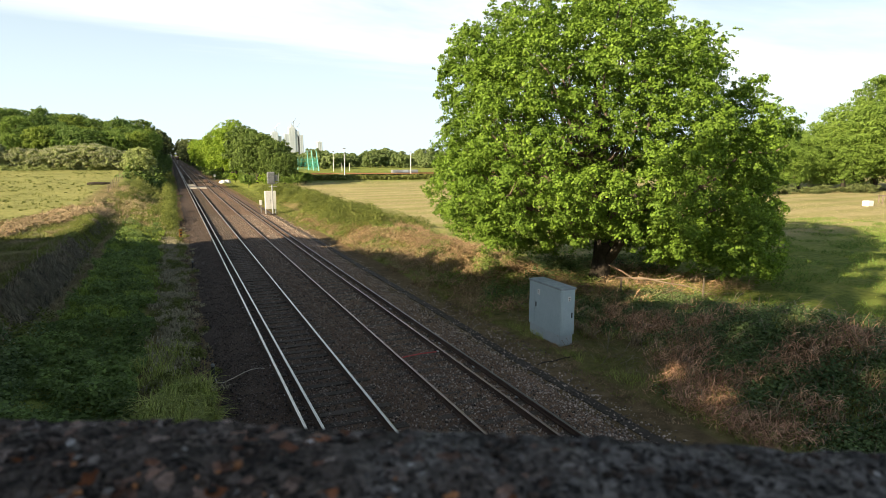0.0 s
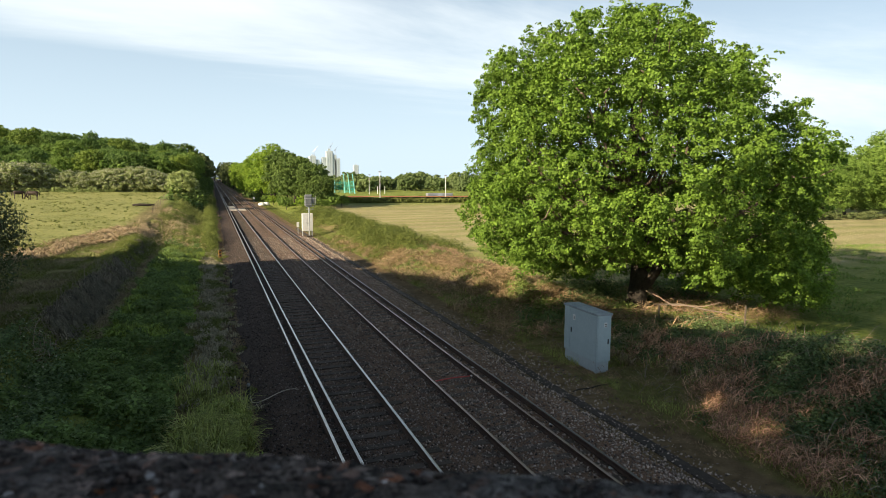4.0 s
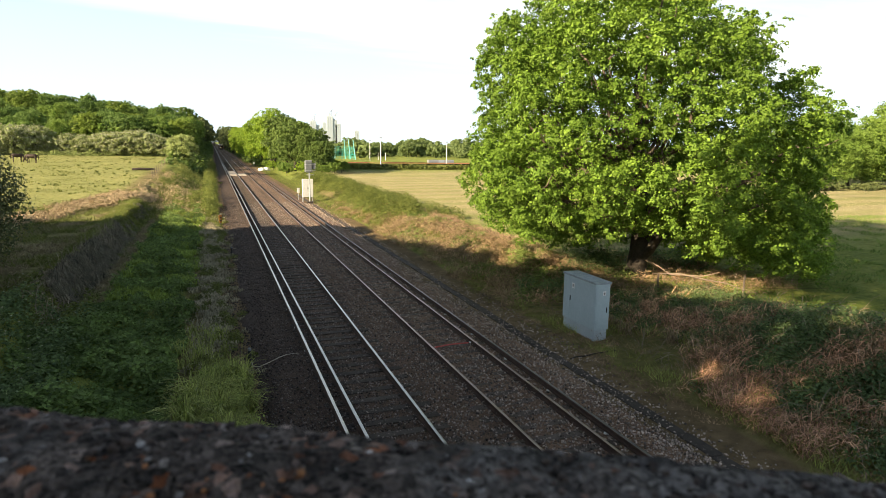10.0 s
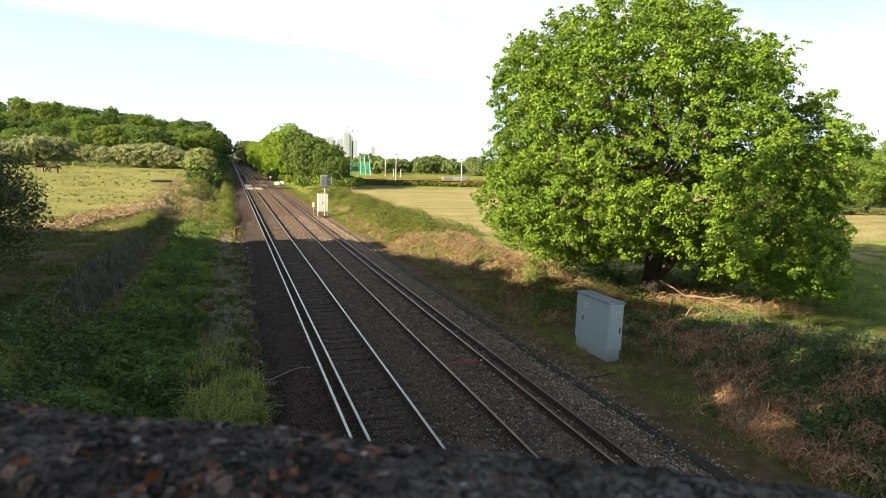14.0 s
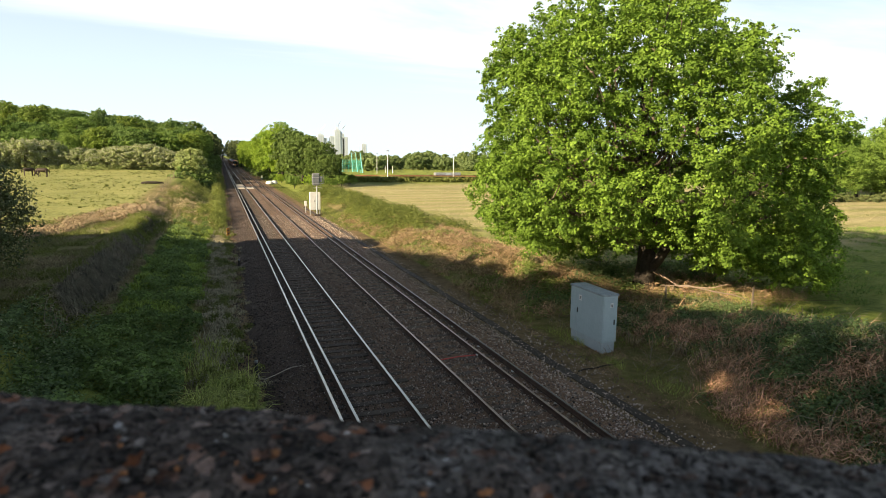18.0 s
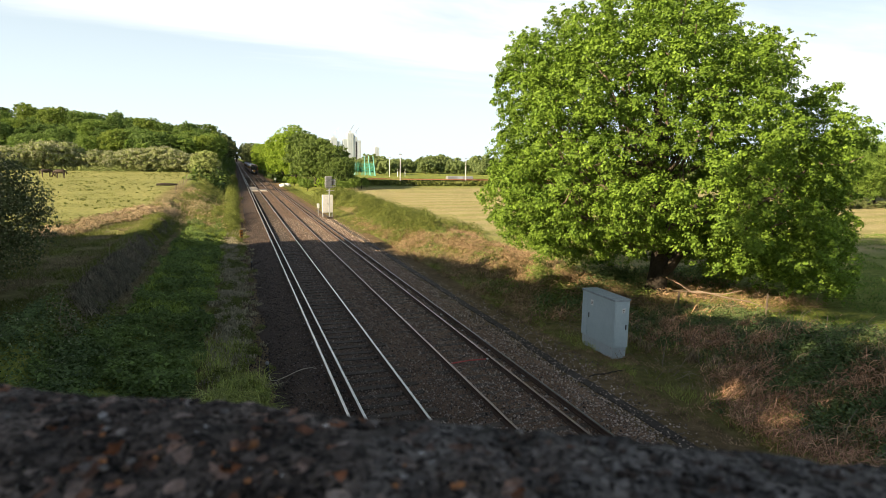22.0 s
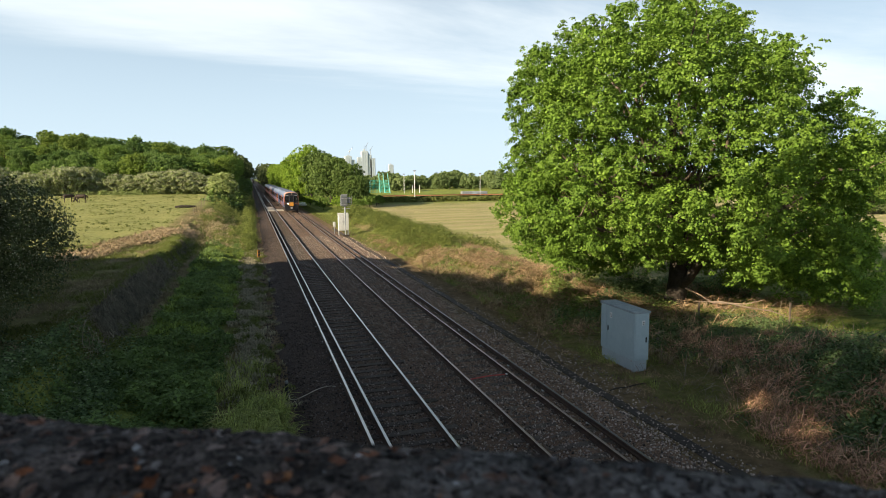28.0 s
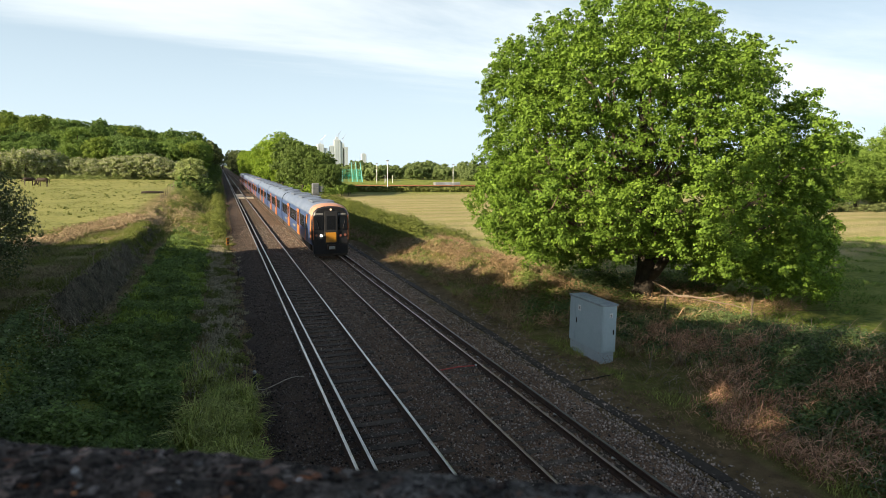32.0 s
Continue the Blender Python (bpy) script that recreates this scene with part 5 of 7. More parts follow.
def make_low_growth():
    rng = np.random.default_rng(23)
    # left strip between the ballast and the overgrown bank
    x, y = scatter(170000, -6.2, -0.5, 8.5, 64, rng, 1.5)
    edge = np.array([noise.noise((0.0, b * 0.35, 12)) for b in y]) * 0.8
    foot = np.array([noise.noise((5.0, b * 0.4, 3)) + 0.5 * noise.noise((5.0, b * 1.3, 8)) for b in y])
    keep = (x < -1.15 + edge) & (x > -4.15 + 0.6 * foot - 1.3 * smooth(29, 22, y))
    x, y = x[keep], y[keep]
    lump = np.array([noise.noise((a * 0.55, b * 0.55, 1)) + 0.5 * noise.noise((a * 1.6, b * 1.6, 4)) for a, b in zip(x, y)])
    P = np.stack([x, y, height(x, y) + rng.random(len(x)) ** 0.6 * np.clip(0.20 + 0.85 * lump, 0.04, 0.95)], -1)
    O = np.zeros_like(P)
    O[:, 2] = 1
    tagged(part("nettles", leaf_mesh("nettles", P, O, 0.074, rng, 1.8), M_NETTLE), "rank green nettles and herbs on the lineside strip", "nettles", kind="stuff")
    # Lighter grass over the far strip; its colour stands in for weak sunlight.
    spots = [(rng.uniform(-4.1, -1.0), yy) for yy in 26 + 34 * rng.random(1300)]
    tufts("strip_grass", [q for q in spots if noise.noise((q[0] * 0.5, q[1] * 0.3, 27)) > -0.12], 24, 0.34, 0.034, M_SUNGRASS, "bright green grass on the lineside strip, its tone standing in for weak sun", rng, droop=0.45)

    def tussocks(centres, each, spread):
        px = np.concatenate([cx + rng.normal(0, spread, each) for cx, cy in centres])
        py = np.concatenate([cy + rng.normal(0, spread, each) for cx, cy in centres])
        return px, py

    spots = []
    while len(spots) < 66:
        cx, cy = rng.uniform(-3.4, 0.9), rng.uniform(8, 20)
        if ((cx + 0.35 + 0.16 * (13 - cy)) / 1.0) ** 2 + ((cy - 13.2) / 5.8) ** 2 < 1:
            # Both tower tones are paled towards the sky to stand in for haze.
            spots.append((cx, cy))
    x, y = tussocks(spots, 240, 0.13)
    k = (x - 0.76) ** 2 + (y - 18.2) ** 2 > 1.0
    x, y = x[k & (x < 0.75)], y[k & (x < 0.75)]
    tufts("tall_grass", [(a, b) for a, b in spots if a < 0.6 and (a - 0.76) ** 2 + (b - 18.2) ** 2 > 1.0], 130, 0.66, 0.026, M_BLADE, "tall yellow-green grass beside the ballast", rng, droop=0.35)
    k = rng.random(len(x)) < 0.35
    n = 9000
    pick = rng.integers(0, len(x), n)
    P = np.stack([x[pick] + rng.normal(0, 0.06, n), y[pick] + rng.normal(0, 0.06, n), 0 * pick], -1)
    P[:, 2] = height(P[:, 0], P[:, 1]) + 0.55 * rng.random(n) ** 0.7
    tagged(part("verge_herbs", leaf_mesh("verge_herbs", P, unit(rng.normal(0, 0.6, (n, 3)) + np.array((0, 0, 1))), 0.06, rng, 1.8), M_HERB), "yellow-green leafy herbs in the tall grass", "herbs", kind="stuff")
    strands("bent_grass", x[k], y[k], 0.34, 0.014, M_BLADE, "bent blades and seed heads in the tall grass", rng, 0.8, "grass")
    tufts("dry_stems", [(rng.uniform(-1.3, 0.2), rng.uniform(18.2, 22.0)) for _ in range(50)], 14, 0.42, 0.022, M_BLADE, "pale dry grass heads beside the ballast", rng, droop=0.15)
    spots = [(rng.normal(-0.3, 0.45), rng.uniform(16, 60)) for _ in range(1150)]
    tufts("withered_weeds", [q for q in spots if noise.noise((q[0] * 0.9, q[1] * 0.5, 31)) > -0.15], 22, 0.22, 0.030, M_WITHERED, "grey withered weeds beside the ballast", rng, "weeds", droop=0.7)
    spots = [(rng.normal(-0.35, 0.5), rng.uniform(16, 60), rng.uniform(0.12, 0.32), rng.uniform(0.10, 0.34)) for _ in range(420)]
    mounds("verge_weeds", [q for q in spots if noise.noise((q[0] * 0.9, q[1] * 0.5, 31)) < 0.1], 2600, 0.05, M_SCRUB, "low green weeds beside the ballast", rng, "weeds")
    x, y = scatter(9000, -5.8, 0.2, 52, 125, rng)
    blades("bank_grass", x, y, 0.5, 0.05, M_SCRUB, "sunlit rough grass on the lineside bank", rng, 0.4)
    x, y = scatter(1200, -7.5, -1.0, 58, 90, rng)
    strands("bank_straw", x, y, 0.36, 0.03, M_STRAW, "pale straw among the grass of the bank", rng, 0.5, "straw")
    # the overgrown bank
    spots = [(-5.95 + rng.normal(0, 0.22), yy, rng.uniform(0.3, 0.55), rng.uniform(0.16, 0.36)) for yy in np.arange(36, 62, 0.35)]
    spots += [(-6.1 + rng.normal(0, 0.3), yy, rng.uniform(0.25, 0.5), rng.uniform(0.1, 0.24)) for yy in np.arange(20, 36, 0.8)]
    spots += [(rng.uniform(-7.0, -4.6), yy, rng.uniform(0.3, 0.6), rng.uniform(0.25, 0.5)) for yy in 21 + 6 * rng.random(34)]
    spots += [(-5.7 + rng.normal(0, 0.3), yy, rng.uniform(0.4, 0.7), rng.uniform(0.4, 0.8)) for yy in (57.5, 58.6, 59.7, 61.0, 62.4)]
    mounds("bank_thicket", spots, 620, 0.075, M_BANKBUSH, "dark tangled growth on the overgrown bank", rng, "thicket")
    spots = [(-5.45 + rng.normal(0, 0.22), yy, rng.uniform(0.18, 0.36), rng.uniform(0.12, 0.26)) for yy in 35 + 27 * rng.random(900)]
    spots += [(-5.4 + rng.normal(0, 0.25), yy, rng.uniform(0.12, 0.28), rng.uniform(0.10, 0.2)) for yy in 20 + 15 * rng.random(60)]
    mounds("bank_ivy", spots, 640, 0.068, M_BANKBUSH, "low green growth creeping over the face of the bank", rng, "creepers")
    x, y = rng.normal(-5.6, 0.35, 1500), rng.uniform(22, 42, 1500)
    strands("bank_stalks", x, y, 0.34, 0.013, M_STALK, "dead grey-brown stalks on the overgrown bank", rng, 0.8, "stalks")
    spots = [(-5.55 + rng.normal(0, 0.22) + 0.25 * noise.noise((2.0, yy * 0.5, 6)), yy) for yy in np.concatenate([25 + 11 * rng.random(900), 25 + 18 * rng.random(420), 40 + 22 * rng.random(60)])]
    tufts("bank_dead_grass", spots, 26, 0.30, 0.026, M_THATCH, "grey-brown dead grass hanging down the overgrown bank", rng, droop=1.3, lean=(0.6, 0.0))
    x, y = rng.normal(-6.6, 0.45, 9000), 14 + 48 * rng.random(9000) ** 1.3
    blades("crest_grass", x, y, 0.24, 0.035, M_SCRUB, "dull green grass along the crest of the bank", rng, 0.6)
    x, y = rng.normal(-4.6, 0.36, 16000), 26 + 32 * rng.random(16000)
    blades("path_straw", x, y, 0.13, 0.024, M_DEADGRASS, "flattened dry grass at the foot of the bank", rng, 1.3, "straw")
    spots = [(-0.9 - rng.uniform(0, 5.3), 64 + 1.05 * i + rng.uniform(-3, 3), rng.uniform(0.5, 1.3) * (0.7 + 0.006 * i), rng.uniform(0.4, 1.5) * (0.55 + 0.009 * i)) for i in range(135) if i > 30 or i % 2]
    mounds("bank_scrub", spots, 330, 0.11, M_BANKSCRUB, "sunlit green scrub on the left bank", rng, "scrub")
    spots = [(rng.normal(-0.55, 0.3), yy, rng.uniform(0.5, 0.9), max(0.35, 1.15 + 1.9 * noise.noise((0, yy * 0.21, 40)))) for yy in np.arange(57, 190, 0.7)]
    spots += [(-3.2 + rng.normal(0, 1.3), yy, rng.uniform(0.4, 0.9), rng.uniform(0.4, 1.0)) for yy in 60 + 50 * rng.random(46)]
    mounds("lineside_bushes", spots, 380, 0.10, M_BANKBUSH, "darker green bushes overhanging the edge of the ballast", rng, "bushes")
    x, y = -0.9 - 5.4 * rng.random(9000), 57 + 40 * rng.random(9000)
    k = patchy(x, y, rng, 0.35, 0.02)
    strands("bank_dead_bracken", x[k], y[k], 0.34, 0.026, M_FIELDBRACKEN, "pale dead bracken and straw on the sunlit bank", rng, 0.4)
    spots = [(-1.6 - rng.uniform(0, 5.0), rng.uniform(118, 380), rng.uniform(1.2, 2.2), rng.uniform(1.4, 3.0)) for i in range(230)]
    spots += [(-1.8 - rng.uniform(0, 9.0), rng.uniform(260, 880), rng.uniform(2.0, 3.6), rng.uniform(2.5, 5.0)) for i in range(260)]
    spots += [(11.6 + rng.uniform(0, 5.0), rng.uniform(175, 880), rng.uniform(1.4, 2.6), rng.uniform(1.5, 3.5)) for i in range(260)]
    mounds("far_bank_scrub", spots, 22, 0.52, M_DARKOAK, "dark green scrub far along both banks", rng, "scrub")
    x, y = scatter(26000, -14.5, -5.5, 44, 70, rng)
    k = np.abs(x + 11.8 - (y - 50) * 0.30) < 1.6 + 1.4 * np.array([noise.noise((a * 0.3, b * 0.18, 71)) for a, b in zip(x, y)])
    k &= patchy(x, y, rng, 0.5, -0.28)
    strands("field_bracken", x[k], y[k], 0.36, 0.036, M_FIELDBRACKEN, "sunlit pale dead bracken along the field edge", rng, 0.3)
    spots = [(-11.4 + (yy - 50) * 0.30 + rng.normal(0, 1.6), yy) for yy in rng.uniform(43, 72, 260)]
    tufts("field_edge_grass", spots, 16, 0.34, 0.04, M_BANKSCRUB, "rough green grass among the dead bracken", rng, droop=0.6)
    spots = [(rng.uniform(-46, -9), rng.uniform(58, 146)) for _ in range(900)]
    tufts("field_tussocks", [q for q in spots if noise.noise((q[0] * 0.12, q[1] * 0.1, 81)) > -0.12], 12, 0.19, 0.075, M_SCRUB, "dark grass tussocks left by the grazing horses", rng, droop=0.9)
    spots = [(-10.5 + rng.uniform(-3, 3), 20 + rng.uniform(-6, 4), rng.uniform(0.7, 1.3), rng.uniform(0.6, 1.2)) for i in range(16)]
    spots += [(-8.2 + rng.uniform(-2.5, 1.8), 15 + rng.uniform(-4, 6), rng.uniform(0.7, 1.2), rng.uniform(0.5, 1.0)) for i in range(16)]
    spots += [(-6.0 + rng.uniform(-2.2, 1.6), rng.uniform(9, 24), rng.uniform(0.5, 1.0), rng.uniform(0.3, 0.7)) for i in range(60)]
    spots += [(rng.uniform(-15, -6.5), rng.uniform(8, 26), rng.uniform(0.6, 1.1), rng.uniform(0.3, 0.7)) for i in range(130)]
    spots += [(rng.uniform(-9.0, -4.3), rng.uniform(11, 24.5), rng.uniform(0.5, 0.9), rng.uniform(0.25, 0.55)) for i in range(90)]
    mounds("left_brambles", spots, 460, 0.076, M_MOUNDLEAF, "shaded brambles below the thorn bush", rng)
    x, y = rng.uniform(-9.5, -4.5, 700), rng.uniform(10, 24, 700)
    P = np.stack([x, y, height(x, y) + rng.uniform(0.35, 0.85, 700)], -1)
    tagged(part("cow_parsley", leaf_mesh("cow_parsley", P, unit(rng.normal(0, 0.4, (700, 3)) + np.array((0, 0, 1))), 0.055, rng, 1.0), M_MAY), "scattered small white flower heads among the brambles", "wild flowers", kind="stuff")
    # field tufts on both sides
    x, y = scatter(60000, -18, -6.8, 22, 56, rng)
    k = patchy(x, y, rng, 0.45, -0.15)
    blades("shaded_pasture", x[k], y[k], 0.18, 0.045, M_SCRUB, "rough green grass of the field behind the bank", rng, 0.7)
    k = ~patchy(x, y, rng, 0.6, 0.0)
    blades("withered_pasture", x[k], y[k], 0.16, 0.045, M_DEADGRASS, "withered brown grass in the field behind the bank", rng, 0.9)
    x, y = scatter(26000, -60, -8, 40, 150, rng)
    k = patchy(x, y, rng, 0.35, 0.05)
    x, y = x[k], y[k]
    blades("pasture_tufts", x, y, 0.13, 0.09, M_SCRUB, "short tufts in the grazed field", rng, 0.8)
    x, y = scatter(46000, 21, 80, 14, 140, rng)
    k = (y > 30 + 0.1 * (x - 24)) & (y > 34 - 0.4 * np.maximum(x - 24, 0))
    blades("hay_tufts", x[k], y[k], 0.13, 0.07, M_DRYBLADE, "dry pale grass in the meadow", rng, 0.6)
    x, y = scatter(60000, 20, 62, 11, 42, rng)
    k = patchy(x, y, rng, 0.5, -0.12)
    blades("rough_pasture", x[k], y[k], 0.17, 0.050, M_PASTURE, "rough green pasture grass behind the oak", rng, 0.7)
    x, y = scatter(12000, 22, 62, 11, 42, rng)
    k = patchy(x, y, rng, 0.8, 0.18)
    blades("pasture_bents", x[k], y[k], 0.24, 0.022, M_BLADE, "pale grass heads scattered over the pasture", rng, 0.6)
    # right: mound of brambles and dead bracken by the bridge
    def rough(xx, yy):
        return 0.7 * noise.noise((xx * 0.6, yy * 0.6, 9)) + 0.7 * noise.noise((xx * 1.7, yy * 1.7, 2)) - 0.22 * float(smooth(16.0, 19.5, xx)) + float(hump(xx, yy, PATCH[0], PATCH[1], 1.2, 1.4, 0.85) + hump(xx, yy, 16.6, 10.2, 1.4, 1.0, 0.7) + hump(xx, yy, 15.0, 16.6, 1.0, 1.9, 1.2) + hump(xx, yy, 14.0, 8.7, 0.6, 0.6, 0.6) + hump(xx, yy, 12.0, 10.0, 0.8, 1.6, 0.7)) - 0.29

    spots = []
    while len(spots) < 1500:
        xx, yy = rng.uniform(11.8, 20.5), rng.uniform(3, 21)
        if (xx < 14.3 and 12.5 < yy < 22) or xx < 11.2 + 0.1 * (21 - yy) or rough(xx, yy) > 0.10:
            continue
        spots.append((xx, yy, rng.uniform(0.22, 0.55), rng.uniform(0.2, 0.6)))
    mounds("mound_brambles", spots, 560, 0.062, M_MOUNDLEAF, "dark green brambles on the mound", rng)
    n = 120000
    x, y = rng.uniform(11.6, 24, n), rng.uniform(3, 23, n)
    q = np.array([rough(a, b) for a, b in zip(x, y)])
    k = (q + rng.normal(0, 0.10, n) > 0.06) & ~((x < 13.2) & (y > 14.2) & (y < 22)) & (rng.random(n) < smooth(11.2, 13.2, x + 1.1 * (y < 12.6)))
    strands("mound_bracken", x[k], y[k], 0.26, 0.014, M_BRACKEN, "tangled reddish dead bracken on the mound", rng, 0.5)
    x, y = rng.uniform(11.6, 22, 42000), rng.uniform(5, 23, 42000)
    k = np.array([noise.noise((a * 0.5, b * 0.5, 21)) > -0.02 for a, b in zip(x, y)])
    blades("mound_grass", x[k], y[k], 0.30, 0.016, M_BLADE, "thin green grass growing through the bracken", rng, 0.5)
    spots = [(rng.uniform(12.6, 20), rng.uniform(5, 21)) for _ in range(420)]
    tufts("mound_dry_grass", [q for q in spots if noise.noise((q[0] * 0.7, q[1] * 0.7, 17)) > 0.0 and not (q[0] < 13.4 and 13 < q[1] < 22)], 26, 0.42, 0.020, M_STRAW, "pale dry grass tufts over the brambles", rng, droop=0.6)
    x, y = rng.uniform(12, 21, 1600), rng.uniform(6, 22, 1600)
    strands("mound_stalks", x, y, 0.65, 0.012, M_STALK, "bleached fallen stalks over the brambles", rng, 0.35, "stalks")
    # low bank between cabinet and signal
    x, y = rng.uniform(11.0, 19, 34000), rng.uniform(22, 64, 34000)
    k = np.array([noise.noise((a * 0.5, b * 0.35, 5)) < 0.06 for a, b in zip(x, y)])
    strands("bank_bracken", x[k], y[k], 0.34, 0.018, M_BANKLITTER, "dead brown bracken on the low bank", rng, 0.35)
    spots = [(rng.uniform(11.2, 19.0), 24 + 40 * rng.random()) for _ in range(1100)]
    tufts("bank_dry_grass", [q for q in spots if noise.noise((q[0] * 0.6, q[1] * 0.4, 61)) > -0.05], 16, 0.26, 0.028, M_STRAW, "dry yellow grass tufts on the low bank", rng, droop=0.7)
    tufts("bank_green_grass", [q for q in spots if noise.noise((q[0] * 0.6, q[1] * 0.4, 61)) < 0.0], 16, 0.22, 0.028, M_MOSS, "short green grass tufts on the low bank", rng, droop=0.7)
    spots = []
    for i in range(480):
        xx, yy = rng.uniform(12.3, 18.5), rng.uniform(22, 60)
        if noise.noise((xx * 0.5, yy * 0.35, 5)) > -0.08 and not (30 < yy < 47 and rng.random() < 0.75):
            spots.append((xx, yy, rng.uniform(0.35, 0.8), rng.uniform(0.2, 0.6)))
    mounds("bank_brambles", spots, 520, 0.08, M_BRAMBLE, "green brambles on the low bank", rng)
    spots = [(rng.uniform(12.4, 19.0), rng.uniform(48, 112), rng.uniform(1.0, 1.9), rng.uniform(0.8, 1.5)) for i in range(95)]
    mounds("bank_bushes", spots, 460, 0.105, M_BANKBUSH, "sunlit low green bushes along the line", rng, "bushes")
    x, y = rng.uniform(14, 25, 9000), rng.uniform(19.5, 28, 9000)
    k = np.array([noise.noise((a * 0.6, b * 0.6, 33)) > -0.1 for a, b in zip(x, y)])
    strands("oak_litter", x[k], y[k], 0.30, 0.018, M_BANKLITTER, "dead brown litter round the foot of the oak", rng, 0.3, "litter")
    x, y = scatter(11000, 10.4, 12.6, 54, 150, rng)
    blades("verge_grass", x, y, 0.20, 0.05, M_SCRUB, "yellow-green verge grass beside the line", rng, 0.5)
    x, y = scatter(20000, 10.8, 14.2, 6.5, 27, rng)
    k = patchy(x, y, rng, 0.9, -0.05)
    x, y = x[k], y[k]
    blades("cabinet_grass", x, y, 0.07, 0.026, M_MOSS, "thin short grass round the cabinet", rng, 0.8)
    x, y = scatter(26000, 10.9, 14.2, 7, 30, rng)
    k = patchy(x, y, rng, 0.7, -0.15)
    x, y = x[k], y[k]
    blades("cabinet_litter", x, y, 0.07, 0.034, M_BANKLITTER, "withered grass and dead leaves round the cabinet", rng, 1.2, "litter")
    spots = [(10.6 + rng.uniform(-0.3, 0.3) + 0.8 * i, 24.5 + rng.uniform(-1.5, 1.5), rng.uniform(0.5, 1.0), rng.uniform(0.4, 0.9)) for i in range(3, 14)]
    spots += [(rng.uniform(17.5, 26), rng.uniform(24.5, 31), rng.uniform(0.8, 1.5), rng.uniform(0.5, 1.2)) for i in range(12)]
    mounds("oak_brambles", spots, 520, 0.085, M_MOUNDLEAF, "brambles round the foot of the oak", rng)


make_low_growth()
make_hedge()


# ---- the field's fences, the sports ground and the city ----
def post_fence(name, pts, gap, tall, label, wires=2):
    f = tagged(empty(name), label, "fence")
    bm = bm_new()
    tube(bm, [(0, 0, -0.2), (0, 0, tall)], [0.05, 0.045], 6)
    first = None
    for (xa, ya), (xb, yb) in zip(pts, pts[1:]):
        n = max(1, int(math.hypot(xb - xa, yb - ya) / gap))
        for i in range(n):
            x, y = xa + (xb - xa) * i / n, ya + (yb - ya) * i / n
            if first is None:
                first = part("post", bm, M_WOODPOST, f)
                o = first
            else:
                o = new("post", first.data)
                o.parent = f
            o.location = (x, y, float(height(x, y)))
        for k in range(wires):
            b2 = bm_new()
            z = tall * (0.5 + 0.42 * k)
            tube(b2, [(xa, ya, float(height(xa, ya)) + z), (xb, yb, float(height(xb, yb)) + z)], [0.005, 0.005], 4)
            part("wire", b2, M_RAILSIDE, f)
    return f


post_fence("oak_fence", [(14.5, 22.4), (24.5, 18.0)], 3.4, 0.95, "old timber post and wire fence below the oak")
post_fence("line_fence", [(-7.3, 86), (-8.0, 146)], 4.0, 1.1, "post and wire fence between field and line")
post_fence("meadow_fence", [(24, 152), (95, 146)], 2.6, 1.5, "line of dark posts along the far side of the meadow", 1)


def make_meadow_edge():
    rng = np.random.default_rng(31)
    x = rng.uniform(24, 110, 5000)
    y = 151 - 0.085 * (x - 24) + rng.normal(0, 0.6, 5000)
    P = np.stack([x, y, rng.uniform(0.0, 1.15, 5000)], -1)
    tagged(part("meadow_hedge", leaf_mesh("meadow_hedge", P, unit(rng.normal(0, 1, (5000, 3))), 0.40, rng), M_SCRUB), "low dark hedge along the far side of the meadow", "hedge", kind="stuff")
    # lawn and red running track beyond
    for name, y0, y1, z, m, label in (("sports_field", 156, 196, 0.012, M_LAWN, "mown green sports field"), ("running_track", 204, 210, 0.016, M_TRACKRED, "red running track surface")):
        bm = bm_new()
        v = [bm.verts.new(p) for p in ((34, y0, z), (150, y0 - 8, z), (150, y1 - 8, z), (34, y1, z))]
        bm.faces.new(v)
        bmesh.ops.extrude_face_region(bm, geom=bm.faces[:])
        tagged(part(name, bm, m), label, "sports ground", kind="structure")
    bm = bm_new()
    tube(bm, [(40, 198.5, 0), (140, 191.5, 0)], [0.2, 0.2], 6)
    tagged(part("track_rail", bm, M_TRACKRED), "low reddish barrier round the running track", "barrier")


M_LAWN = mat("mown_grass", (0.085, 0.115, 0.035, 1), (0.140, 0.165, 0.055, 1), scale=0.1, fine=3, rough=1, space="World")
make_meadow_edge()


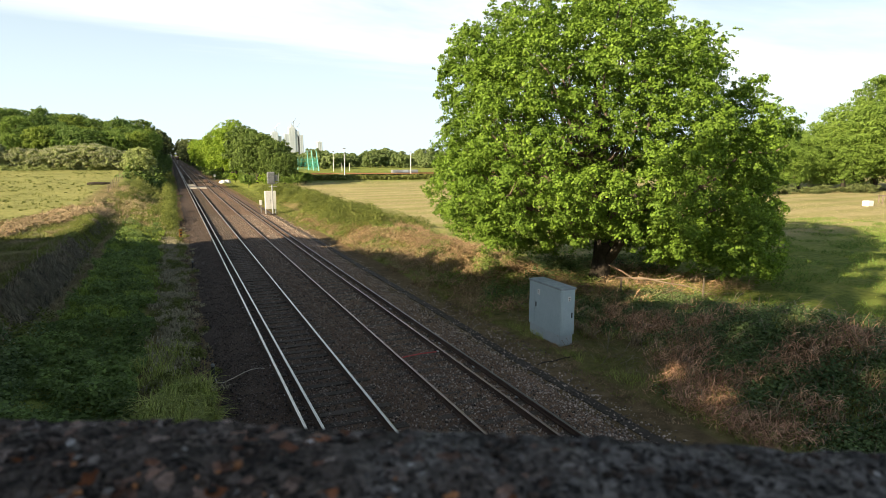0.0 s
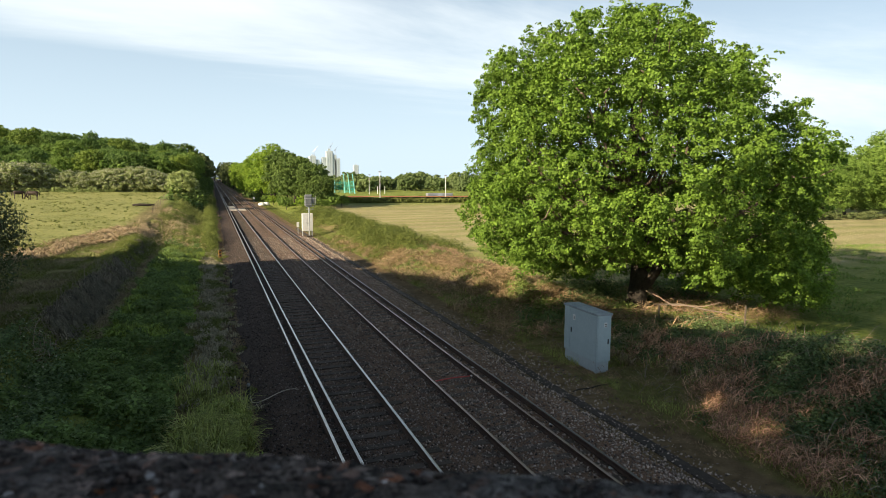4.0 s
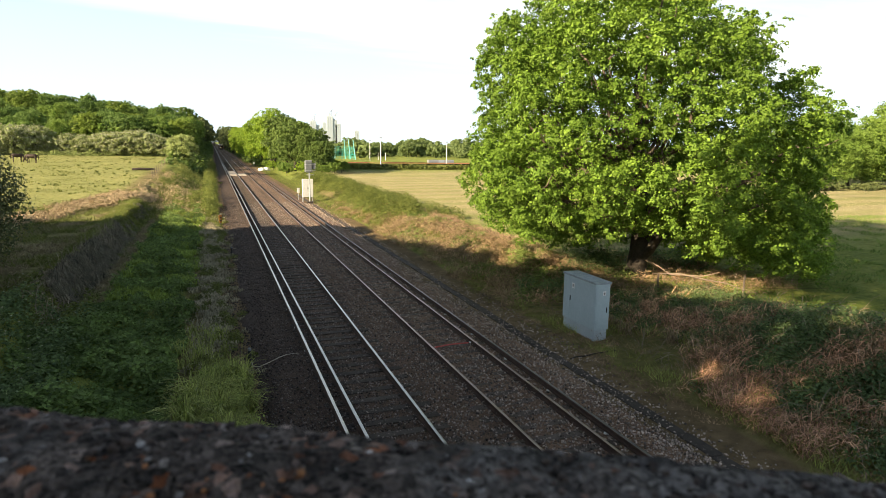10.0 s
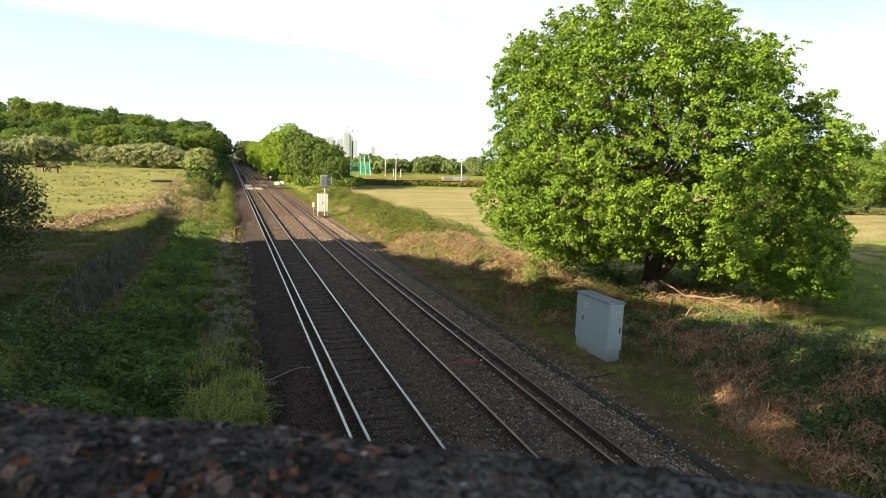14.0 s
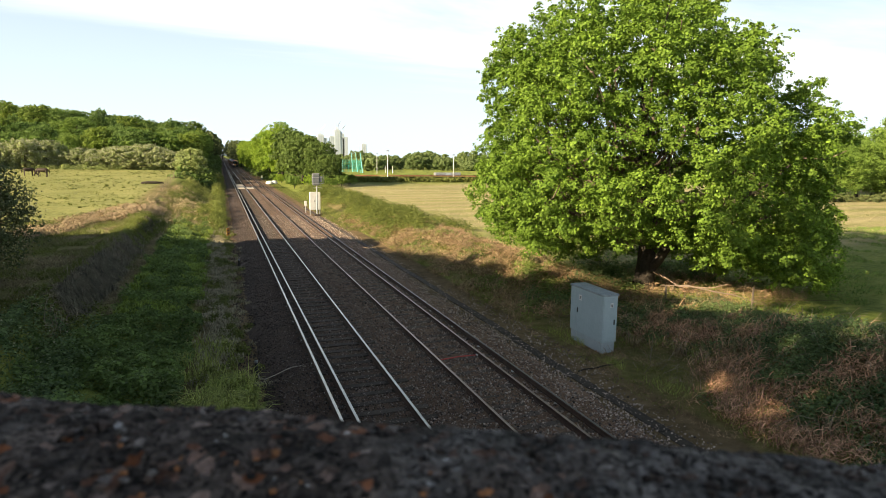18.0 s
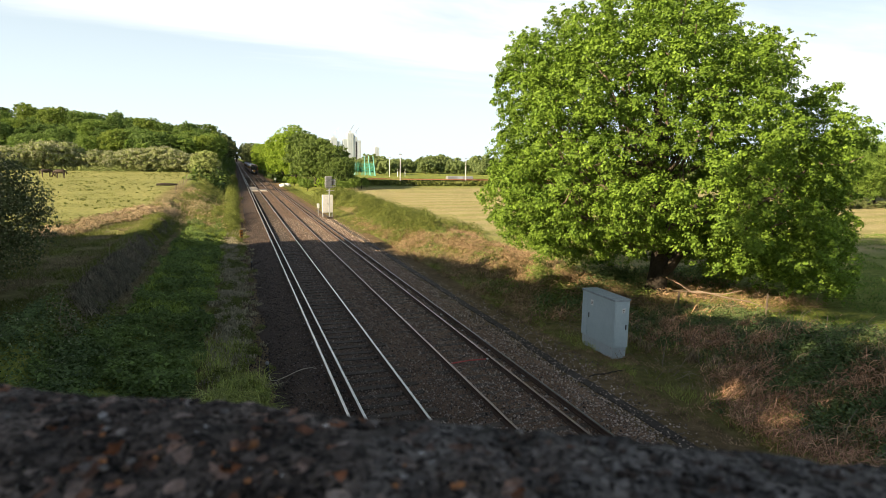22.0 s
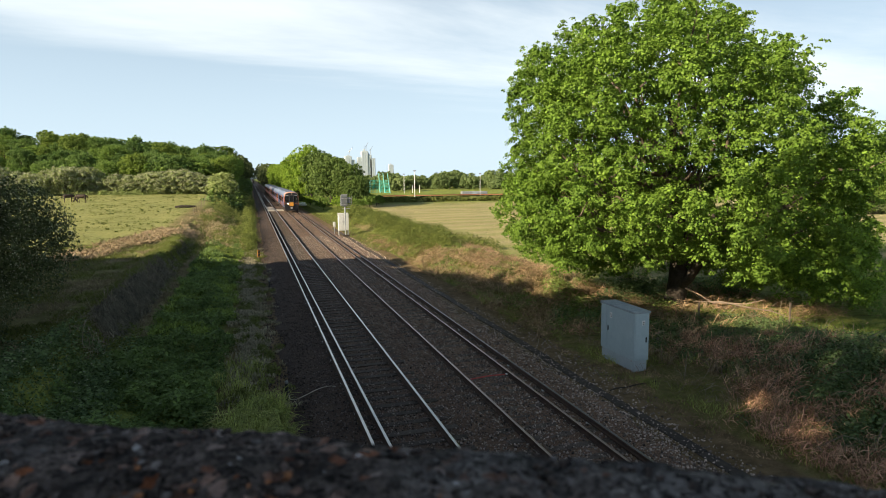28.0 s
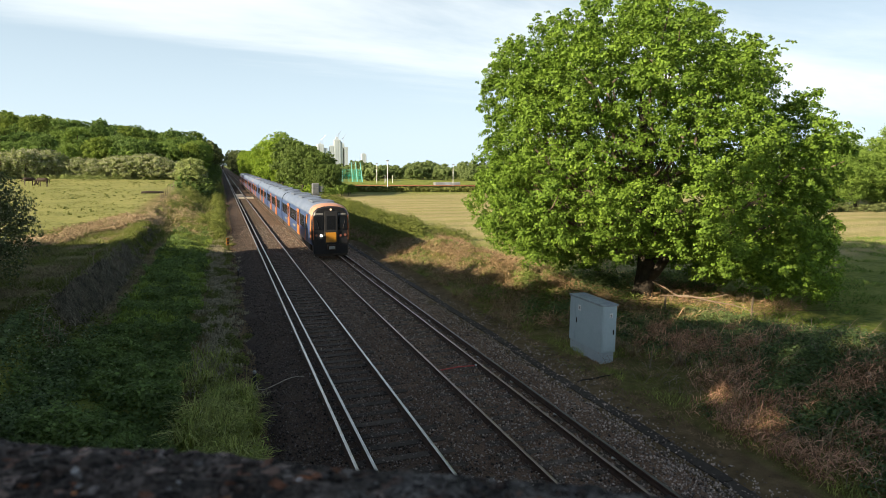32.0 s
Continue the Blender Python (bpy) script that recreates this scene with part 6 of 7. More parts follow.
def make_cage():
    c = tagged(empty("throwing_cage", pose(46.6, 245, -0.1) @ Matrix.Diagonal((1.62, 1.2, 1.05, 1))), "tall teal netted throwing cage with leaning poles", "sports cage")
    pts = [(-4.2, 2.2), (-2.6, 4.0), (0, 4.4), (2.6, 4.0), (3.4, 1.0), (4.2, -2.2), (-3.8, -1.0)]
    for i, (x, y) in enumerate(pts):
        bm = bm_new()
        tube(bm, [(x, y, 0), (x * 0.86, y * 0.86, 5.2 + 2.4 * (x > 0) + 1.4 * (x < -3))], [0.14, 0.10], 6)
        part("pole", bm, M_TEALPOLE, c)
    for i in range(len(pts) - 2):
        (xa, ya), (xb, yb) = pts[i], pts[i + 1]
        bm = bm_new()
        for k in range(9):
            u = k / 8
            x, y = xa + (xb - xa) * u, ya + (yb - ya) * u
            tube(bm, [(x, y, 0), (x * 0.9, y * 0.9, 4.9)], [0.028, 0.028], 4)
        for k in range(9):
            z = 0.2 + 0.58 * k
            s = 1 - 0.1 * z / 4.9
            tube(bm, [(xa * s, ya * s, z), (xb * s, yb * s, z)], [0.028, 0.028], 4)
        part("net", bm, M_TEAL, c, "teal netting")
    bm = bm_new()
    box(bm, -9.4, -6.6, -1, 2, 0, 2.6, 0.05)
    tagged(part("store_hut", bm, M_WHITE), "small pale hut beside the throwing cage", "hut").location = (48.5, 243, -0.1)


M_TEALPOLE = plain("teal_pole", (0.20, 0.50, 0.46, 1), 0.5)
make_cage()


def make_masts():
    for x, y, hgt in ((47.3, 180, 8.1), (56.2, 230, 7.4), (73.0, 192, 7.2), (98, 205, 7.6), (61, 236, 3.0), (64, 236, 3.0)):
        c = tagged(empty("floodlight_mast", pose(x, y, -0.05)), "slim pale floodlight mast at the sports ground", "mast", group="floodlight masts")
        bm = bm_new()
        tube(bm, [(0, 0, 0), (0, 0, hgt)], [0.12, 0.08], 8)
        part("pole", bm, M_WHITE, c)
        if hgt > 5:
            bm = bm_new()
            box(bm, -0.42, 0.42, -0.12, 0.12, hgt - 0.1, hgt + 0.22, 0.03)
            part("lamp_head", bm, M_STEEL, c)
    c = tagged(empty("dugout", pose(76, 206, 0)), "long low pale shelter beside the pitch", "shelter")
    bm = bm_new()
    box(bm, -4.8, 4.8, -1, 1, 0.0, 1.0, 0.12)
    part("shell", bm, M_STEEL, c)
    bm = bm_new()
    box(bm, -0.9, 0.9, -1.05, -0.98, 0.1, 0.95)
    part("opening", bm, M_TOWERGLASS, c, "dark middle opening")


make_masts()


def make_towers():
    for x, w, d, top, extra in ((379, 26, 26, 92, 12), (398, 16, 20, 78, 0), (427, 22, 22, 88, 0), (446, 26, 26, 112, 22), (463, 22, 22, 98, 10), (478, 22, 22, 84, 0), (555, 20, 20, 58, 6)):
        c = tagged(empty("tower_block", pose(x, 2500, 0)), "pale distant city tower with rows of windows", "tower", group="distant city towers")
        bm = bm_new()
        box(bm, -w / 2, w / 2, -d / 2, d / 2, 0, top, 0.5)
        body = part("wall", bm, M_TOWER, c)
        for k in range(3):
            bm = bm_new()
            a = -w / 2 + w * (k + 0.18) / 3
            box(bm, a, a + w * 0.64 / 3, -d / 2 - 0.4, -d / 2 + 0.2, 14, top - 5)
            part("window_strip", bm, M_TOWERGLASS, body)
        if extra:
            bm = bm_new()
            box(bm, -w / 6, w / 6, -d / 6, d / 6, top, top + extra * 0.45)
            part("roof_plant", bm, M_TOWER, c)
            bm = bm_new()
            tube(bm, [(0, 0, top), (0, 0, top + extra)], [1.1, 0.6], 6)
            part("mast", bm, M_STEEL, c)
    for x, z, turn in ((446, 112, 35), (379, 92, -25), (463, 98, 20)):
        c = tagged(empty("tower_crane", pose(x + 6, 2490, z, 0, 0, turn)), "thin construction crane on top of a distant tower", "crane", group="distant cranes")
        bm = bm_new()
        tube(bm, [(0, 0, -4), (0, 0, 26)], [0.9, 0.9], 5)
        part("mast", bm, M_STEEL, c)
        bm = bm_new()
        tube(bm, [(-6, 0, 17), (0, 0, 20), (13, 0, 36)], [0.8, 0.8, 0.5], 5)
        part("jib", bm, M_STEEL, c)


make_towers()


def make_horse(x, y, turn, name="horse", s=1.0):
    h = tagged(empty(name, pose(x, y, float(height(x, y)), 0, 0, turn) @ Matrix.Scale(s, 4)), "dark brown horse grazing in the field", "horse", group="grazing horses")
    bm = bm_new()
    tube(bm, [(-0.78, 0, 1.18), (-0.62, 0, 1.20), (-0.3, 0, 1.14), (0.2, 0, 1.12), (0.58, 0, 1.20), (0.78, 0, 1.22)], [0.12, 0.29, 0.33, 0.32, 0.28, 0.14], 12)
    part("body", bm, M_HORSE, h, smooth=True)
    bm = bm_new()
    tube(bm, [(0.66, 0, 1.28), (0.95, 0, 1.02), (1.15, 0, 0.66)], [0.22, 0.16, 0.12], 9)
    part("neck", bm, M_HORSE, h, smooth=True)
    bm = bm_new()
    tube(bm, [(1.10, 0, 0.70), (1.24, 0, 0.48), (1.34, 0, 0.22), (1.36, 0, 0.14)], [0.11, 0.12, 0.08, 0.05], 9)
    part("head", bm, M_HORSE, h, smooth=True)
    for lx, ly in ((-0.58, -0.17), (-0.58, 0.17), (0.52, -0.15), (0.62, 0.15)):
        bm = bm_new()
        tube(bm, [(lx, ly, 1.1), (lx + 0.03, ly, 0.6), (lx - 0.02, ly, 0.55), (lx, ly, 0.08), (lx + 0.04, ly, 0.0)], [0.14, 0.075, 0.06, 0.045, 0.06], 8)
        part("leg", bm, M_HORSE, h, smooth=True)
    bm = bm_new()
    tube(bm, [(-0.86, 0, 1.25), (-0.98, 0, 1.0), (-0.98, 0, 0.55)], [0.05, 0.08, 0.03], 7)
    part("tail", bm, M_HORSE, h)


make_horse(-27.9, 119, 170)
make_horse(-30.6, 121.5, 20, s=0.95)


def make_trough_log():
    bm = bm_new()
    tube(bm, [(-1.5, 0, 0.18), (-0.6, 0.05, 0.24), (0.5, -0.05, 0.22), (1.5, 0.1, 0.20)], [0.16, 0.2, 0.19, 0.13], 9)
    ob = tagged(part("fallen_log", bm, M_BARK, smooth=True), "dark fallen log lying in the grazed field", "log")
    ob.location = (-9.6, 100, float(height(-9.6, 100)))
    bm = bm_new()
    tube(bm, [(17.6, 21.0, 0.95), (18.6, 20.5, 0.98), (19.6, 20.0, 0.75), (20.4, 19.7, 0.62), (21.2, 19.2, 0.3)], [0.02, 0.03, 0.03, 0.025, 0.012], 7)
    tagged(part("fallen_branch", bm, M_STALKWOOD), "bleached dead branch leaning below the oak", "branch")
    bm = bm_new()
    box(bm, -0.07, 0.07, -0.74, 0.74, 0.0, 0.09, 0.012)
    for v in bm.verts:
        v.co.x += 0.02 * noise.noise(v.co * 2.0)
    ob = tagged(part("timber_plank", bm, M_WOODPOST), "weathered grey timber plank lying at the foot of the mound", "plank")
    ob.matrix_basis = pose(PLANK[0], PLANK[1], float(height(PLANK[0], PLANK[1])) + 0.03, 0, 0, PLANK[2])
    bm = bm_new()
    tube(bm, [(10.32, 15.85, -0.325), (10.6, 15.95, -0.315), (10.95, 15.92, -0.32), (11.3, 16.0, -0.31), (11.7, 16.05, -0.32), (12.2, 16.1, -0.325)], [0.022, 0.022, 0.021, 0.021, 0.020, 0.018], 7)
    tagged(part("cable_pipe", bm, M_TROUGH), "dark grey cable pipe running from the trough to the cabinet", "pipe")


PLANK = (11.65, 7.25, 0)
make_trough_log()


def make_deck():
    """The timber platform and white box at the far side of the pasture."""
    c = tagged(empty("timber_platform", pose(88.6, 49.0, 0, 0, 0, -48)), "weathered raised timber platform under the trees", "platform")
    for i in range(8):
        bm = bm_new()
        box(bm, -3 + 0.75 * i, -3 + 0.75 * i + 0.7, -1.2, 1.2, 1.0, 1.1, 0.01)
        part("plank", bm, M_WOODPOST, c)
    for x in (-2.9, -1.0, 0.9, 2.8):
        for y in (-1.1, 1.1):
            bm = bm_new()
            box(bm, x - 0.08, x + 0.08, y - 0.08, y + 0.08, -0.2, 1.0)
            part("post", bm, M_WOODPOST, c)
    bm = bm_new()
    box(bm, -0.55, 0.55, -0.4, 0.4, 0, 0.7, 0.08)
    ob = tagged(part("white_trough", bm, M_WHITE), "white box-shaped water trough in the pasture", "trough")
    ob.location = (80.5, 49.0, float(height(80.5, 49)))


make_deck()


# ---- the bridge parapet under the eye ----
def make_parapet():
    ed, ah = Vector((0.8872, -0.4614, 0)), Vector((0.4614, 0.8872, 0))
    m = Matrix(((ed.x, ah.x, 0, 0), (ed.y, ah.y, 0, 0), (0, 0, 1, 0), (0, 0, 0, 1)))  # x along the parapet, y ahead
    p = tagged(empty("bridge_parapet", m), "weathered rough concrete bridge parapet with exposed pebbles", "parapet")
    prof = COPING
    us = steps(-9, 9, -0.6, 0.6, 0.005, 1.18)
    ws = []
    for (a, _), (b, _) in zip(prof, prof[1:]):
        n = max(1, int(math.hypot(b - a, 0.0001) / 0.006)) if abs(b - a) > 0.02 else 4
        ws += [a + (b - a) * i / n for i in range(n)]
    ws.append(prof[-1][0])
    pz = np.interp(ws, [q[0] for q in prof], [q[1] for q in prof])
    U, V = np.meshgrid(us, ws)
    Z = np.broadcast_to(pz[:, None], U.shape).copy()
    Z += np.array([[0.0045 * noise.noise((u * 9, w * 9, 0)) + 0.0045 * noise.noise((u * 38, w * 38, 5)) + 0.0030 * noise.noise((u * 95, w * 95, 2)) for u in us] for w in ws])
    Z -= 0.010 * np.clip(U, -0.6, 0.6)
    V = V + np.array([0.006 * noise.noise((u * 7, 0, 8)) for u in us])[None]
    i = np.arange(U.size).reshape(U.shape)
    f = np.stack([i[:-1, :-1], i[:-1, 1:], i[1:, 1:], i[1:, :-1]], -1).reshape(-1, 4)
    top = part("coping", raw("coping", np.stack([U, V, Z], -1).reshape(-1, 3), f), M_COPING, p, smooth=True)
    rng = np.random.default_rng(41)
    for name, n, mm, r0, r1 in (("dark_grit", 9000, M_GRIT, 0.0008, 0.0030), ("pale_grit", 420, M_PEBBLE, 0.0008, 0.0030), ("ochre_grit", 260, M_PEBBLE_ORANGE, 0.0010, 0.0034)):
        u = rng.uniform(-0.75, 0.75, n) if mm is not M_PEBBLE_ORANGE else rng.normal(-0.16, 0.16, n)
        w = rng.uniform(0.05, prof[-2][0] - 0.004, n) if mm is not M_PEBBLE_ORANGE else rng.uniform(0.06, 0.27, n)
        z = np.interp(w, [q[0] for q in prof], [q[1] for q in prof]) - 0.0005
        z = z + np.array([0.0045 * noise.noise((a * 9, b * 9, 0)) for a, b in zip(u, w)])
        z = z - 0.010 * np.clip(u, -0.6, 0.6)
        r = rng.uniform(r0, r1, n)
        bm = bm_new()
        bmesh.ops.create_icosphere(bm, subdivisions=1, radius=1)
        vo = np.array([v.co for v in bm.verts])
        fo = np.array([[v.index for v in q.verts] for q in bm.faces])
        bm.free()
        v = vo[None] * (r[:, None, None] * rng.uniform(0.7, 1.3, (n, 1, 3)) * np.array((1, 1, 0.6))) * rng.uniform(0.8, 1.2, (n, len(vo), 1)) + np.stack([u, w, z], -1)[:, None]
        o = part(name, raw(name, v.reshape(-1, 3), (fo[None] + len(vo) * np.arange(n)[:, None, None]).reshape(-1, 3)), mm, top, smooth=True)
        o["kind"] = "stuff"
    bm = bm_new()
    box(bm, -9, 9, -0.02, 0.31, 4.55, 5.95)
    part("wall", bm, M_BRICK, p, "brick parapet wall")
    d = tagged(part("bridge_deck", (lambda b: (box(b, -9, 9, -4.2, 0.31, 4.1, 4.6), b)[1])(bm_new()), M_BRICK), "bridge deck behind the parapet", "bridge", kind="structure")
    d.matrix_basis = m


def make_coping_material():
    """Old concrete blackened by weather: exposed stones of many greys, pink and ochre lichen where it is dry."""
    m = bpy.data.materials.new("weathered_concrete")
    m.use_nodes = True
    nt = m.node_tree
    N, K = nt.nodes.new, nt.links.new
    b = nt.nodes["Principled BSDF"]
    co, warp, add = N("ShaderNodeTexCoord"), N("ShaderNodeTexNoise"), N("ShaderNodeMixRGB")
    warp.inputs["Scale"].default_value, warp.inputs["Detail"].default_value = 70, 3
    K(co.outputs["Object"], warp.inputs["Vector"])
    add.blend_type, add.inputs[0].default_value = "LINEAR_LIGHT", 0.005
    K(co.outputs["Object"], add.inputs[1])
    K(warp.outputs["Color"], add.inputs[2])

    def cells(scale):
        v, s = N("ShaderNodeTexVoronoi"), N("ShaderNodeSeparateColor")
        v.inputs["Scale"].default_value = scale
        K(add.outputs[0], v.inputs["Vector"])
        K(v.outputs["Color"], s.inputs[0])
        return v, s

    def ramp(value, *stops):
        r = N("ShaderNodeValToRGB")
        e = r.color_ramp.elements
        for i, (at, c) in enumerate(stops):
            q = e[0] if i == 0 else e[1] if i == len(stops) - 1 else e.new(at)
            q.position, q.color = at, (*c, 1)
        K(value, r.inputs[0])
        return r.outputs[0]

    def mix(f, a, c, kind="MIX"):
        x = N("ShaderNodeMix")
        x.data_type, x.blend_type = "RGBA", kind
        for sock, val in ((x.inputs["Factor"], f), (x.inputs["A"], a), (x.inputs["B"], c)):
            if isinstance(val, (float, tuple)):
                sock.default_value = val
            else:
                K(val, sock)
        return x.outputs["Result"]

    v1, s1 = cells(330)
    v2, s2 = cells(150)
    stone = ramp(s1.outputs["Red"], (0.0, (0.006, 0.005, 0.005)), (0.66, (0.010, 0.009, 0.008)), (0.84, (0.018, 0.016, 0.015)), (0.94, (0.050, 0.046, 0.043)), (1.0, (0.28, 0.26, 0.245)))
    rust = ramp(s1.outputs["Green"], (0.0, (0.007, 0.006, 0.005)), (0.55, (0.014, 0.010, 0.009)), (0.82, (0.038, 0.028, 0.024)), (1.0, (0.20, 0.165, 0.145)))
    lichen = ramp(s2.outputs["Blue"], (0.0, (0.30, 0.10, 0.035)), (0.35, (0.42, 0.20, 0.05)), (0.6, (0.34, 0.24, 0.20)), (1.0, (0.42, 0.37, 0.34)))
    spot = ramp(s2.outputs["Green"], (0.80, (0, 0, 0)), (0.84, (1, 1, 1)))
    # the dry reddish stretch lies in the middle; it frays out into black
    sep, band, nz = N("ShaderNodeSeparateXYZ"), N("ShaderNodeMapRange"), N("ShaderNodeTexNoise")
    K(co.outputs["Object"], sep.inputs[0])
    off, sq, wob = N("ShaderNodeMath"), N("ShaderNodeMath"), N("ShaderNodeMath")
    off.operation, off.inputs[1].default_value = "ADD", 0.175
    K(sep.outputs["X"], off.inputs[0])
    sq.operation = "ABSOLUTE"
    K(off.outputs[0], sq.inputs[0])
    nz.inputs["Scale"].default_value, nz.inputs["Detail"].default_value = 17, 5
    K(co.outputs["Object"], nz.inputs["Vector"])
    wob.operation, wob.inputs[1].default_value, wob.inputs[2].default_value = "MULTIPLY_ADD", 0.42, -0.21
    K(nz.outputs["Fac"], wob.inputs[0])
    tot = N("ShaderNodeMath")
    K(sq.outputs[0], tot.inputs[0])
    K(wob.outputs[0], tot.inputs[1])
    band.inputs["From Min"].default_value, band.inputs["From Max"].default_value = 0.20, 0.09
    K(tot.outputs[0], band.inputs["Value"])
    dry = band.outputs["Result"]
    col = mix(dry, stone, rust)
    both = N("ShaderNodeMath")
    both.operation = "MULTIPLY"
    K(spot, both.inputs[0])
    K(dry, both.inputs[1])
    col = mix(both.outputs[0], col, lichen)
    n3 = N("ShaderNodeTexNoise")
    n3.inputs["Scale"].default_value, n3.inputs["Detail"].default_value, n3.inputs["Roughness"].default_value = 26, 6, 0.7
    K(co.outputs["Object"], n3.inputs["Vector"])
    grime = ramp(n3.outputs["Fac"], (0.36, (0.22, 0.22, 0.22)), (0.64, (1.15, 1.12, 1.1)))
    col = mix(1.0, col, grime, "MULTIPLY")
    K(col, b.inputs["Base Color"])
    b.inputs["Roughness"].default_value, b.inputs["Specular IOR Level"].default_value = 0.95, 0.2
    bp = N("ShaderNodeBump")
    bp.inputs["Strength"].default_value, bp.inputs["Distance"].default_value = 1.0, 0.004
    K(v1.outputs["Distance"], bp.inputs["Height"])
    K(bp.outputs[0], b.inputs["Normal"])
    return m


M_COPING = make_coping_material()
COPING = [(-0.02, 5.94), (0.0, 5.99), (0.06, 6.042), (0.16, 6.090), (0.225, 6.115), (0.26, 6.124), (0.29, 6.125), (0.318, 6.121), (0.335, 6.107), (0.342, 6.04)]
make_parapet()

# ---- the train ----
M_BLUE = mat("blue_coach_paint", (0.036, 0.058, 0.140, 1), (0.056, 0.098, 0.225, 1), scale=0.6, fine=8, rough=0.35, bump=0.02)
M_DOOR = mat("orange_door_paint", (0.46, 0.135, 0.035, 1), (0.58, 0.185, 0.055, 1), scale=1, fine=8, rough=0.35, bump=0.02)
# The blue in this roof grey stands in for reflected sky.
M_ROOF = mat("sky_tinted_grey_roof", (0.085, 0.115, 0.185, 1), (0.170, 0.205, 0.290, 1), scale=0.7, fine=8, rough=0.45, bump=0.05)
M_CREAM = mat("salmon_cab_roof", (0.40, 0.20, 0.13, 1), (0.55, 0.30, 0.21, 1), scale=1.2, fine=8, rough=0.45, bump=0.02)
M_GLASS = plain("dark_train_glass", (0.010, 0.012, 0.016, 1), 0.08)
M_YELLOW = plain("yellow_warning_paint", (0.50, 0.22, 0.02, 1), 0.45)
M_NOSE = mat("black_cab_mask", (0.010, 0.010, 0.012, 1), (0.024, 0.024, 0.028, 1), scale=2, fine=12, rough=0.3, bump=0.02)
M_UNDER = mat("underframe_grime", (0.020, 0.016, 0.013, 1), (0.065, 0.050, 0.040, 1), scale=2, fine=20, rough=0.9)
M_LAMP = plain("lit_headlamp", (1.0, 0.86, 0.62, 1), 0.3, glow=9)
M_DIMLAMP = plain("lit_marker_lamp", (1.0, 0.75, 0.5, 1), 0.3, glow=0.25)
COACH = 20.4


def coach_section():
    """Half widths and heights of the body shell, from the skirt over the roof."""
    return [(-1.30, 0.95), (-1.38, 1.30), (-1.40, 2.0), (-1.385, 2.6), (-1.33, 3.05), (-1.20, 3.38), (-0.95, 3.60), (-0.5, 3.72), (0, 3.755), (0.5, 3.72), (0.95, 3.60), (1.20, 3.38), (1.33, 3.05), (1.385, 2.6), (1.40, 2.0), (1.38, 1.30), (1.30, 0.95)]


def shell(y0, y1, shrink=None):
    sec = coach_section()
    n = len(sec)
    rings = [(y0, 1, 0), (y1, 1, 0)] if not shrink else shrink
    v = [(x * k, y, (z if z < 3 else z - d) if d else z) for y, k, d in rings for x, z in sec]
    f = [(s * n + k, s * n + k + 1, (s + 1) * n + k + 1, (s + 1) * n + k) for s in range(len(rings) - 1) for k in range(n - 1)]
    return v, f, n, len(rings)


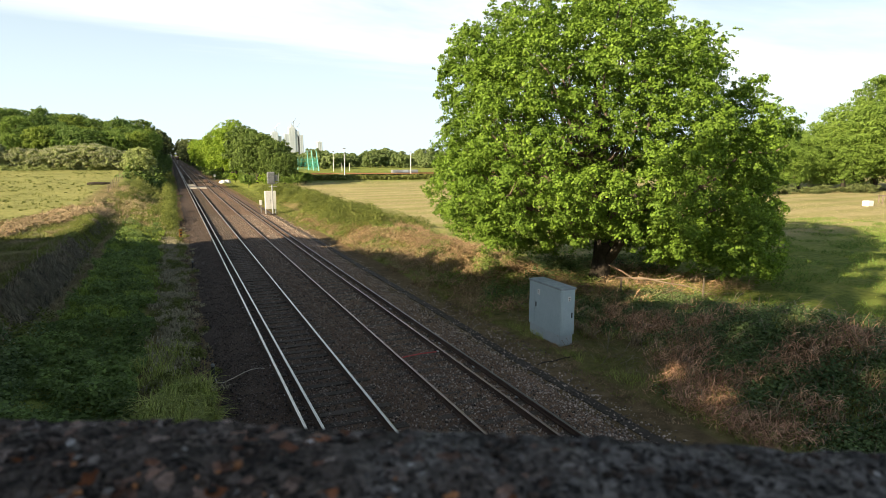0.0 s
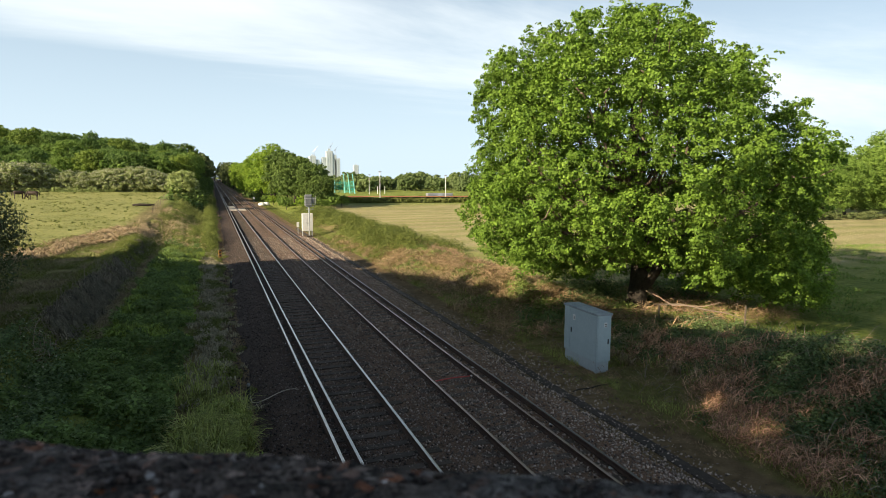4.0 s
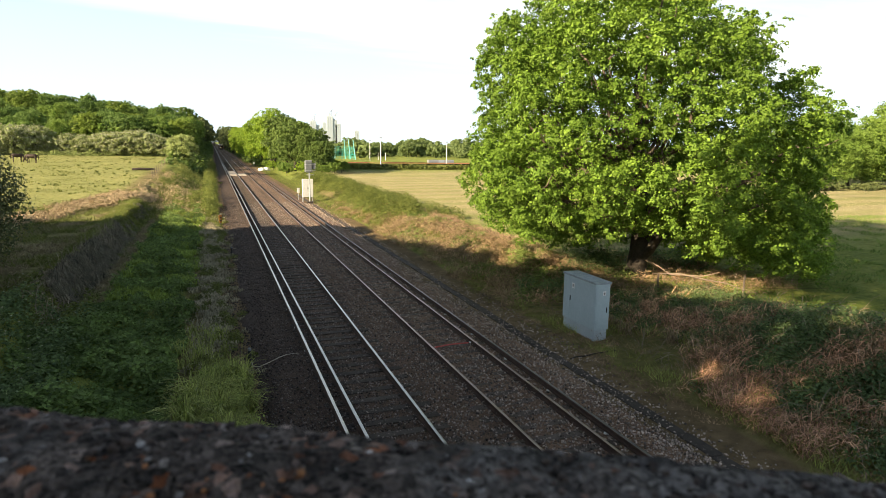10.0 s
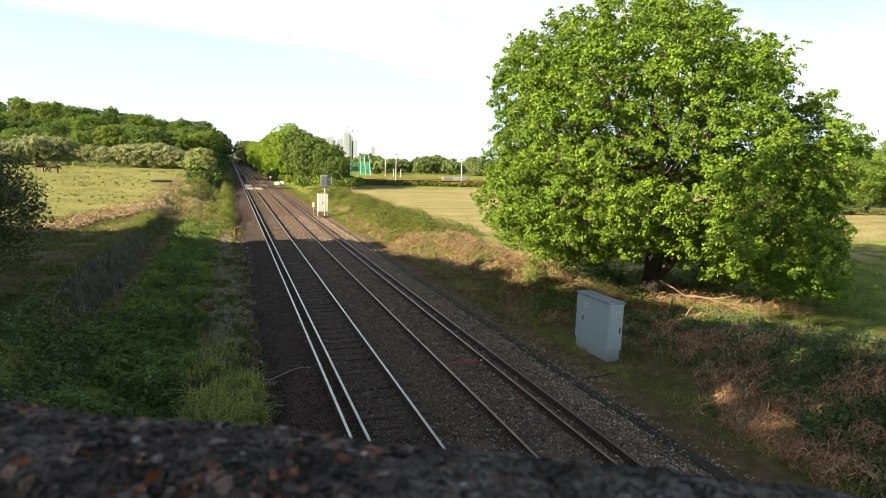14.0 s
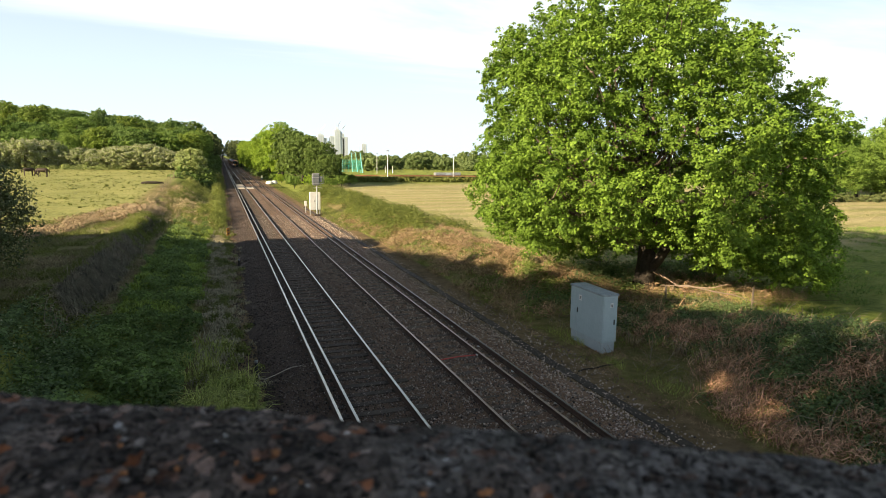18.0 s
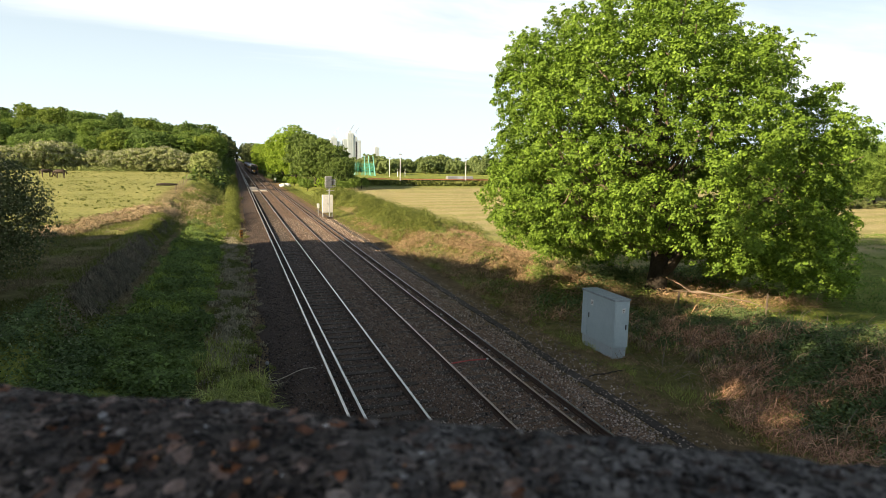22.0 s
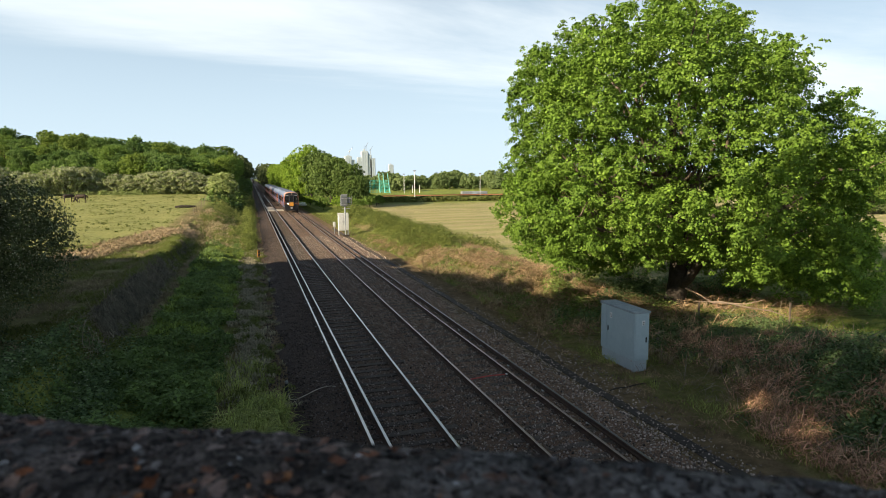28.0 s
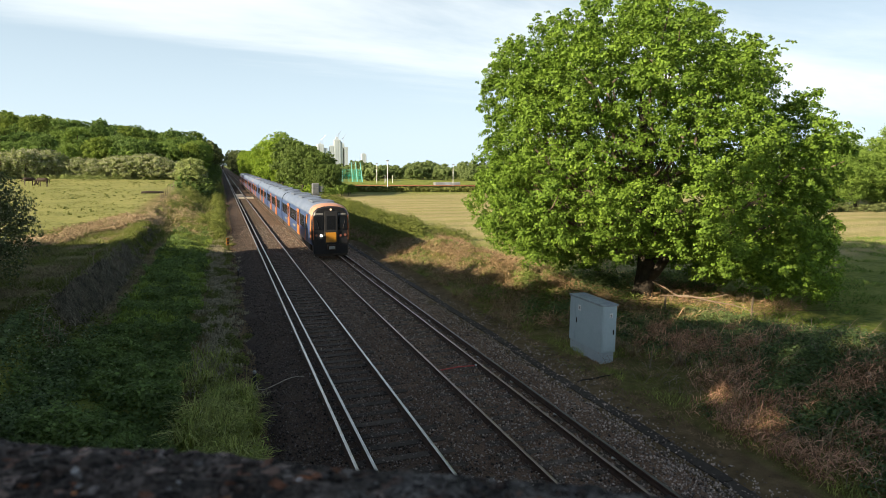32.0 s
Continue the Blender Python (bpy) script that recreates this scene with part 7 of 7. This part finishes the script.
def make_coach(train, y, cab, model=None):
    """One coach from y (its end towards the bridge) to y + COACH; cab: a driving end towards the bridge."""
    if model:
        return copy_part(model, train, y)
    front = 1.15 if cab else 0.25
    v, f, n, k = shell(front, COACH - 0.25)
    me = raw("coach_body", v, f)
    me.materials.append(M_BLUE)
    me.materials.append(M_ROOF)
    for p in me.polygons:
        c = sum((Vector(v[i]) for i in p.vertices), Vector()) / 4
        p.material_index = 1 if c.z > 3.2 else 0
    body = part("coach", me, None, train, "blue coach with orange doors and a grey roof", smooth=True)
    body.location = (0, y, 0)
    bm = bm_new()
    for yy in (front, COACH - 0.25):
        bm.faces.new([bm.verts.new((x, yy + 0.002, z)) for x, z in coach_section()])
    part("end_wall", bm, M_NOSE, body)
    bm = bm_new()
    box(bm, -1.25, 1.25, front + 0.3, COACH - 0.5, 0.55, 0.98, 0.03)
    part("underframe", bm, M_UNDER, body)
    for a, b, c in ((6.3, 8.0, 1.0), (8.4, 9.8, 0.9), (10.2, 12.6, 1.0), (13.0, 14.2, 0.9)):
        bm = bm_new()
        box(bm, -c, c, a, b, 0.22, 0.6, 0.03)
        part("equipment_box", bm, M_UNDER, body)
    for yy in (3.4, COACH - 3.4):
        bm = bm_new()
        box(bm, -1.15, 1.15, yy - 1.5, yy + 1.5, 0.38, 0.62, 0.04)
        for s in (-1, 1):
            box(bm, s * 1.02 - 0.1, s * 1.02 + 0.1, yy - 1.7, yy + 1.7, 0.34, 0.58, 0.03)
        part("bogie", bm, M_UNDER, body)
        for w in (-1.25, 1.25):
            bm = bm_new()
            tube(bm, [(-0.80, yy + w, 0.42), (-0.70, yy + w, 0.42)], [0.42, 0.42], 16)
            tube(bm, [(0.70, yy + w, 0.42), (0.80, yy + w, 0.42)], [0.42, 0.42], 16)
            tube(bm, [(-0.7, yy + w, 0.42), (0.7, yy + w, 0.42)], [0.08, 0.08], 8)
            part("wheelset", bm, M_UNDER, body)
    doors = ((6.0, 7.35), (13.2, 14.55))
    for s in (-1, 1):
        for a, b in doors:
            for half in (0, 1):
                bm = bm_new()
                d0, d1 = a + (b - a) * half / 2 + 0.01, a + (b - a) * (half + 1) / 2 - 0.01
                box(bm, s * 1.41 - 0.02, s * 1.41 + 0.02, d0, d1, 1.02, 2.98, 0.012)
                d = part("door", bm, M_DOOR, body, "orange sliding door")
                bm = bm_new()
                box(bm, s * 1.425 - 0.012, s * 1.425 + 0.012, d0 + 0.12, d1 - 0.12, 1.75, 2.75, 0.01)
                part("door_window", bm, M_GLASS, d)
        wins = [(2.3, 3.6), (3.8, 5.5), (7.9, 9.4), (9.6, 11.1), (11.3, 12.7), (15.1, 16.6), (16.8, 18.3), (18.5, 19.6)]
        if cab:
            wins[0] = (3.2, 4.2)
        for a, b in wins:
            bm = bm_new()
            box(bm, s * 1.392 - 0.02, s * 1.392 + 0.02, a, b, 1.88, 2.74, 0.015)
            part("window", bm, M_GLASS, body)
        if cab:
            bm = bm_new()
            v0 = [bm.verts.new((s * 1.413, yy, zz)) for yy, zz in ((2.5, 1.0), (3.05, 1.0), (2.2, 2.2), (1.5, 3.0), (1.1, 3.0), (1.75, 2.1))]
            bm.faces.new(v0)
            part("orange_flash", bm, M_DOOR, body, "slanting orange flash on the cab side")
            bm = bm_new()
            box(bm, s * 1.396 - 0.012, s * 1.396 + 0.012, 1.75, 2.7, 1.0, 2.95, 0.02)
            cd = part("cab_door", bm, M_BLUE, body, "blue cab door")
            bm = bm_new()
            box(bm, s * 1.414 - 0.01, s * 1.414 + 0.01, 1.95, 2.6, 1.9, 2.75, 0.02)
            part("cab_window", bm, M_GLASS, cd)
        for yy in (8.6, 15.6):  # pale lettering bars low on the side
            bm = bm_new()
            box(bm, s * 1.405 - 0.006, s * 1.405 + 0.006, yy, yy + 1.8, 1.40, 1.56)
            part("lettering_bar", bm, M_WHITEBAR, body, "faded unreadable lettering")
    for a, b in ((3.0, 5.6), (9.2, 11.6), (15.0, 17.4)):
        bm = bm_new()
        box(bm, -0.80, 0.80, a, b, 3.64, 3.79, 0.05)
        part("roof_unit", bm, M_ROOFUNIT, body, "dark roof ventilation unit")
    if not cab:
        bm = bm_new()
        box(bm, -0.75, 0.75, -0.28, 0.28, 1.0, 3.3, 0.05)
        part("gangway", bm, M_UNDER, body)
    else:
        make_cab(body)
    return body


M_ROOFUNIT = mat("dark_roof_unit", (0.07, 0.09, 0.13, 1), (0.15, 0.18, 0.24, 1), scale=2, fine=12, rough=0.7)


M_GANGWAY = mat("dark_grey_door", (0.014, 0.014, 0.016, 1), (0.034, 0.034, 0.038, 1), scale=2, fine=12, rough=0.5, bump=0.02)


def make_cab(body):
    # the rounded cab: the shell drawn in towards the nose
    sec = coach_section()
    rings = [(1.15, 1.0, 0.0), (0.75, 0.995, 0.02), (0.35, 0.975, 0.07), (0.10, 0.94, 0.16), (0.0, 0.88, 0.26)]
    v, f, n, k = shell(0, 0, rings)
    me = raw("cab_shell", v, f)
    me.materials.append(M_BLUE)
    me.materials.append(M_CREAM)
    me.materials.append(M_NOSE)
    me.materials.append(M_DOOR)
    for p in me.polygons:
        c = sum((Vector(v[i]) for i in p.vertices), Vector()) / 4
        p.material_index = 2 if c.y < 0.12 else 1 if c.z > 3.1 else 3 if c.z > 1.3 and c.y < 0.4 else 0
    part("cab_shell", me, None, body, "orange and blue cab shell with a salmon roof dome", smooth=True)
    bm = bm_new()
    bm.faces.new([bm.verts.new((x * 0.88, 0.0, z if z < 3 else z - 0.26)) for x, z in sec])
    r = bmesh.ops.inset_region(bm, faces=bm.faces[:], thickness=0.05, depth=0.0)
    part("cab_front", bm, M_NOSE, body, "black cab front")

    def slab(name, x0, x1, z0, z1, m, label="", y=-0.03, parent=body):
        b = bm_new()
        box(b, x0, x1, y, y + 0.06, z0, z1, 0.02)
        return part(name, b, m, parent, label)

    g = slab("gangway_door", -0.44, 0.44, 1.05, 3.25, M_GANGWAY, "dark grey gangway door in the cab front", -0.10)
    slab("gangway_panel", -0.36, 0.36, 1.12, 1.80, M_YELLOW, "yellow warning panel", -0.125, g)
    slab("door_window", -0.30, 0.30, 2.0, 2.95, M_GLASS, "", -0.115, g)
    for s in (-1, 1):
        w = slab("windscreen", min(s * 0.50, s * 1.12), max(s * 0.50, s * 1.12), 1.98, 2.92, M_GLASS, "dark windscreen")
        b = bm_new()
        tube(b, [(s * 0.8, -0.045, 2.0), (s * 0.95, -0.05, 2.6)], [0.012, 0.012], 5)
        part("wiper", b, M_GANGWAY, w)
        slab("cab_pillar", min(s * 1.16, s * 1.21), max(s * 1.16, s * 1.21), 1.3, 2.95, M_DOOR, "orange corner edge", -0.005)
        b = bm_new()
        tube(b, [(s * 0.66, -0.05, 1.58), (s * 0.66, 0.02, 1.58)], [0.085, 0.085], 14)
        part("headlamp", b, M_LAMP if s < 0 else M_LENS, body, "lit headlamp" if s < 0 else "unlit headlamp")
        b = bm_new()
        tube(b, [(s * 0.98, -0.045, 1.62), (s * 0.98, 0.02, 1.62)], [0.09, 0.09], 12)
        part("marker_lamp", b, M_LENS, body)
        slab("corner_panel", min(s * 0.50, s * 1.16), max(s * 0.50, s * 1.16), 1.02, 1.40, M_NOSE, "dark lower corner panel", -0.012)
        slab("number_bar", min(s * 0.52, s * 1.02), max(s * 0.52, s * 1.02), 2.99, 3.12, M_WHITEBAR, "pale unreadable number", -0.012)
    b = bm_new()
    tube(b, [(0, -0.07, 3.36), (0, 0.0, 3.36)], [0.07, 0.07], 10)
    part("top_lamp", b, M_DIMLAMP, body)
    b = bm_new()
    box(b, -1.18, 1.18, 0.02, 0.6, 0.30, 1.04, 0.06)
    part("valance", b, M_NOSE, body, "black lower valance")
    b = bm_new()
    box(b, -0.28, 0.28, -0.45, 0.1, 0.62, 0.98, 0.05)
    c = part("coupler", b, M_UNDER, body, "coupler below the gangway door")
    b = bm_new()
    box(b, -0.2, 0.2, -0.56, -0.44, 0.7, 0.9, 0.03)
    part("coupler_face", b, M_STEEL, c)
    b = bm_new()
    box(b, -1.1, 1.1, -0.05, 0.1, 0.18, 0.34, 0.03)
    part("obstacle_deflector", b, M_UNDER, body)


M_LENS = plain("unlit_lens", (0.22, 0.09, 0.07, 1), 0.2)
M_WHITEBAR = plain("pale_number_paint", (0.20, 0.20, 0.20, 1), 0.5)


def copy_part(src, train, y):
    made = {}
    for o in (src, *src.children_recursive):
        made[o] = o.copy()
        scene.collection.objects.link(made[o])
        made[o].parent = made.get(o.parent, train)
    made[src].location = (0, y, 0)
    return made[src]


def make_train():
    t = tagged(empty("passenger_train"), "blue and orange electric passenger train with lit headlamps", "train")
    a = make_coach(t, 0.0, True)
    b = make_coach(t, COACH, False)
    for k in range(2, 8):
        make_coach(t, COACH * k, False, a if k == 4 else b)
    return t


TRAIN = make_train()


def motions():
    """The train runs towards the bridge on the right track."""
    x = TRACKS[1] + GAUGE / 2
    rows = [(0.0, 720), (4.0, 628), (9.0, 525), (13.0, 440), (17.0, 352), (20.0, 286), (22.0, 243), (24.0, 201), (28.0, 116), (29.0, 98.8), (30.0, 81.5), (31.0, 61.5), (32.0, 41.6)]
    walk(TRAIN, [(s, pose(x, y, 0)) for s, y in rows])


motions()
